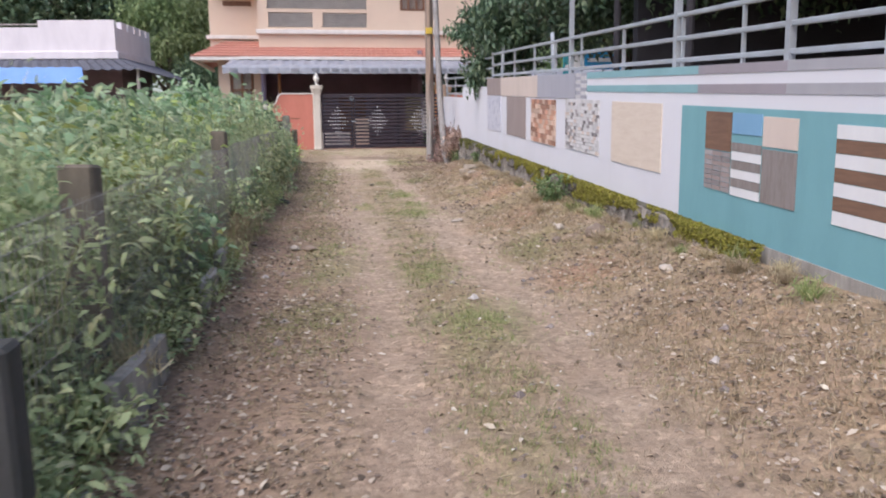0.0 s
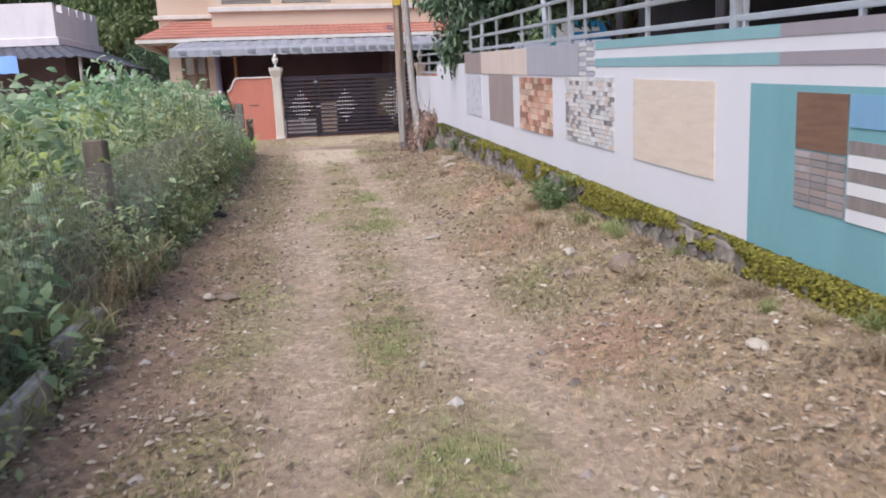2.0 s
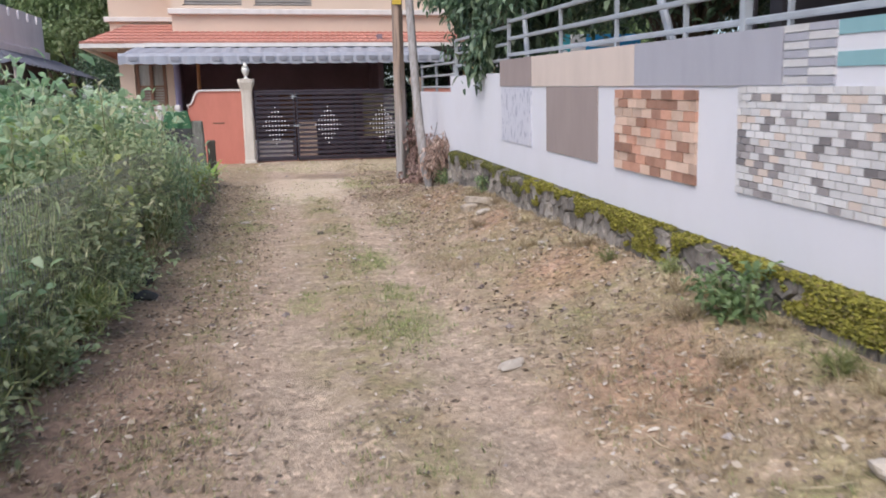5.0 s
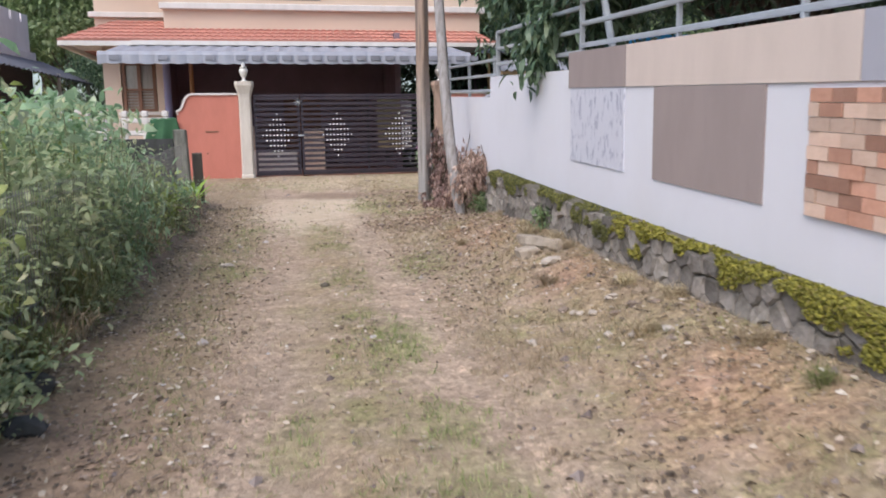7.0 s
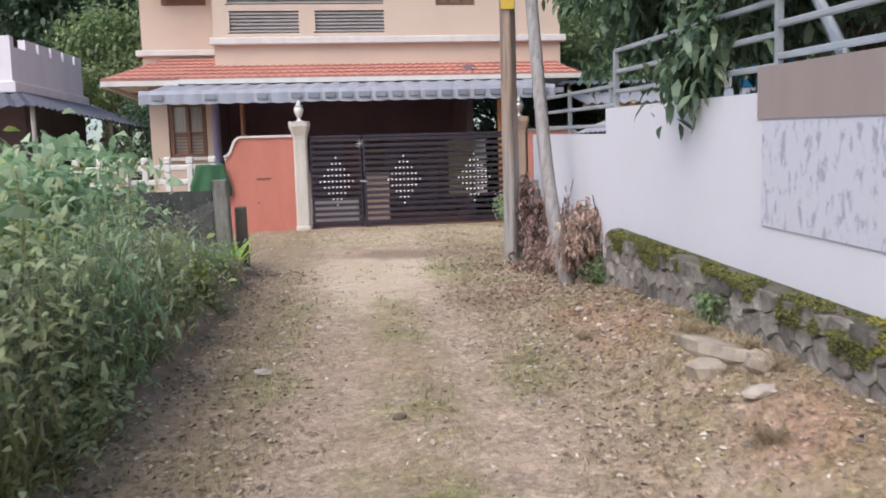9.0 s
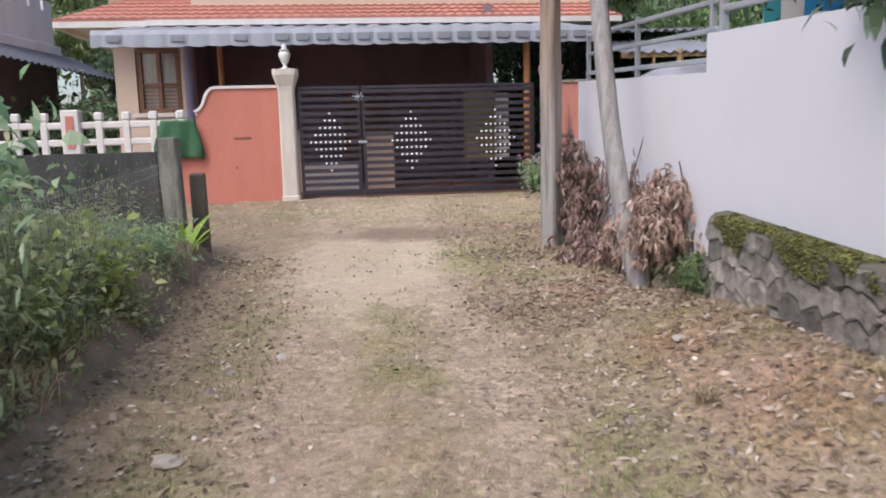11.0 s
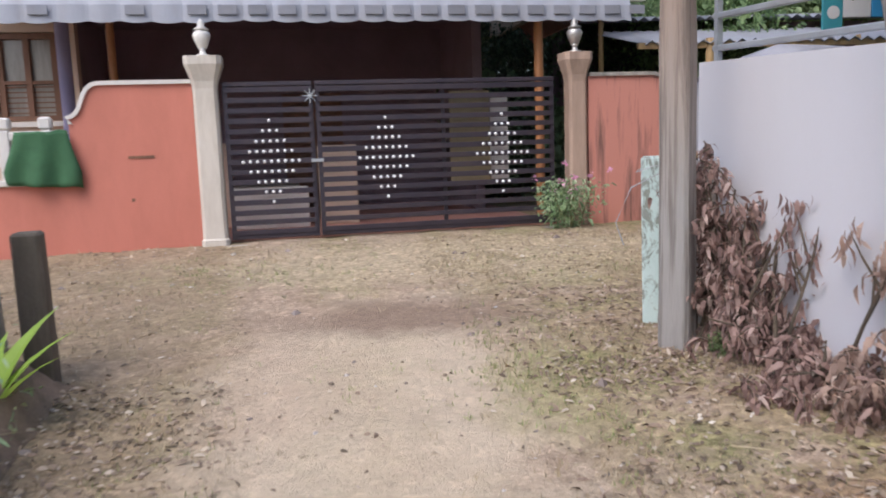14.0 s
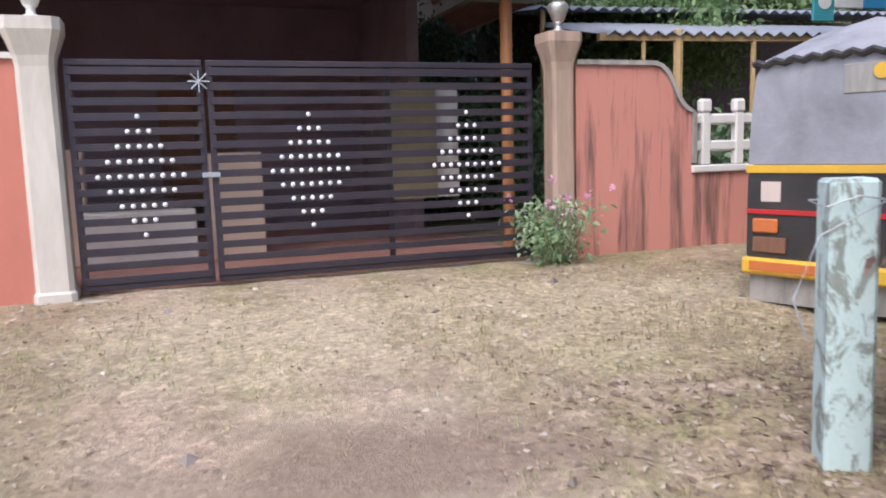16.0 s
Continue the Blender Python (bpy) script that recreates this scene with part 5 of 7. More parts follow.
def build_overhang():
    """A drooping bough of the tree that hangs over the wall."""
    r = np.random.default_rng(31)
    t = thing("drooping_bough", "dark green drooping bough hanging over the wall fence", "branch", Matrix.Translation((1.9, 17.6, 3.4)))
    bm = bmesh.new()
    pts = []
    for i in range(20):
        a = np.array([0.9, 0.6, 0.9])
        e = np.array([r.uniform(-1.15, 0.3), r.uniform(-1.6, 2.0), r.uniform(-0.75, 1.3)])
        e[2] -= 0.12 * max(0, -e[0])
        m = (a + e) / 2 + np.array([0, 0, 0.35])
        tube(bm, [tuple(a), tuple(m), tuple(e)], [0.03, 0.018, 0.006], 5, False)
        for k in range(5):
            c = m + (e - m) * (0.35 + 0.17 * k)
            pts.append(c + r.normal(0, 1, (34, 3)) * np.array([0.13, 0.16, 0.13]))
    tagged(part("twig", bm, M_BARK, t), kind="stuff")
    tagged(part("foliage", leaf_cloud("leaves", np.concatenate(pts), 0.19, M_TREE, 0.28, 8, 0.8, 0.9), None, t), kind="stuff")


build_overhang()


def wall_boughs():
    """Dense dark boughs of the tree over the fence's lower end, one tip hanging in front of the wall."""
    r = np.random.default_rng(33)
    for y0, y1, z0, tips, lb in ((16.0, 18.0, 2.95, 26, "dark green leafy bough leaning over the fence"), (17.8, 20.6, 3.1, 30, "dark green leafy bough over the low end of the wall"), (16.7, 17.2, 2.58, 6, "drooping leafy tip hanging in front of the white wall")):
        ym = (y0 + y1) / 2
        base = np.array((3.238 - 0.142 * ym + 1.1, ym, 3.6))
        t = thing("leafy_bough", lb, "branch", Matrix.Translation(tuple(base)), "boughs over the wall")
        bm, pts = bmesh.new(), []
        for i in range(tips):
            y = r.uniform(y0, y1)
            x = 3.238 - 0.142 * y + (r.uniform(-0.12, 0.75) if tips > 10 else r.uniform(-0.16, -0.05))
            z = z0 + (r.uniform(0, 1.3) if tips > 10 else r.uniform(-0.05, 0.4))
            e = np.array((x, y, z)) - base
            m = e * 0.5 + np.array((0, 0, 0.3))
            tube(bm, [(0, 0, 0), tuple(m), tuple(e)], [0.025, 0.015, 0.005], 5, False)
            for k in range(3):
                c = m + (e - m) * (0.55 + 0.22 * k)
                pts.append(c + r.normal(0, 1, (34, 3)) * np.array((0.1, 0.14, 0.11)))
        tagged(part("twig", bm, M_BARK, t), kind="stuff")
        tagged(part("foliage", leaf_cloud("leaves", np.concatenate(pts), 0.16, M_TREE, 0.3, 12, 0.9, 0.8), None, t), kind="stuff")


wall_boughs()


def ball(r, n):
    """Points of a soft ball with an uneven rim."""
    p = r.normal(0, 1, (n * 2, 3))
    return p[np.linalg.norm(p, axis=1) < r.uniform(1.2, 2.4, n * 2)][:n]


def hanging_leaves(name, label, centre, mounds, seed, twig_mat=None):
    r = np.random.default_rng(seed)
    t = thing(name, label, "dead branches", Matrix.Translation(centre))
    bm, pts = bmesh.new(), []
    c0 = np.array(centre)
    for x, y, z, sx, sy, sz, n in mounds:
        c = np.array((x, y, z)) - c0
        for i in range(max(3, n // 70)):
            e = c + r.normal(0, 0.8, 3) * np.array((sx, sy, sz))
            b = np.array((c[0] + r.normal(0, 0.1), c[1] + r.normal(0, 0.1), 0.0))
            tube(bm, [tuple(b), tuple((b + e) / 2 + r.normal(0, 0.04, 3)), tuple(e)], [0.014, 0.01, 0.005], 5, False)
        for start in c + ball(r, max(4, n // 9)) * np.array((sx, sy, sz)):
            a, L = r.uniform(0, 6.28), r.uniform(0.1, 0.26)
            f = np.sort(r.uniform(0.1, 1.0, 17))[:, None]
            spray = start + np.array((math.cos(a), math.sin(a), 0.35)) * L * f - np.array((0, 0, 1.15)) * L * f * f
            pts.append(spray + r.normal(0, 0.014, (17, 3)))
            tube(bm, [tuple(start), tuple(spray[8]), tuple(spray[16])], [0.006, 0.004, 0.002], 4, False)
    pts = np.concatenate(pts)
    for i in range(7):
        b = np.array((r.uniform(-0.1, 0.25), r.uniform(-0.6, 0.1), 0.05))
        e = b + np.array((r.uniform(0.05, 0.3), r.uniform(-0.3, 0.5), r.uniform(0.45, 0.85)))
        tube(bm, [tuple(b), tuple((b + e) / 2 + r.normal(0, 0.05, 3)), tuple(e)], [0.014, 0.011, 0.006], 5, False)
    gz = ground_z(pts[:, 0] + c0[0], pts[:, 1] + c0[1]) - c0[2]
    pts[:, 2] = np.maximum(pts[:, 2], gz + 0.03 + 0.05 * r.uniform(size=len(pts)))
    tagged(part("twig", bm, M_BARK, t), kind="stuff")
    tagged(part("foliage", leaf_cloud("leaves", pts, 0.085, M_DRY, 0.3, seed, 1.0, 1.0, 0.3, 0.8), None, t, "withered hanging leaves"), kind="stuff")


hanging_leaves("dead_branch_heap", "cut branches with withered brown leaves heaped against the pole", (-0.12, 21.75, 0.75),
               [(-0.1, 21.85, 1.75, 0.05, 0.08, 0.16, 190), (-0.02, 21.75, 1.4, 0.1, 0.14, 0.2, 520), (0.05, 21.6, 1.08, 0.15, 0.2, 0.16, 800), (0.08, 21.35, 0.9, 0.2, 0.3, 0.1, 800), (0.3, 21.6, 1.5, 0.04, 0.06, 0.16, 130), (0.1, 20.8, 0.82, 0.22, 0.35, 0.07, 700)], 51)
hanging_leaves("dead_bush", "withered brown bush behind the leaning pole", (0.42, 19.75, 0.7),
               [(0.2, 19.36, 1.2, 0.09, 0.09, 0.17, 420), (0.5, 19.45, 1.42, 0.1, 0.1, 0.14, 380), (0.36, 19.7, 1.43, 0.09, 0.12, 0.12, 420), (0.36, 19.65, 1.2, 0.12, 0.14, 0.16, 800), (0.42, 19.6, 0.95, 0.14, 0.16, 0.14, 520), (0.2, 19.9, 1.3, 0.04, 0.08, 0.22, 120), (0.1, 20.4, 0.85, 0.12, 0.25, 0.14, 420), (0.62, 19.3, 1.0, 0.08, 0.14, 0.2, 260)], 52)

SMALL = [shrub_mesh(90 + i, 0.42, 0.24, 420, 0.07, M_LEAFD, 0.45, 0.1, 0.2) for i in range(2)]
for nm, lb, x, y, s, k in (("wall_shrub", "small dark green shrub at the foot of the wall", 1.52, 10.15, 0.95, 0), ("weed", "green weed among the fallen leaves", 0.32, 19.35, 0.5, 1), ("weed", "green weed at the pole foot", -0.12, 21.45, 0.4, 0),
                           ("weed", "green weed beside the dead bush", 0.68, 19.3, 0.6, 0), ("weed", "green weed among the fallen leaves", 0.55, 18.9, 0.6, 1), ("weed", "green weed at the end of the footing", 0.6, 19.1, 0.7, 0), ("weed", "bushy green weed at the end of the footing", 0.56, 18.98, 0.9, 1), ("weed", "bushy green weed at the end of the footing", 0.5, 18.72, 0.9, 0), ("weed", "green weed on the end of the footing", 0.6, 18.75, 0.7, 0), ("weed", "green weed at the end of the footing", 0.42, 19.4, 0.6, 1), ("weed", "green weed by the broken slabs", 0.75, 16.3, 0.7, 1)):
    plant(nm, SMALL[k], lb, "weed", Matrix.LocRotScale((x, y, float(ground_z(x, y))), None, (s, s, s)), "small weeds")


def wall_foot_tufts():
    """Dry and green tufts of grass along the foot of the painted wall."""
    r = random.Random(61)
    kinds = [shrub_mesh(150, 0.2, 0.16, 260, 0.13, M_STRAW, 0.05, 0.0, -0.7, 1.0, M_STRAW), shrub_mesh(151, 0.18, 0.16, 240, 0.12, M_GRASS, 0.06, 0.0, -0.7, 1.0, M_GRASS)]
    words = ("dry straw-coloured grass tuft at the wall foot", "short green grass tuft at the wall foot")
    y = 4.6
    while y < 18.4:
        k = r.choice((0, 0, 0, 1))
        q = r.uniform(2.85, 3.12) - (0.0 if r.random() < 0.75 else r.uniform(0.1, 0.5))
        x, s = q - 0.142 * y, r.uniform(0.45, 0.8)
        plant("grass_tuft", kinds[k], words[k], "grass", Matrix.LocRotScale((x, y, float(ground_z(x, y))), Euler((0, 0, r.uniform(0, 6.28))), (s, s, s * 0.8)), "tufts along the wall")
        y += r.uniform(0.16, 0.42) if y < 11 else r.uniform(0.35, 0.8)


wall_foot_tufts()


def flower_plant():
    st, lv = shrub_mesh(99, 0.78, 0.32, 1000, 0.075, M_LEAF, 0.4, 0.1, 0.2)
    x, y = 0.02, 26.28
    t = plant("flowering_plant", (st, lv), "bushy plant with pink flowers beside the gate pillar", "plant", Matrix.Translation((x, y, float(ground_z(x, y)))), "")
    r = np.random.default_rng(5)
    M_FLOWER = leafy("pink_petal", (0.62, 0.25, 0.42), (0.75, 0.42, 0.58), (0.8, 0.66, 0.68), 0.3)
    pts = []
    for i in range(15):
        c = np.array([r.normal(0, 0.22), r.normal(0, 0.16), r.uniform(0.35, 0.78)])
        pts.append(c + r.normal(0, 0.016, (7, 3)))
    tagged(part("blossom", leaf_cloud("blossom", np.concatenate(pts), 0.04, M_FLOWER, 0.9, 3, 1.5), None, t, "pink flowers"), kind="stuff")


flower_plant()


def blade_plant(name, label, at, blades, length, width, mat, seed):
    """A young plant of long arching blades."""
    r = random.Random(seed)
    t = thing(name, label, "plant", Matrix.Translation(at))
    for i in range(blades):
        a, lean = r.uniform(0, 6.28), r.uniform(0.2, 0.75)
        L, bm, prev = length * r.uniform(0.65, 1.1), bmesh.new(), None
        d, s = Vector((math.cos(a), math.sin(a), 0)), Vector((-math.sin(a), math.cos(a), 0))
        for k in range(7):
            f = k / 6
            p = d * (L * lean * f * (0.5 + 0.6 * f)) + Vector((0, 0, L * f * (1 - 0.35 * f * lean * 1.3)))
            w = width * (0.25 + math.sin(math.pi * min(1, f * 0.9 + 0.1)) * 0.8) * (1 - f ** 4)
            row = [bm.verts.new(p - s * w), bm.verts.new(p - Vector((0, 0, w * 0.35))), bm.verts.new(p + s * w)]
            if prev:
                bm.faces.new((prev[0], prev[1], row[1], row[0]))
                bm.faces.new((prev[1], prev[2], row[2], row[1]))
            prev = row
        part("blade", bm, mat, t)


M_BRIGHT = leafy("bright_yellow_green_blade", (0.24, 0.40, 0.06), (0.36, 0.50, 0.10), None, 0.4)
M_PALM = leafy("palm_blade", (0.16, 0.24, 0.06), (0.24, 0.33, 0.09), None, 0.3)
blade_plant("young_turmeric", "bright yellow-green broad-bladed plant at the fence end", (-4.06, 20.8, 0.66), 8, 0.75, 0.07, M_BRIGHT, 3)
blade_plant("bladed_weed", "grey-green bladed weed at the fence end", (-4.75, 20.4, 0.75), 8, 0.6, 0.02, M_GRASS, 5)
blade_plant("young_palm", "young palm with stiff yellow-green fronds in the plot", (-4.05, 7.6, 0.24), 11, 1.95, 0.05, M_PALM, 7)

# ---- fence posts and the old wall at the plot's end ----
def small_post(label, x, y, top, w, mat, seed=0, lean=0.0):
    z = float(ground_z(x, y))
    t = thing("fence_post", label, "fence post", pose(x, y, z, 0, lean, 8), "old fence posts")
    bm = bx(-w, w, -w * 0.9, w * 0.9, -0.15, top - z, 0.015)
    for v in bm.verts:
        v.co += Vector((noise.noise(v.co * 2 + Vector((seed, 0, 0))), noise.noise(v.co * 2 + Vector((0, seed, 0))), 0.6 * noise.noise(v.co * 5))) * 0.02
    part("shaft", bm, mat, t)


small_post("old dark fence post overgrown with weeds", -1.78, 3.78, 1.36, 0.085, M_OLDPOST, 1)
small_post("old dark fence post overgrown with weeds", -2.42, 8.4, 1.53, 0.08, M_OLDPOST, 2)
small_post("dark stained fence post at the lane edge", -1.30, 2.12, 0.92, 0.07, M_MOSSWALL, 3)
small_post("stained grey concrete post at the fence end", -4.2, 21.2, 1.98, 0.1, M_MOSSPOST, 4, -1.5)
small_post("short brown mossy post beside the lane", -4.08, 21.55, 1.6, 0.075, M_OLDPOST, 5)


def wire_fence():
    """Welded wire mesh strung along the lane's edge between the old posts."""
    t = thing("wire_fence", "thin grey welded wire mesh fence grown through with weeds", "fence")
    mat = surf("rusty_grey_wire", (0.30, 0.29, 0.27), (0.16, 0.11, 0.08), 0.6, 60, 6, 0.7, 0.1, 0.2)

    def at(y, h):
        x = -1.1 - 0.142 * y + 0.03 * noise.noise((y * 0.8, h, 0))
        return (x, y + 0.015 * noise.noise((y * 3, h * 4, 5)), float(ground_z(x, y)) + h)

    def wires(name, lines, w=0.0024):
        V, F = [], []
        ring = ((w, 0, 0), (-w * 0.5, w * 0.87, w * 0.87), (-w * 0.5, -w * 0.87, -w * 0.87))
        for line in lines:
            i = len(V)
            for q in line:
                V.extend((q[0] + a, q[1] + b, q[2] + c) for a, b, c in ring)
            F.extend((i + 3 * k + m, i + 3 * k + (m + 1) % 3, i + 3 * k + 3 + (m + 1) % 3, i + 3 * k + 3 + m) for k in range(len(line) - 1) for m in range(3))
        me = bpy.data.meshes.new(name)
        me.from_pydata(V, [], F)
        me.materials.append(mat)
        return part(name, me, None, t)
    for k in range(8):
        tops = [(y, 1.08 + 0.05 * noise.noise((y * 0.7, 3, 0))) for y in (2.0 + 2.3 * k + 0.055 * i for i in range(42))]
        wires("mesh_panel", [[at(y, 0.05), at(y, top * 0.5), at(y, top)] for y, top in tops])
    for h in (0.06, 0.2, 0.36, 0.52, 0.68, 0.84, 0.98, 1.06):
        wires("strand", [[at(2.0 + 0.3 * i, h) for i in range(62)]])


wire_fence()


def wall_twigs():
    """Dry forked twigs leaning on the low white wall between the poles."""
    r = np.random.default_rng(71)
    for x, y, dx, dy, h, forks in ((0.12, 20.75, 0.22, -0.35, 1.15, 3), (0.3, 20.3, -0.02, 0.05, 0.95, 2), (0.05, 21.2, 0.2, -0.1, 1.0, 3), (0.28, 20.0, 0.0, 0.3, 0.7, 2)):
        z = float(ground_z(x, y))
        t = thing("dry_twig", "thin dry forked twig with withered leaves leaning on the white wall", "twig", Matrix.Translation((x, y, z)), "twigs on the wall")
        bm, pts = bmesh.new(), []
        line = [np.array((dx * f + 0.03 * r.normal(), dy * f + 0.03 * r.normal(), h * f)) for f in (0, 0.3, 0.6, 1.0)]
        line[0][2] = -0.05
        tube(bm, [tuple(p) for p in line], [0.012, 0.010, 0.008, 0.004], 5)
        for k in range(forks):
            a = line[1] + (line[2] - line[1]) * r.uniform()
            e = a + np.array((r.uniform(-0.05, 0.05), r.uniform(-0.3, 0.3), r.uniform(0.15, 0.4)))
            tube(bm, [tuple(a), tuple((a + e) / 2 + r.normal(0, 0.02, 3)), tuple(e)], [0.008, 0.006, 0.003], 5)
            pts.append(e + r.normal(0, 1, (16, 3)) * np.array((0.03, 0.05, 0.07)))
        pts.append(line[2] + r.normal(0, 1, (22, 3)) * np.array((0.03, 0.05, 0.09)))
        part("twig", bm, M_BARK, t)
        tagged(part("foliage", leaf_cloud("leaves", np.concatenate(pts), 0.1, M_DRY, 0.28, 5, 1.0, 1.1, 0.3, 0.7), None, t, "withered brown leaves"), kind="stuff")


wall_twigs()


def build_plot_wall():
    w = setting("wall_plot", bx(-9.5, -4.35, 21.15, 21.3, 0.5, 1.84), M_MOSSWALL, "black-stained concrete wall at the end of the overgrown plot", "wall")
    rk = random.Random(17)
    for y0, y1, top in ((3.15, 4.15, 0.27), (5.5, 6.05, 0.22), (6.25, 7.1, 0.26)):
        ym = (y0 + y1) / 2
        x = -0.99 - 0.142 * ym
        kerb = bx(-(y1 - y0) / 2, (y1 - y0) / 2, -0.035, 0.035, -0.12, top, 0.012)
        bmesh.ops.subdivide_edges(kerb, edges=kerb.edges[:], cuts=2)
        for v in kerb.verts:
            v.co += Vector((noise.noise(v.co * 4), noise.noise(v.co * 5 + Vector((ym, 0, 0))), noise.noise(v.co * 6 + Vector((0, ym, 0))))) * 0.014
        t = thing("kerb_stone", "pale broken concrete edging slab under the hedge", "edging", pose(x, ym, float(ground_z(x, ym)), rk.uniform(-6, 6), rk.uniform(-3, 3), 98), "edging slabs")
        part("slab", kerb, M_CONCRETE, t)
    bank, rows = bmesh.new(), []
    for i in range(90):
        y = 15.5 + 6.1 * i / 89
        h = float(np.interp(y, (15.5, 17.5, 19.0, 21.3, 21.6), (0.0, 0.13, 0.24, 0.27, 0.0))) * (1 + 0.3 * noise.noise((y * 2, 0, 0)))
        row = []
        for q, k in ((-0.82, -0.1), (-0.9, 0.12), (-0.97, 0.65), (-1.04, 0.95), (-1.2, 1.0), (-1.6, 0.9), (-2.1, -0.1)):
            x = q - 0.142 * y + 0.05 * noise.noise((y * 1.7, q * 3, 2)) + 0.02 * noise.noise((y * 7, q * 9, 5))
            row.append(bank.verts.new((x, y, float(ground_z(x, y)) + h * k + (0.02 * noise.noise((y * 6, q * 8, 1)) if h > 0.03 else -0.02))))
        rows.append(row)
    for a, b in zip(rows, rows[1:]):
        for j in range(6):
            bank.faces.new((a[j], a[j + 1], b[j + 1], b[j]))
    setting("earth_bank", bank, surf("dark_bank_earth", (0.28, 0.205, 0.15), (0.13, 0.105, 0.065), 0.7, 40, 5, 0.95, 0.8, vary=0.35), "low bank of dark earth under the hedge's end", "bank", None, True)
    r = np.random.default_rng(8)
    pts = np.stack([r.uniform(-8, -4.3, 2600), r.normal(21.08, 0.05, 2600), 0.7 + 1.1 * r.uniform(size=2600) ** 2.2], -1)
    tagged(new("wall_creeper", leaf_cloud("creeper", pts, 0.06, M_LEAFD, 0.3, 9, 0.8, 0.8)), "thin grey-green creeper hanging on the stained wall", "creeper", "", "stuff")


build_plot_wall()


def peeled_post():
    m, t, b = nodes_of("peeling_mint_paint")
    v = coords(t, (1, 1, 0.6))
    f = noise_node(t, 9, 6, 0.7, v, 0.6)
    g = noise_node(t, 60, 5, 0.6, v)
    col = mix(t, ramp(t, f, [(0.5, 0.0), (0.58, 0.9)]), mix(t, g, (0.44, 0.57, 0.55), (0.57, 0.68, 0.66)), mix(t, g, (0.12, 0.13, 0.11), (0.30, 0.32, 0.28)))
    link(t, col, b.inputs["Base Color"])
    b.inputs["Roughness"].default_value = 0.8
    bump(t, b, f, 0.3, 0.01)
    p = thing("mint_post", "square concrete post with peeling mint paint and wire", "post", pose(-0.262, 22.3, 0.6, 0, -0.6, -20))
    part("shaft", bx(-0.09, 0.09, -0.085, 0.085, -0.1, 1.28, 0.015), m, p)
    part("cap_wire", tube(bmesh.new(), [(-0.11, -0.105, 1.18), (0.0, -0.12, 1.22), (0.11, -0.105, 1.2), (0.12, 0.1, 1.2), (-0.11, 0.11, 1.19), (-0.12, -0.1, 1.18)], 0.004, 5), M_STEEL, p, "thin fence wire")
    part("loose_wire", tube(bmesh.new(), [(0.1, -0.11, 1.2), (-0.15, -0.16, 1.08), (-0.25, -0.2, 0.85), (-0.2, -0.2, 0.7)], 0.004, 5), M_STEEL, p, "loose end of wire")
    q = thing("grey_post", "grey weathered concrete post beside the mint one", "post", pose(0.03, 22.22, 0.6, 0, 0.5, 6))
    part("shaft", bx(-0.09, 0.09, -0.09, 0.09, -0.1, 1.24, 0.015), M_CONCRETE, q)
    part("barbed_wire", tube(bmesh.new(), [(-0.1, -0.1, 0.62), (0.0, -0.13, 0.6), (0.12, -0.1, 0.63), (0.5, -0.4, 0.5)], 0.006, 5), M_WOOD, q, "rusty barbed wire")


peeled_post()


def green_cloth():
    m = surf("dark_green_cloth", (0.045, 0.13, 0.06), (0.03, 0.08, 0.04), 0.5, 60, 4, 0.9, 0.3)
    bm = bmesh.new()
    rows = []
    for i in range(13):
        f = i / 12
        row = []
        for j in range(15):
            g = j / 14
            wdt = 0.42 + 0.25 * f - 0.14 * max(0, f - 0.75) * 4 * abs(g - 0.5)
            x = (g - 0.5) * wdt * 2 * (0.62 + 0.05 * noise.noise((g * 3, f * 2, 0)))
            z = -0.58 * f + 0.03 * noise.noise((g * 4, f * 3, 2)) - 0.06 * (g - 0.3) * f
            y = -0.06 - 0.05 * math.sin(g * 14 + f * 2) * f - 0.05 * math.sin(math.pi * g)
            row.append(bm.verts.new((x, y, z)))
        rows.append(row)
    for a, b in zip(rows, rows[1:]):
        for j in range(14):
            bm.faces.new((a[j], a[j + 1], b[j + 1], b[j]))
    t = tagged(part("green_cloth", bm, m, None, "", True, HM @ pose(-1.85, -0.06, 2.30)), "dark green cloth hung over the low front wall", "cloth")
    s = t.modifiers.new("thick", "SOLIDIFY")
    s.thickness = 0.012


green_cloth()

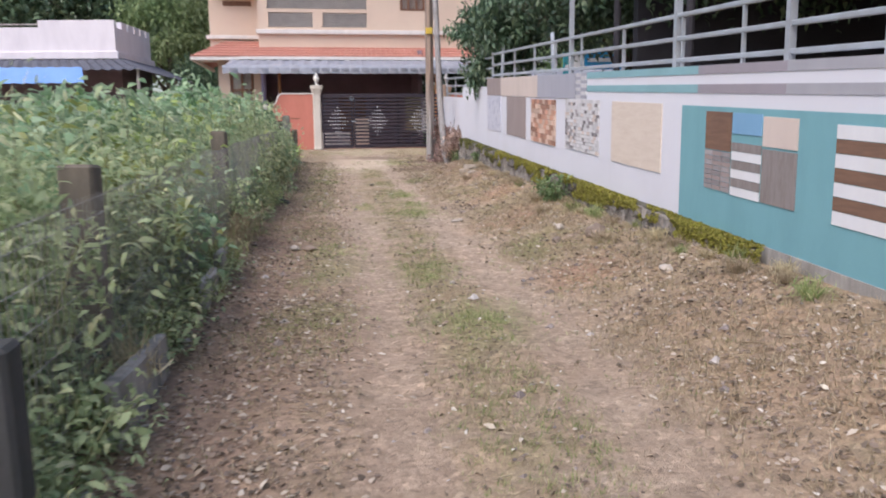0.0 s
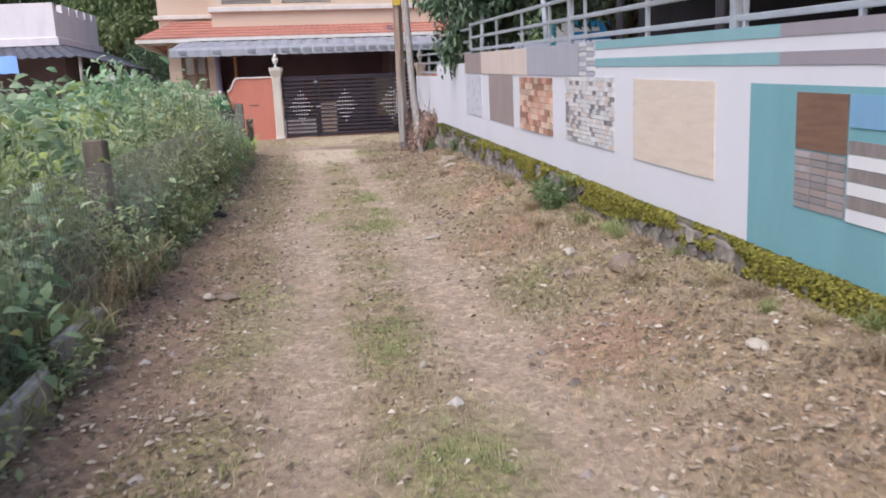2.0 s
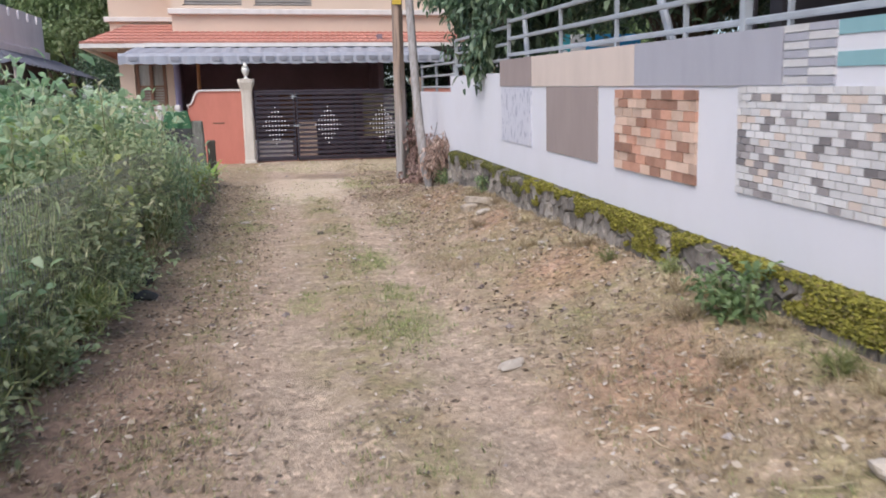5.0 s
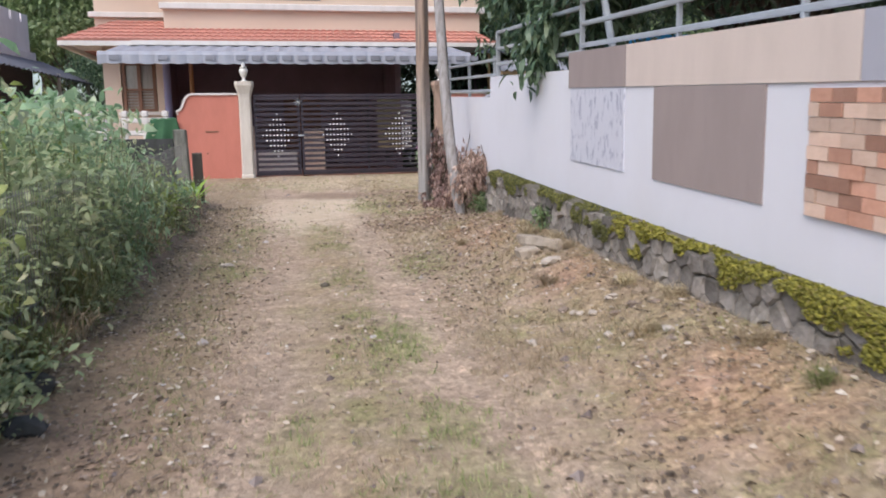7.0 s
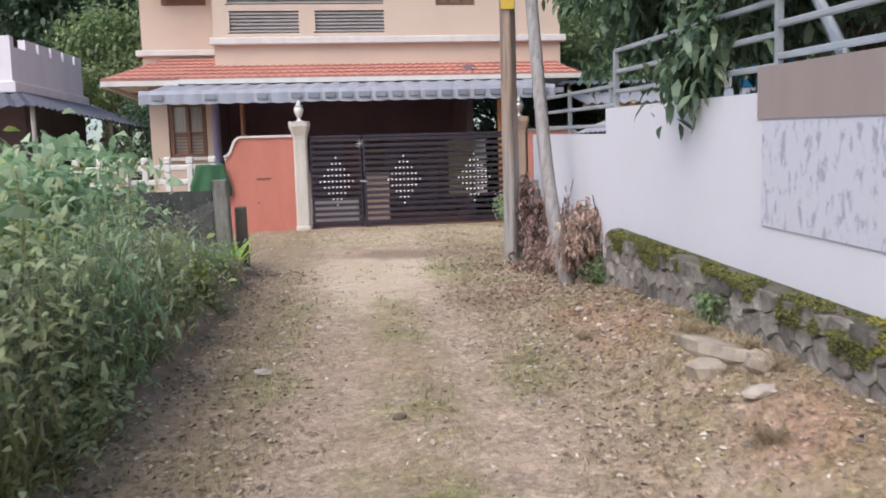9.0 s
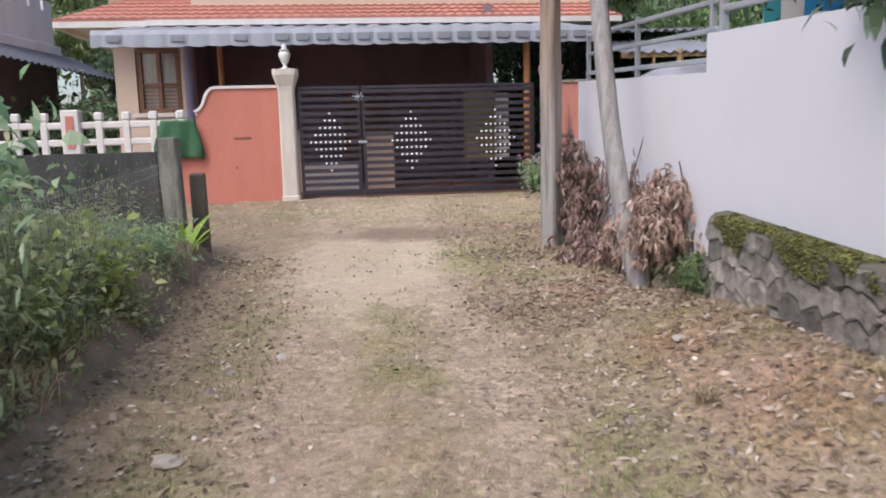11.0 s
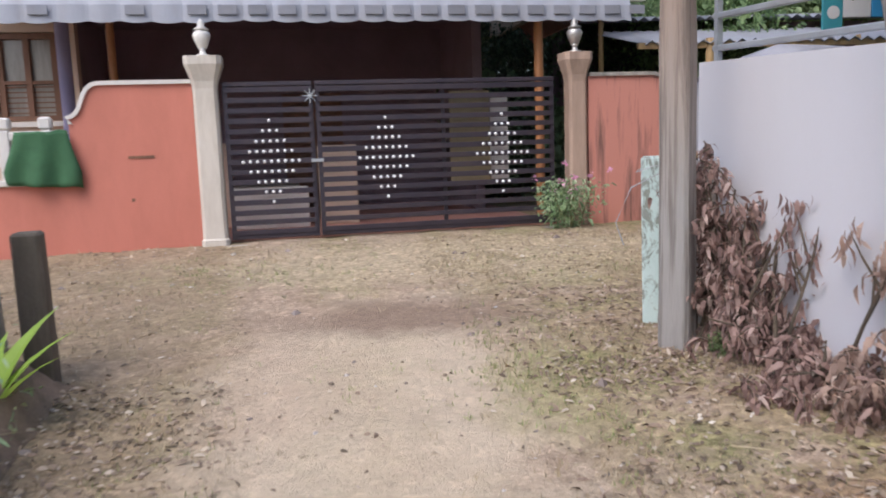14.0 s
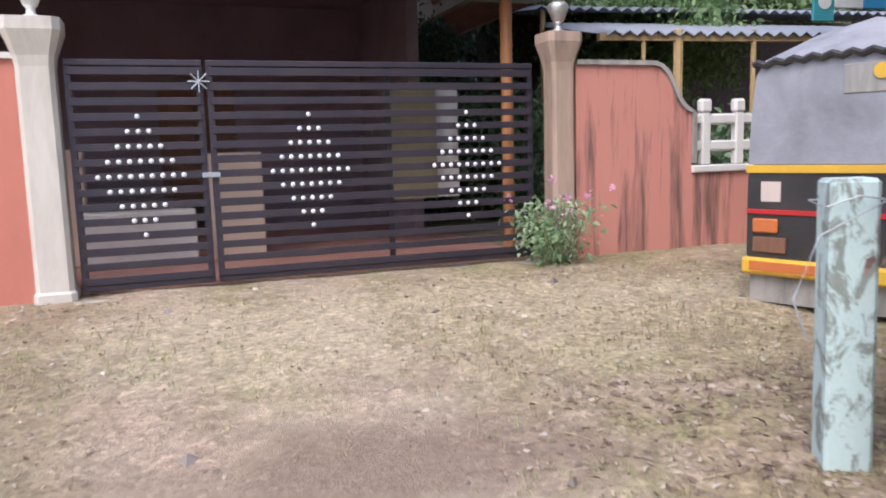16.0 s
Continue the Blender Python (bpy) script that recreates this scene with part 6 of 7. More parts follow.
# ---- the old house on the next plot ----
def build_old_house():
    h = thing("old_house", "low flat-roofed old house with a white crenellated parapet", "house", pose(-13.1, 31.7, 0, 0, 0, 2))
    M_OLDW = surf("chalky_lilac_white_plaster", (0.74, 0.69, 0.72), (0.50, 0.45, 0.48), 0.35, 40, 0.9, 0.85, 0.1, stretch=(1.5, 1.5, 0.5), vary=0.04)
    M_TARP = surf("sky_blue_tarpaulin", (0.11, 0.27, 0.62), (0.08, 0.2, 0.45), 0.4, 30, 1.2, 0.5, 0.1)
    # the shade under the awning is part of this wall's colour
    part("wall", bx(-14.0, 0.0, 0.6, 4.3, 0.8, 4.6), M_SHADED_PLASTER, h, "lower wall with the awning's shade in its colour")
    part("cornice", bx(-14.2, 0.12, 0.0, 4.45, 4.55, 4.85, 0.02), M_OLDW, h, "pale cornice band")
    for x0, x1, y0, y1 in ((-14.0, 0.0, 0.1, 0.3), (-0.2, 0.0, 0.3, 4.3)):
        part("parapet", bx(x0, x1, y0, y1, 4.85, 5.8), M_OLDW, h, "white parapet")
    r = random.Random(4)
    y = 0.9
    while y < 4.0:
        part("merlon", bx(-0.2, 0.0, y, min(y + 0.6, 4.3), 5.8, 6.1 + r.uniform(-0.02, 0.03)), M_OLDW, h)
        y += 0.74
    part("merlon", bx(-3.0, 0.0, 0.1, 0.3, 5.8, 6.08), M_OLDW, h)
    part("merlon", bx(-14.0, -4.6, 0.1, 0.3, 5.8, 6.08), M_OLDW, h)
    for k in range(3):
        part("balustrade_rail", bx(-4.6, -3.0, 0.16, 0.24, 5.62 + 0.14 * k, 5.68 + 0.14 * k), M_CONCRETE, h)
    def sheet(name, pts, n, mat, lab, amp=0.03):
        a, b, c, d = (Vector(p) for p in pts)
        bm, prev = bmesh.new(), None
        for i in range(n + 1):
            s = i / n
            o = Vector((0, 0, amp * (1 if i % 2 else -1)))
            row = [bm.verts.new(a.lerp(b, s) + o), bm.verts.new(d.lerp(c, s) + o)]
            if prev:
                bm.faces.new((prev[0], row[0], row[1], prev[1]))
            prev = row
        o = part(name, bm, mat, h, lab)
        o.modifiers.new("thick", "SOLIDIFY").thickness = 0.02
    sheet("awning", ((-14.0, -2.6, 3.95), (1.7, -2.2, 3.95), (0.1, 0.3, 4.6), (-14.0, 0.3, 4.6)), 80, M_DARKROOF, "dark grey sheet awning")
    sheet("awning", ((1.7, -2.2, 3.95), (1.7, 5.2, 3.85), (0.05, 5.2, 4.6), (0.1, 0.3, 4.6)), 50, M_DARKROOF, "dark grey side awning")
    sheet("tarpaulin", ((-14.0, -2.95, 3.42), (-0.1, -2.95, 3.42), (-0.3, -2.55, 4.02), (-14.0, -2.55, 4.02)), 60, M_TARP, "sky-blue tarpaulin sheet", 0.012)
    for x, y in ((1.55, -2.0), (1.55, 2.5), (1.55, 5.0), (-3.0, -2.4), (-8.0, -2.4)):
        part("post", tube(bmesh.new(), [(x, y, 0.8), (x, y, 4.0)], 0.06, 8), M_CONCRETE, h)
    part("veranda_wall", bx(0.2, 1.6, 2.0, 4.3, 0.8, 1.9), M_SHADED_PLASTER, h)


build_old_house()

# ---- neighbour's plot behind the painted wall ----
def build_shed():
    s = thing("dark_shed", "long open shed behind the boundary wall, deep shade in its dark colour", "shed", WM)
    part("back_wall", bx(-6.0, 13.5, -7.2, -7.0, 0.2, 5.0), M_SHED_SHADE, s)
    part("side_wall", bx(13.3, 13.5, -7.0, -2.0, 0.2, 5.0), M_SHED_SHADE, s)
    part("side_wall", bx(-6.0, -5.8, -7.0, -2.0, 0.2, 5.0), M_SHED_SHADE, s)
    bm = bmesh.new()
    prev = None
    for i in range(101):
        x = -6.5 + 0.205 * i
        o = 0.03 * (1 if i % 2 else -1)
        row = [bm.verts.new((x, -1.3, 4.35 + o)), bm.verts.new((x, -7.4, 5.4 + o))]
        if prev:
            bm.faces.new((prev[0], row[0], row[1], prev[1]))
        prev = row
    part("sheet_roof", bm, M_DARKROOF, s, "dark corrugated sheet roof").modifiers.new("thick", "SOLIDIFY").thickness = 0.02
    for x in (-5.5, -1.5, 2.5, 6.5, 10.5, 13.2):
        part("post", tube(bmesh.new(), [(x, -1.6, 0.2), (x, -1.6, 4.38)], 0.06, 8), M_SHED_SHADE, s)
    setting("wall_plot_dark", bx(13.5, 19.0, -9.2, -9.0, 0.3, 2.6), M_MOSSWALL, "stained back wall of the neighbouring plot", "wall", WM)


build_shed()


def build_shop():
    s = thing("roadside_shop", "open roadside shop with grey sheet roofs on wooden posts", "shop", pose(2.3, 30.0, 0.95, 0, 0, 3))
    M_TAN = surf("tan_timber", (0.50, 0.34, 0.17), (0.3, 0.2, 0.1), 0.4, 30, 4, 0.8, 0.2, stretch=(5, 5, 0.6))
    M_TEALP = surf("teal_sign_paint", (0.05, 0.30, 0.36), (0.04, 0.2, 0.25), 0.3, 40, 2, 0.5, 0.02)
    M_BLUE = surf("bright_blue_board", (0.03, 0.27, 0.55), None, 0, 40, 2, 0.4, 0.02)
    for y0, y1, z0, z1, x0, x1, mat in ((0.0, 2.6, 2.62, 3.15, -0.2, 5.6, M_SHEET), (2.2, 5.5, 3.35, 3.8, -0.4, 8.5, M_SHEET), (-0.6, 2.2, 2.5, 2.95, 5.2, 9.5, M_DARKROOF)):
        bm, prev = bmesh.new(), None
        n = int((x1 - x0) / 0.11)
        for i in range(n + 1):
            x = x0 + (x1 - x0) * i / n
            o = 0.035 * (1 if i % 2 else -1)
            row = [bm.verts.new((x, y0, z0 + o)), bm.verts.new((x, y1, z1 + o))]
            if prev:
                bm.faces.new((prev[0], row[0], row[1], prev[1]))
            prev = row
        part("sheet_roof", bm, mat, s, "corrugated roof sheet").modifiers.new("thick", "SOLIDIFY").thickness = 0.015
    for x, y, h, r in ((0.95, 0.1, 2.68, 0.07), (2.2, 0.1, 2.68, 0.04), (0.4, 0.1, 2.68, 0.03), (3.6, 0.1, 2.68, 0.04), (5.4, 0.1, 2.68, 0.05), (7.0, 2.4, 3.4, 0.05), (8.3, 2.4, 3.4, 0.05), (-0.2, 2.4, 3.4, 0.05)):
        part("post", tube(bmesh.new(), [(x, y, -0.1), (x, y, h)], r, 8), M_TAN, s)
    part("beam", bx(-0.3, 5.6, 0.06, 0.14, 2.52, 2.62), M_TAN, s)
    part("back_wall", bx(-0.4, 9.5, 5.4, 5.5, -0.1, 3.7), M_SHADED_PLASTER, s)
    sign = thing("blue_sign", "bright blue shop sign board with pale lettering bars", "sign", pose(6.0, 29.0, 4.05, 0, 0, 3))
    part("board", bx(-0.72, 0.95, -0.02, 0.02, -0.33, 0.3, 0.01), M_BLUE, sign)
    part("side_board", bx(-1.18, -0.73, -0.02, 0.02, -0.33, 0.3, 0.01), M_TWHITE, sign, "white side board")
    part("round_panel", bx(-1.52, -1.19, -0.025, 0.02, -0.5, 0.3, 0.01), M_TEALP, sign, "teal panel")
    part("round_mark", lathe(bmesh.new(), [(0.1, 0), (0.1, 0.01)], 16), M_TWHITE, sign, "pale round mark", m=pose(-1.35, -0.025, -0.25, 90))
    part("lettering", bx(-0.6, 0.3, -0.03, -0.02, -0.06, 0.08), M_TWHITE, sign, "pale bar of lettering")
    part("leg", bx(-0.05, 0.05, 0.02, 0.07, -3.2, -0.3), M_STEEL, sign)
    # added wall, blocks the bright strip of sky under the far trees
    wall = setting("wall_far_garden", bx(-4.0, 12.0, 36.0, 36.2, 0.8, 3.4), M_MOSSWALL, "stained wall added behind the shop to cover the low sky", "wall")
    r = np.random.default_rng(4)
    M_GARDEN = leafy("garden_shrub_leaf", (0.10, 0.17, 0.085), (0.23, 0.325, 0.18), (0.34, 0.42, 0.25), 0.45)
    mesh = [shrub_mesh(120 + i, 1.5, 0.7, 1300, 0.14, M_GARDEN, 0.45, 0.1, 0.25) for i in range(2)]
    k = 0
    for x, y, sc in ((0.6, 33.0, 1.5), (1.5, 29.4, 1.0), (2.6, 28.7, 0.85), (3.4, 28.9, 1.05), (4.4, 29.3, 1.15), (5.5, 29.2, 1.2), (1.2, 31.5, 1.6), (0.2, 31.0, 1.4), (6.6, 29.5, 1.2), (-0.6, 34.0, 1.6), (0.0, 32.6, 1.9), (-1.2, 33.2, 1.8), (-7.9, 33.0, 1.0), (-9.0, 31.0, 0.8), (-9.6, 34.5, 1.2), (-10.6, 33.2, 1.7), (-11.8, 34.0, 1.9), (-8.8, 35.0, 1.8), (-12.8, 35.0, 2.0)):
        plant("garden_shrub", mesh[k % 2], "leafy green garden shrub behind the front wall", "shrub", Matrix.LocRotScale((x, y, 0.95), Euler((0, 0, k * 1.3)), (sc, sc, sc)), "garden shrubs")
        k += 1


build_shop()


def build_rickshaw():
    M_BODY = surf("black_body_paint", (0.03, 0.028, 0.03), (0.09, 0.075, 0.06), 0.4, 40, 2, 0.4, 0.05)
    M_YEL = surf("rickshaw_yellow_paint", (0.72, 0.42, 0.04), (0.45, 0.27, 0.05), 0.3, 40, 3, 0.4, 0.05)
    M_HOOD = surf("grey_canvas_hood", (0.33, 0.33, 0.37), (0.09, 0.09, 0.1), 0.5, 50, 2, 0.8, 0.2)
    M_RED = surf("red_reflector", (0.45, 0.03, 0.03), None, 0, 40, 3, 0.25, 0.02)
    M_AMB = surf("dull_orange_lens", (0.55, 0.16, 0.05), None, 0, 40, 3, 0.25, 0.02)
    M_RUB = surf("tyre_rubber", (0.03, 0.03, 0.03), None, 0, 60, 3, 0.9, 0.2)
    c = thing("auto_rickshaw", "black and yellow three-wheeled auto rickshaw parked beyond the posts", "auto rickshaw", pose(0.86, 24.7, 0.88, 0, 0, -60))
    # local: x across the rear (0 to 1.3), y forwards, z up
    body = bmesh.new()
    plate(body, [(0.0, 0.34), (0.03, 0.28), (1.27, 0.28), (1.3, 0.34), (1.3, 0.9), (1.26, 0.98), (0.04, 0.98), (0.0, 0.9)], 0.0, 1.55)
    b = part("body", body, M_BODY, c, "black rear body")
    part("front_cowl", plate(bmesh.new(), [(0.25, 0.35), (1.05, 0.35), (0.95, 1.1), (0.35, 1.1)], 1.9, 2.5), M_BODY, c)
    part("floor", bx(0.05, 1.25, 0.0, 2.4, 0.24, 0.3), M_BODY, c)
    hood = bmesh.new()
    prof = [(0.0, 0.98), (0.015, 1.3), (0.04, 1.58), (0.1, 1.76), (0.28, 1.88), (0.65, 1.95), (1.02, 1.88), (1.2, 1.76), (1.26, 1.58), (1.285, 1.3), (1.3, 0.98)]
    rows = []
    for y, k, lid in ((0.0, 0.0, 1.68), (0.02, -0.0, 1.69), (0.45, 0.0, 3.0), (1.2, 0.02, 3.0), (2.1, -0.03, 3.0)):
        rows.append([hood.verts.new((x, y, min(z + k, lid + 0.02 * math.sin(3.14 * x / 1.3)))) for x, z in prof])
    for a, d in zip(rows, rows[1:]):
        for j in range(len(prof) - 1):
            hood.faces.new((a[j], a[j + 1], d[j + 1], d[j]))
    hood.faces.new(rows[0][::-1])
    hd = part("hood", hood, M_HOOD, c, "grey canvas hood")
    part("hood_edge", tube(bmesh.new(), [(0.03 + 0.031 * i, -0.015, 1.665 + 0.02 * math.sin(3.14 * i / 40) + 0.012 * math.sin(i * 1.57)) for i in range(41)], 0.024, 6), M_BODY, hd, "dark scalloped hood edge")
    part("round_sticker", lathe(bmesh.new(), [(0.05, 0), (0.05, 0.008)], 14), M_YEL, hd, "yellow round sticker", m=pose(0.86, -0.012, 1.56, 90))
    part("rear_window", bx(0.63, 1.08, -0.008, 0.01, 1.43, 1.615, 0.004), M_PANE, hd, "clouded plastic rear window")
    part("yellow_band", bx(-0.01, 1.31, -0.012, 0.0, 0.92, 0.975, 0.003), M_YEL, b, "yellow painted band")
    part("red_band", bx(0.0, 1.3, -0.014, 0.0, 0.63, 0.665, 0.003), M_RED, b, "red stripe")
    part("bumper", bx(-0.02, 1.32, -0.05, 0.02, 0.2, 0.32, 0.02), M_YEL, b, "yellow rear bumper")
    part("bumper_plate", bx(0.05, 0.55, -0.058, -0.05, 0.235, 0.3), M_AMB, b, "worn orange lettering strip")
    for x in (0.05, 1.07):
        part("tail_light", bx(x, x + 0.18, -0.03, 0.0, 0.5, 0.6, 0.01), M_AMB, b, "orange tail light")
        part("reflector", bx(x, x + 0.24, -0.02, 0.0, 0.36, 0.47, 0.006), M_WOOD, b, "rusty reflector panel")
    part("sticker", bx(0.1, 0.24, -0.006, 0.0, 0.72, 0.86), M_TCREAM, b, "cream paper sticker")
    part("mudflap", bx(0.02, 0.5, 0.02, 0.035, -0.0, 0.22), M_CONCRETE, c, "dusty grey mudflap")
    part("mudflap", bx(0.8, 1.28, 0.02, 0.035, -0.0, 0.22), M_CONCRETE, c, "dusty grey mudflap")
    for x, y in ((0.1, 0.4), (1.2, 0.4), (0.65, 2.25)):
        w = part("wheel", tube(bmesh.new(), [(x - 0.05, y, 0.2), (x + 0.05, y, 0.2)], 0.2, 18), M_RUB, c, "black tyre", True)
        part("rim", tube(bmesh.new(), [(x - 0.055, y, 0.2), (x + 0.055, y, 0.2)], 0.1, 14), M_STEEL, w, "grey wheel rim")


build_rickshaw()

# ---- loose stones and slabs ----
def stone_thing(name, label, x, y, sx, sy, sz, seed, rz=0.0, tilt=0.0, mat=None, sink=0.3):
    r = random.Random(seed)
    bm = bmesh.new()
    bmesh.ops.create_icosphere(bm, subdivisions=2, radius=0.5)
    for v in bm.verts:
        v.co *= 1 + 0.45 * noise.noise(v.co * 2.3 + Vector((seed, 0, 0)))
        v.co = Vector((v.co.x * sx, v.co.y * sy, max(v.co.z, -0.35) * sz))
    z = float(ground_z(x, y)) + sz * (0.35 - sink * 0.35)
    tagged(part(name, bm, mat or M_STONE, None, "", False, pose(x, y, z, tilt, 0, rz)), label, "stone", "loose stones")


M_SLAB = surf("weathered_broken_concrete", (0.40, 0.335, 0.265), (0.17, 0.14, 0.10), 0.7, 30, 5, 0.95, 0.6, vary=0.2)
M_EARTHSTONE = surf("earthy_brown_stone", (0.25, 0.195, 0.155), (0.16, 0.12, 0.09), 0.6, 25, 4, 0.95, 0.7, vary=0.2)
M_PALESTONE = surf("pale_chalky_stone", (0.44, 0.385, 0.325), (0.27, 0.22, 0.17), 0.6, 30, 6, 0.95, 0.5, vary=0.15)
for lb, x, y, sx, sy, sz, seed, mt in (
        ("brown half-buried rock near the wall", 1.56, 7.74, 0.24, 0.18, 0.17, 1, M_EARTHSTONE), ("small tan stone among dry grass near the wall", 1.3, 8.5, 0.14, 0.1, 0.09, 2, M_PALESTONE),
        ("small tan stone among dry grass near the wall", 1.19, 7.95, 0.13, 0.1, 0.08, 7, M_EARTHSTONE), ("pale flat stone in the dry grass", 1.75, 5.92, 0.13, 0.1, 0.07, 8, M_PALESTONE),
        ("dark stone at the hedge foot", -2.78, 12.9, 0.27, 0.2, 0.14, 3, M_MOSSWALL), ("dark stone at the hedge foot", -2.57, 12.3, 0.24, 0.2, 0.11, 4, M_MOSSWALL),
        ("grey stone at the foot of the leaning pole", 0.33, 19.4, 0.24, 0.2, 0.16, 5, M_EARTHSTONE), ("pale flat stone lying on the lane", -2.57, 16.7, 0.17, 0.13, 0.06, 9, M_PALESTONE),
        ("dark earth clod on the lane", -1.43, 15.65, 0.08, 0.06, 0.06, 10, M_OLDPOST), ("pale flat stone lying on the lane", 0.2, 10.35, 0.24, 0.12, 0.05, 11, M_PALESTONE),
        ("small white stone on the lane", 0.08, 6.5, 0.06, 0.05, 0.04, 12, M_PALESTONE), ("pale stone beside the hedge", -1.61, 8.24, 0.13, 0.1, 0.07, 13, M_PALESTONE),
        ("tan stone beside the hedge", -1.44, 8.2, 0.15, 0.12, 0.08, 14, M_EARTHSTONE), ("grey rubble stone by the broken slabs", 0.6, 15.1, 0.2, 0.13, 0.08, 15, M_PALESTONE),
        ("white stone among fallen leaves", 0.04, 17.95, 0.09, 0.08, 0.05, 16, M_PALESTONE), ("brown clod among fallen leaves", -1.01, 19.3, 0.12, 0.1, 0.06, 17, M_EARTHSTONE)):
    stone_thing("rock", lb, x, y, sx, sy, sz, seed, 37 * seed % 180, 0, mt)
rs = random.Random(91)
for i in range(16):
    x, y = 0.72 + rs.gauss(0, 0.22), 13.45 + rs.gauss(0, 0.3)
    stone_thing("rubble", "pale rubble stone fallen from the footing", x, y, rs.uniform(0.05, 0.1), rs.uniform(0.04, 0.08), rs.uniform(0.03, 0.05), 20 + i, rs.uniform(0, 180), 0, M_PALESTONE if i % 3 else M_EARTHSTONE)
for i, (x, y, L, W, rz, ti) in enumerate(((0.58, 15.85, 1.0, 0.26, 104, 7), (0.47, 15.62, 0.34, 0.2, 120, -8), (0.7, 15.4, 0.3, 0.22, 80, 10))):
    rs = random.Random(300 + i)
    rim = [(math.cos(k * 0.785) * L / 2 * rs.uniform(0.7, 1.1), math.sin(k * 0.785) * W / 2 * rs.uniform(0.65, 1.15)) for k in range(8)]
    bm = bmesh.new()
    loops = [[bm.verts.new((px * f + rs.uniform(-0.02, 0.02), py * f + rs.uniform(-0.015, 0.015), z + rs.uniform(-0.012, 0.012))) for px, py in rim] for f, z in ((0.93, -0.06), (1.0, -0.035), (0.97, 0.025), (0.88, 0.04))]
    for a, b in zip(loops, loops[1:]):
        for k in range(8):
            bm.faces.new((a[k], a[(k + 1) % 8], b[(k + 1) % 8], b[k]))
    bm.faces.new(loops[-1])
    bm.faces.new(loops[0][::-1])
    tagged(part("broken_slab", bm, M_SLAB, None, "", False, pose(x, y, float(ground_z(x, y)) + 0.015 + 0.01 * i, ti, 3, rz)), "broken grey concrete slab lying by the wall", "slab", "broken slabs")


# ---- litter, grass and pebbles on the ground ----
M_FALLEN = leafy("long_fallen_leaf", (0.20, 0.14, 0.105), (0.40, 0.30, 0.23), (0.60, 0.51, 0.41), 0.25, 0.8)
def scatter(n, seed, dens, contrast=1.3, y0=0.6, y1=26.0):
    """Places on the lane kept with a likelihood dens(q, y)."""
    r = np.random.default_rng(seed)
    y = y0 + (y1 - y0) * r.uniform(size=n) ** 1.15
    q = r.uniform(-1.15, 3.15, n)
    wide = y > 21.6
    q = np.where(wide, r.uniform(-2.4, 5.4, n), q)
    x = q - 0.142 * y
    patch = np.array([noise.noise((a * 0.9, b * 0.9, seed * 1.7)) for a, b in zip(x, y)])
    keep = r.uniform(size=n) < np.clip(dens(q, y) * (0.75 + contrast * patch), 0, 1)
    x, y = x[keep], y[keep]
    return x, y, ground_z(x, y) + np.array([bumps(a, b) for a, b in zip(x, y)])


def tracks(q, y):
    """How bare the wheel tracks are."""
    t = np.exp(-((q - 0.25 - 0.02 * y) / 0.3) ** 2) + np.exp(-((q - 1.4) / 0.3) ** 2)
    sand = np.exp(-(((q - 0.8) / 1.0) ** 4 + ((y - 21.4) / 2.4) ** 4))
    return 1 - np.clip(np.maximum(t * (y < 20), sand), 0, 0.95)


def blades(name, label, n, seed, dens, h, mat, lean, contrast=1.3):
    x, y, z = scatter(n, seed, dens, contrast)
    r = np.random.default_rng(seed + 1)
    m = len(x)
    k = 7
    X, Y, Z = (np.repeat(a, k) for a in (x, y, z))
    X = X + r.normal(0, 0.022, m * k)
    Y = Y + r.normal(0, 0.022, m * k)
    a, L = r.uniform(0, 6.28, m * k), h * r.uniform(0.5, 1.4, m * k)
    ln = lean * r.uniform(0.3, 1.2, m * k)
    w = 0.003
    p = np.stack([X, Y, Z - 0.005], -1)
    s = np.stack([-np.sin(a), np.cos(a), 0 * a], -1) * w
    top = p + np.stack([np.cos(a) * np.sin(ln), np.sin(a) * np.sin(ln), np.cos(ln)], -1) * L[:, None]
    V = np.stack([p - s, p + s, top], 1).reshape(-1, 3)
    i = np.arange(m * k) * 3
    me = bpy.data.meshes.new(name)
    me.from_pydata(V.tolist(), [], np.stack([i, i + 1, i + 2], -1).tolist())
    me.materials.append(mat)
    tagged(new(name, me), label, "grass", "", "stuff")


blades("dry_grass", "short dry straw-coloured grass on the lane", 70000, 201, lambda q, y: 0.55 * tracks(q, y) * (0.35 + 0.65 * (q > 1.6)), 0.06, M_STRAW, 1.45, 2.0)
blades("green_grass", "sparse green grass tufts between the wheel tracks", 26000, 203, lambda q, y: 0.5 * tracks(q, y) * np.where(np.abs(q - 0.8) < 0.45, 1.3, np.where(np.abs(q + 0.25) < 0.3, 0.9, 0.25)) * np.where(y > 22, 0.35, 1.0) + 1.2 * np.exp(-((q - 2.0) / 0.45) ** 2 - ((y - 21.7) / 0.8) ** 2), 0.045, M_GRASS, 1.2, 3.5)


blades("turf_patches", "patches of short green grass on the lane", 60000, 205, lambda q, y: sum(k * 0.9 * np.exp(-((q - 0.142 * y - gx) / rx) ** 2 - ((y - gy) / ry) ** 2) for gx, gy, rx, ry, k in GRASS_SPOTS), 0.05, M_GRASS, 1.15, 1.5)
blades("verge_grass", "olive and straw grass patch beside the bare sand", 9000, 207, lambda q, y: 3.0 * np.exp(-((q - 1.85) / 0.28) ** 2 - ((y - 21.2) / 0.9) ** 2), 0.055, M_GRASS, 1.1, 0.3)


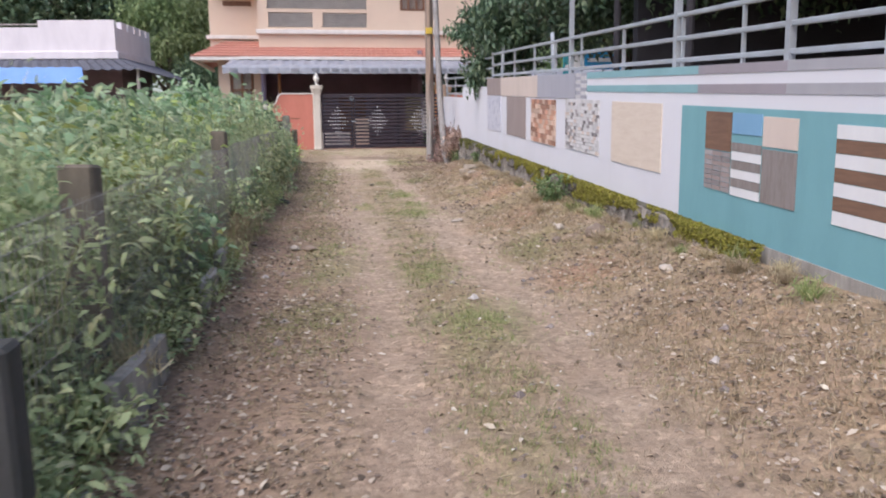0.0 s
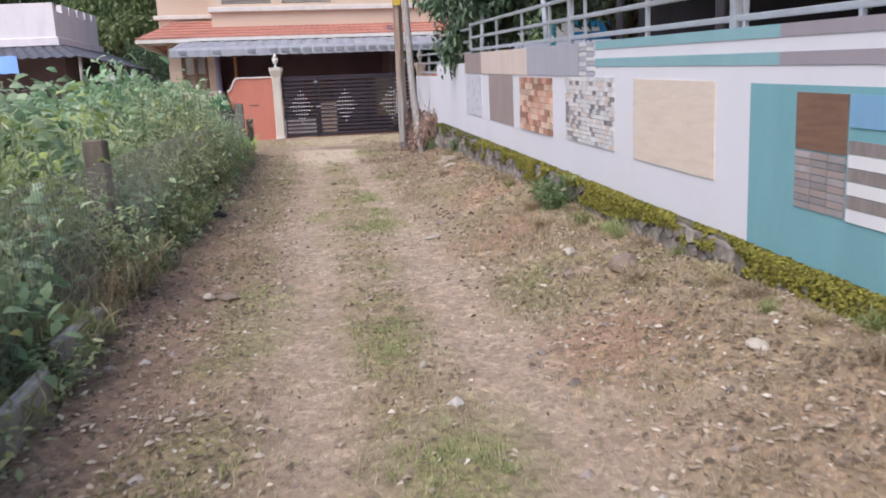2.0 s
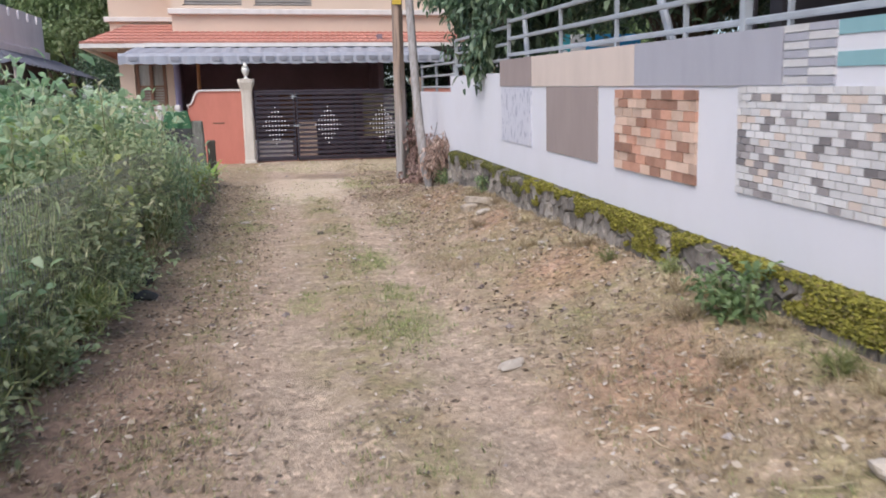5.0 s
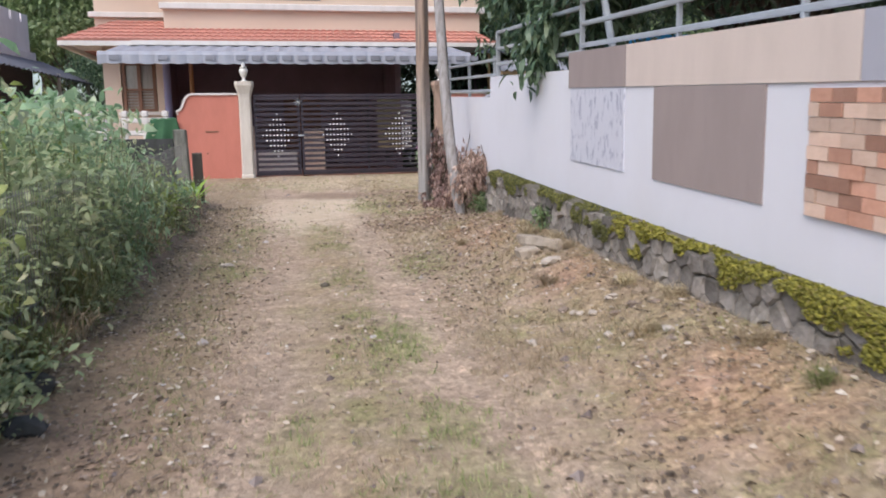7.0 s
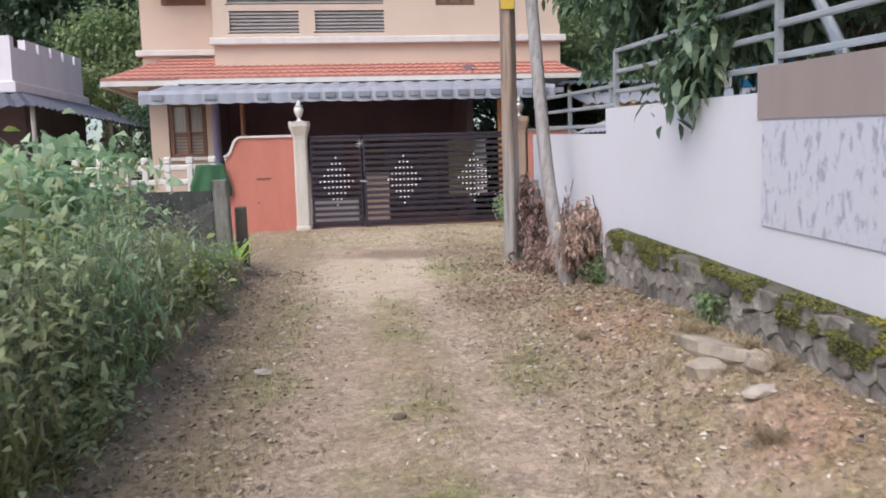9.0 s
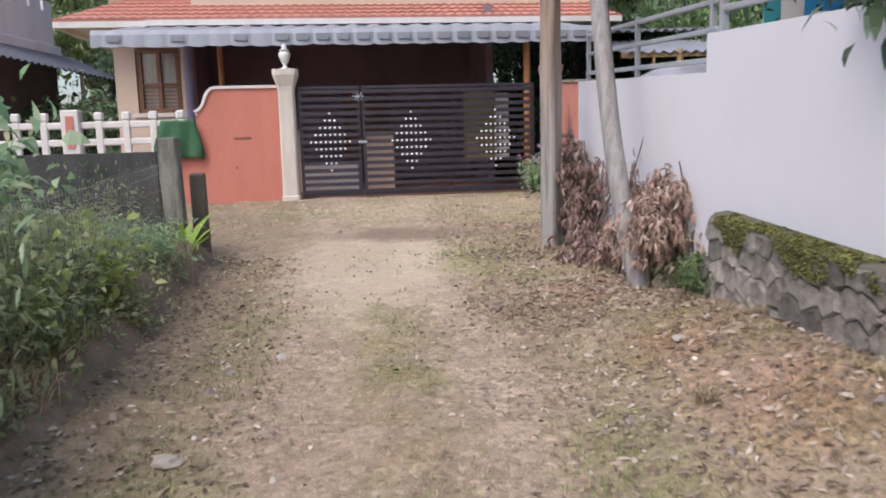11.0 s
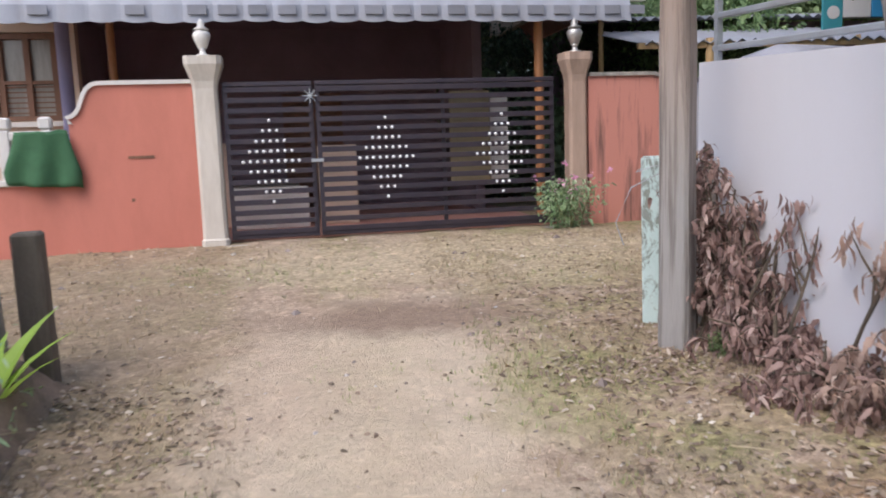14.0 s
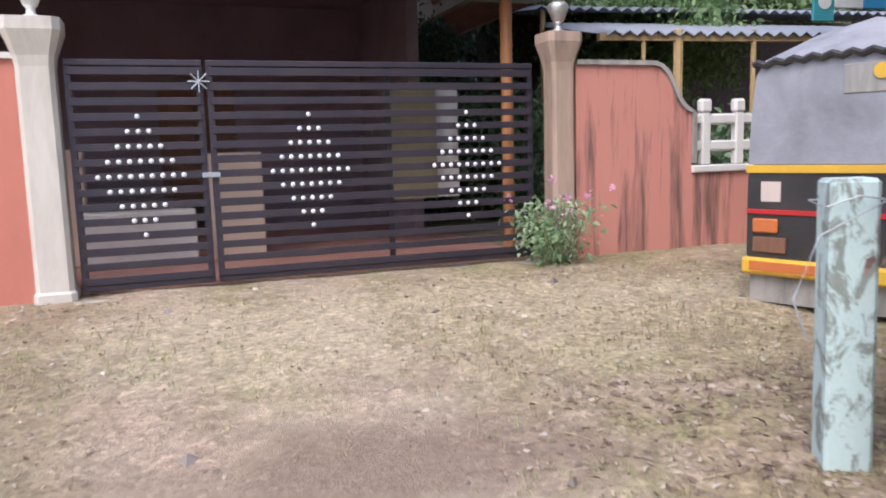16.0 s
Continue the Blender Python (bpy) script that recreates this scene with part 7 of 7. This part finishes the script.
def litter(name, label, n, seed, dens, size, mat, cat, tilt, y0=0.6, y1=26.0, aspect=0.5, curl=0.15):
    x, y, z = scatter(n, seed, dens, 1.3, y0, y1)
    me = leaf_cloud(name, np.stack([x, y, z + 0.008], -1), size, mat, aspect, seed, tilt, 0.0, 0.15, curl)
    tagged(new(name, me), label, cat, "", "stuff")


litter("leaf_litter", "small brown and tan leaf litter over the lane", 70000, 211, lambda q, y: (0.25 + 0.3 * (q < 0.2) + 0.3 * (q > 1.8)) * (0.06 + 0.94 * tracks(q, y)) * np.where(y > 21.6, 0.5, 1.0), 0.036, M_LITTER, "leaf litter", 0.25)
litter("fallen_leaves", "fallen dry brown leaves under the poles", 27000, 213, lambda q, y: 1.3 * np.clip((y - 15.5) / 3, 0, 1) * np.clip((q - 1.3 - 0.12 * np.maximum(0, y - 19)) / 0.9, 0.0, 1) * (q < np.where(y > 22, 3.7, 3.3)), 0.062, M_FALLEN, "leaf litter", 0.7, 15.5, 23.4, 0.32, 0.7)
litter("hedge_leaves", "dark fallen leaves along the hedge foot", 15000, 215, lambda q, y: 0.7 * np.clip((0.0 - q) / 0.7, 0, 1) * (y < 21.5), 0.045, M_LITTER, "leaf litter", 0.4)


M_DARKLITTER = leafy("dark_rotting_leaf", (0.085, 0.06, 0.045), (0.17, 0.125, 0.095), (0.26, 0.195, 0.15), 0.1, 0.9)
M_PALELITTER = leafy("bleached_dry_leaf", (0.40, 0.33, 0.26), (0.56, 0.48, 0.39), (0.74, 0.68, 0.60), 0.2, 0.85)
litter("dark_litter", "dark rotting leaf bits over the lane", 30000, 231, lambda q, y: (0.3 + 0.35 * (q < 0.1) + 0.25 * (q > 1.8)) * (0.03 + 0.97 * tracks(q, y)) * np.where(y > 21.6, 0.12, 1.0), 0.042, M_DARKLITTER, "leaf litter", 0.6, aspect=0.5, curl=0.5)
litter("pale_litter", "bleached dry leaves scattered over the lane", 16000, 233, lambda q, y: (0.25 + 0.2 * (q < 0.1) + 0.4 * (q > 1.8)) * (0.1 + 0.9 * tracks(q, y)) * np.where(y > 21.6, 0.4, 1.0), 0.05, M_PALELITTER, "leaf litter", 0.5, aspect=0.42, curl=0.4)
litter("dry_stalks", "broken dry stalks and grass stems on the ground", 9000, 235, lambda q, y: (0.25 + 0.6 * (q > 1.7)) * tracks(q, y), 0.16, M_STRAW, "dry stalks", 0.25, aspect=0.035, curl=0.15)


def pebbles():
    x, y, z = scatter(12000, 221, lambda q, y: (0.35 + 0.25 * (np.abs(q - 2.2) < 0.8)) * (0.2 + 0.8 * tracks(q, y)))
    r = np.random.default_rng(77)
    V, F = [], []
    base = np.array([(1, 0, 0), (0, 1, 0), (-1, 0, 0), (0, -1, 0), (0, 0, 0.8), (0.6, 0.6, 0.4), (-0.6, -0.6, 0.4)])
    for a, b, c in zip(x, y, z):
        s = 0.006 + 0.014 * r.uniform() ** 3 + (0.03 if r.uniform() < 0.02 else 0)
        i = len(V)
        V += (np.array((a, b, c - 0.002)) + s * base * r.uniform(0.6, 1.3, (7, 3))).tolist()
        F += [(i, i + 5, i + 4), (i + 5, i + 1, i + 4), (i + 1, i + 2, i + 4), (i + 2, i + 6, i + 4), (i + 6, i + 3, i + 4), (i + 3, i, i + 4), (i, i + 1, i + 5), (i + 2, i + 3, i + 6)]
    me = bpy.data.meshes.new("pebbles")
    me.from_pydata(V, [], F)
    me.materials.append(leafy("pale_pebble", (0.20, 0.16, 0.14), (0.42, 0.36, 0.32), (0.68, 0.64, 0.60), 0.0, 0.9))
    tagged(new("pebbles", me), "small pale pebbles and clods scattered on the lane", "pebbles", "", "stuff")


pebbles()
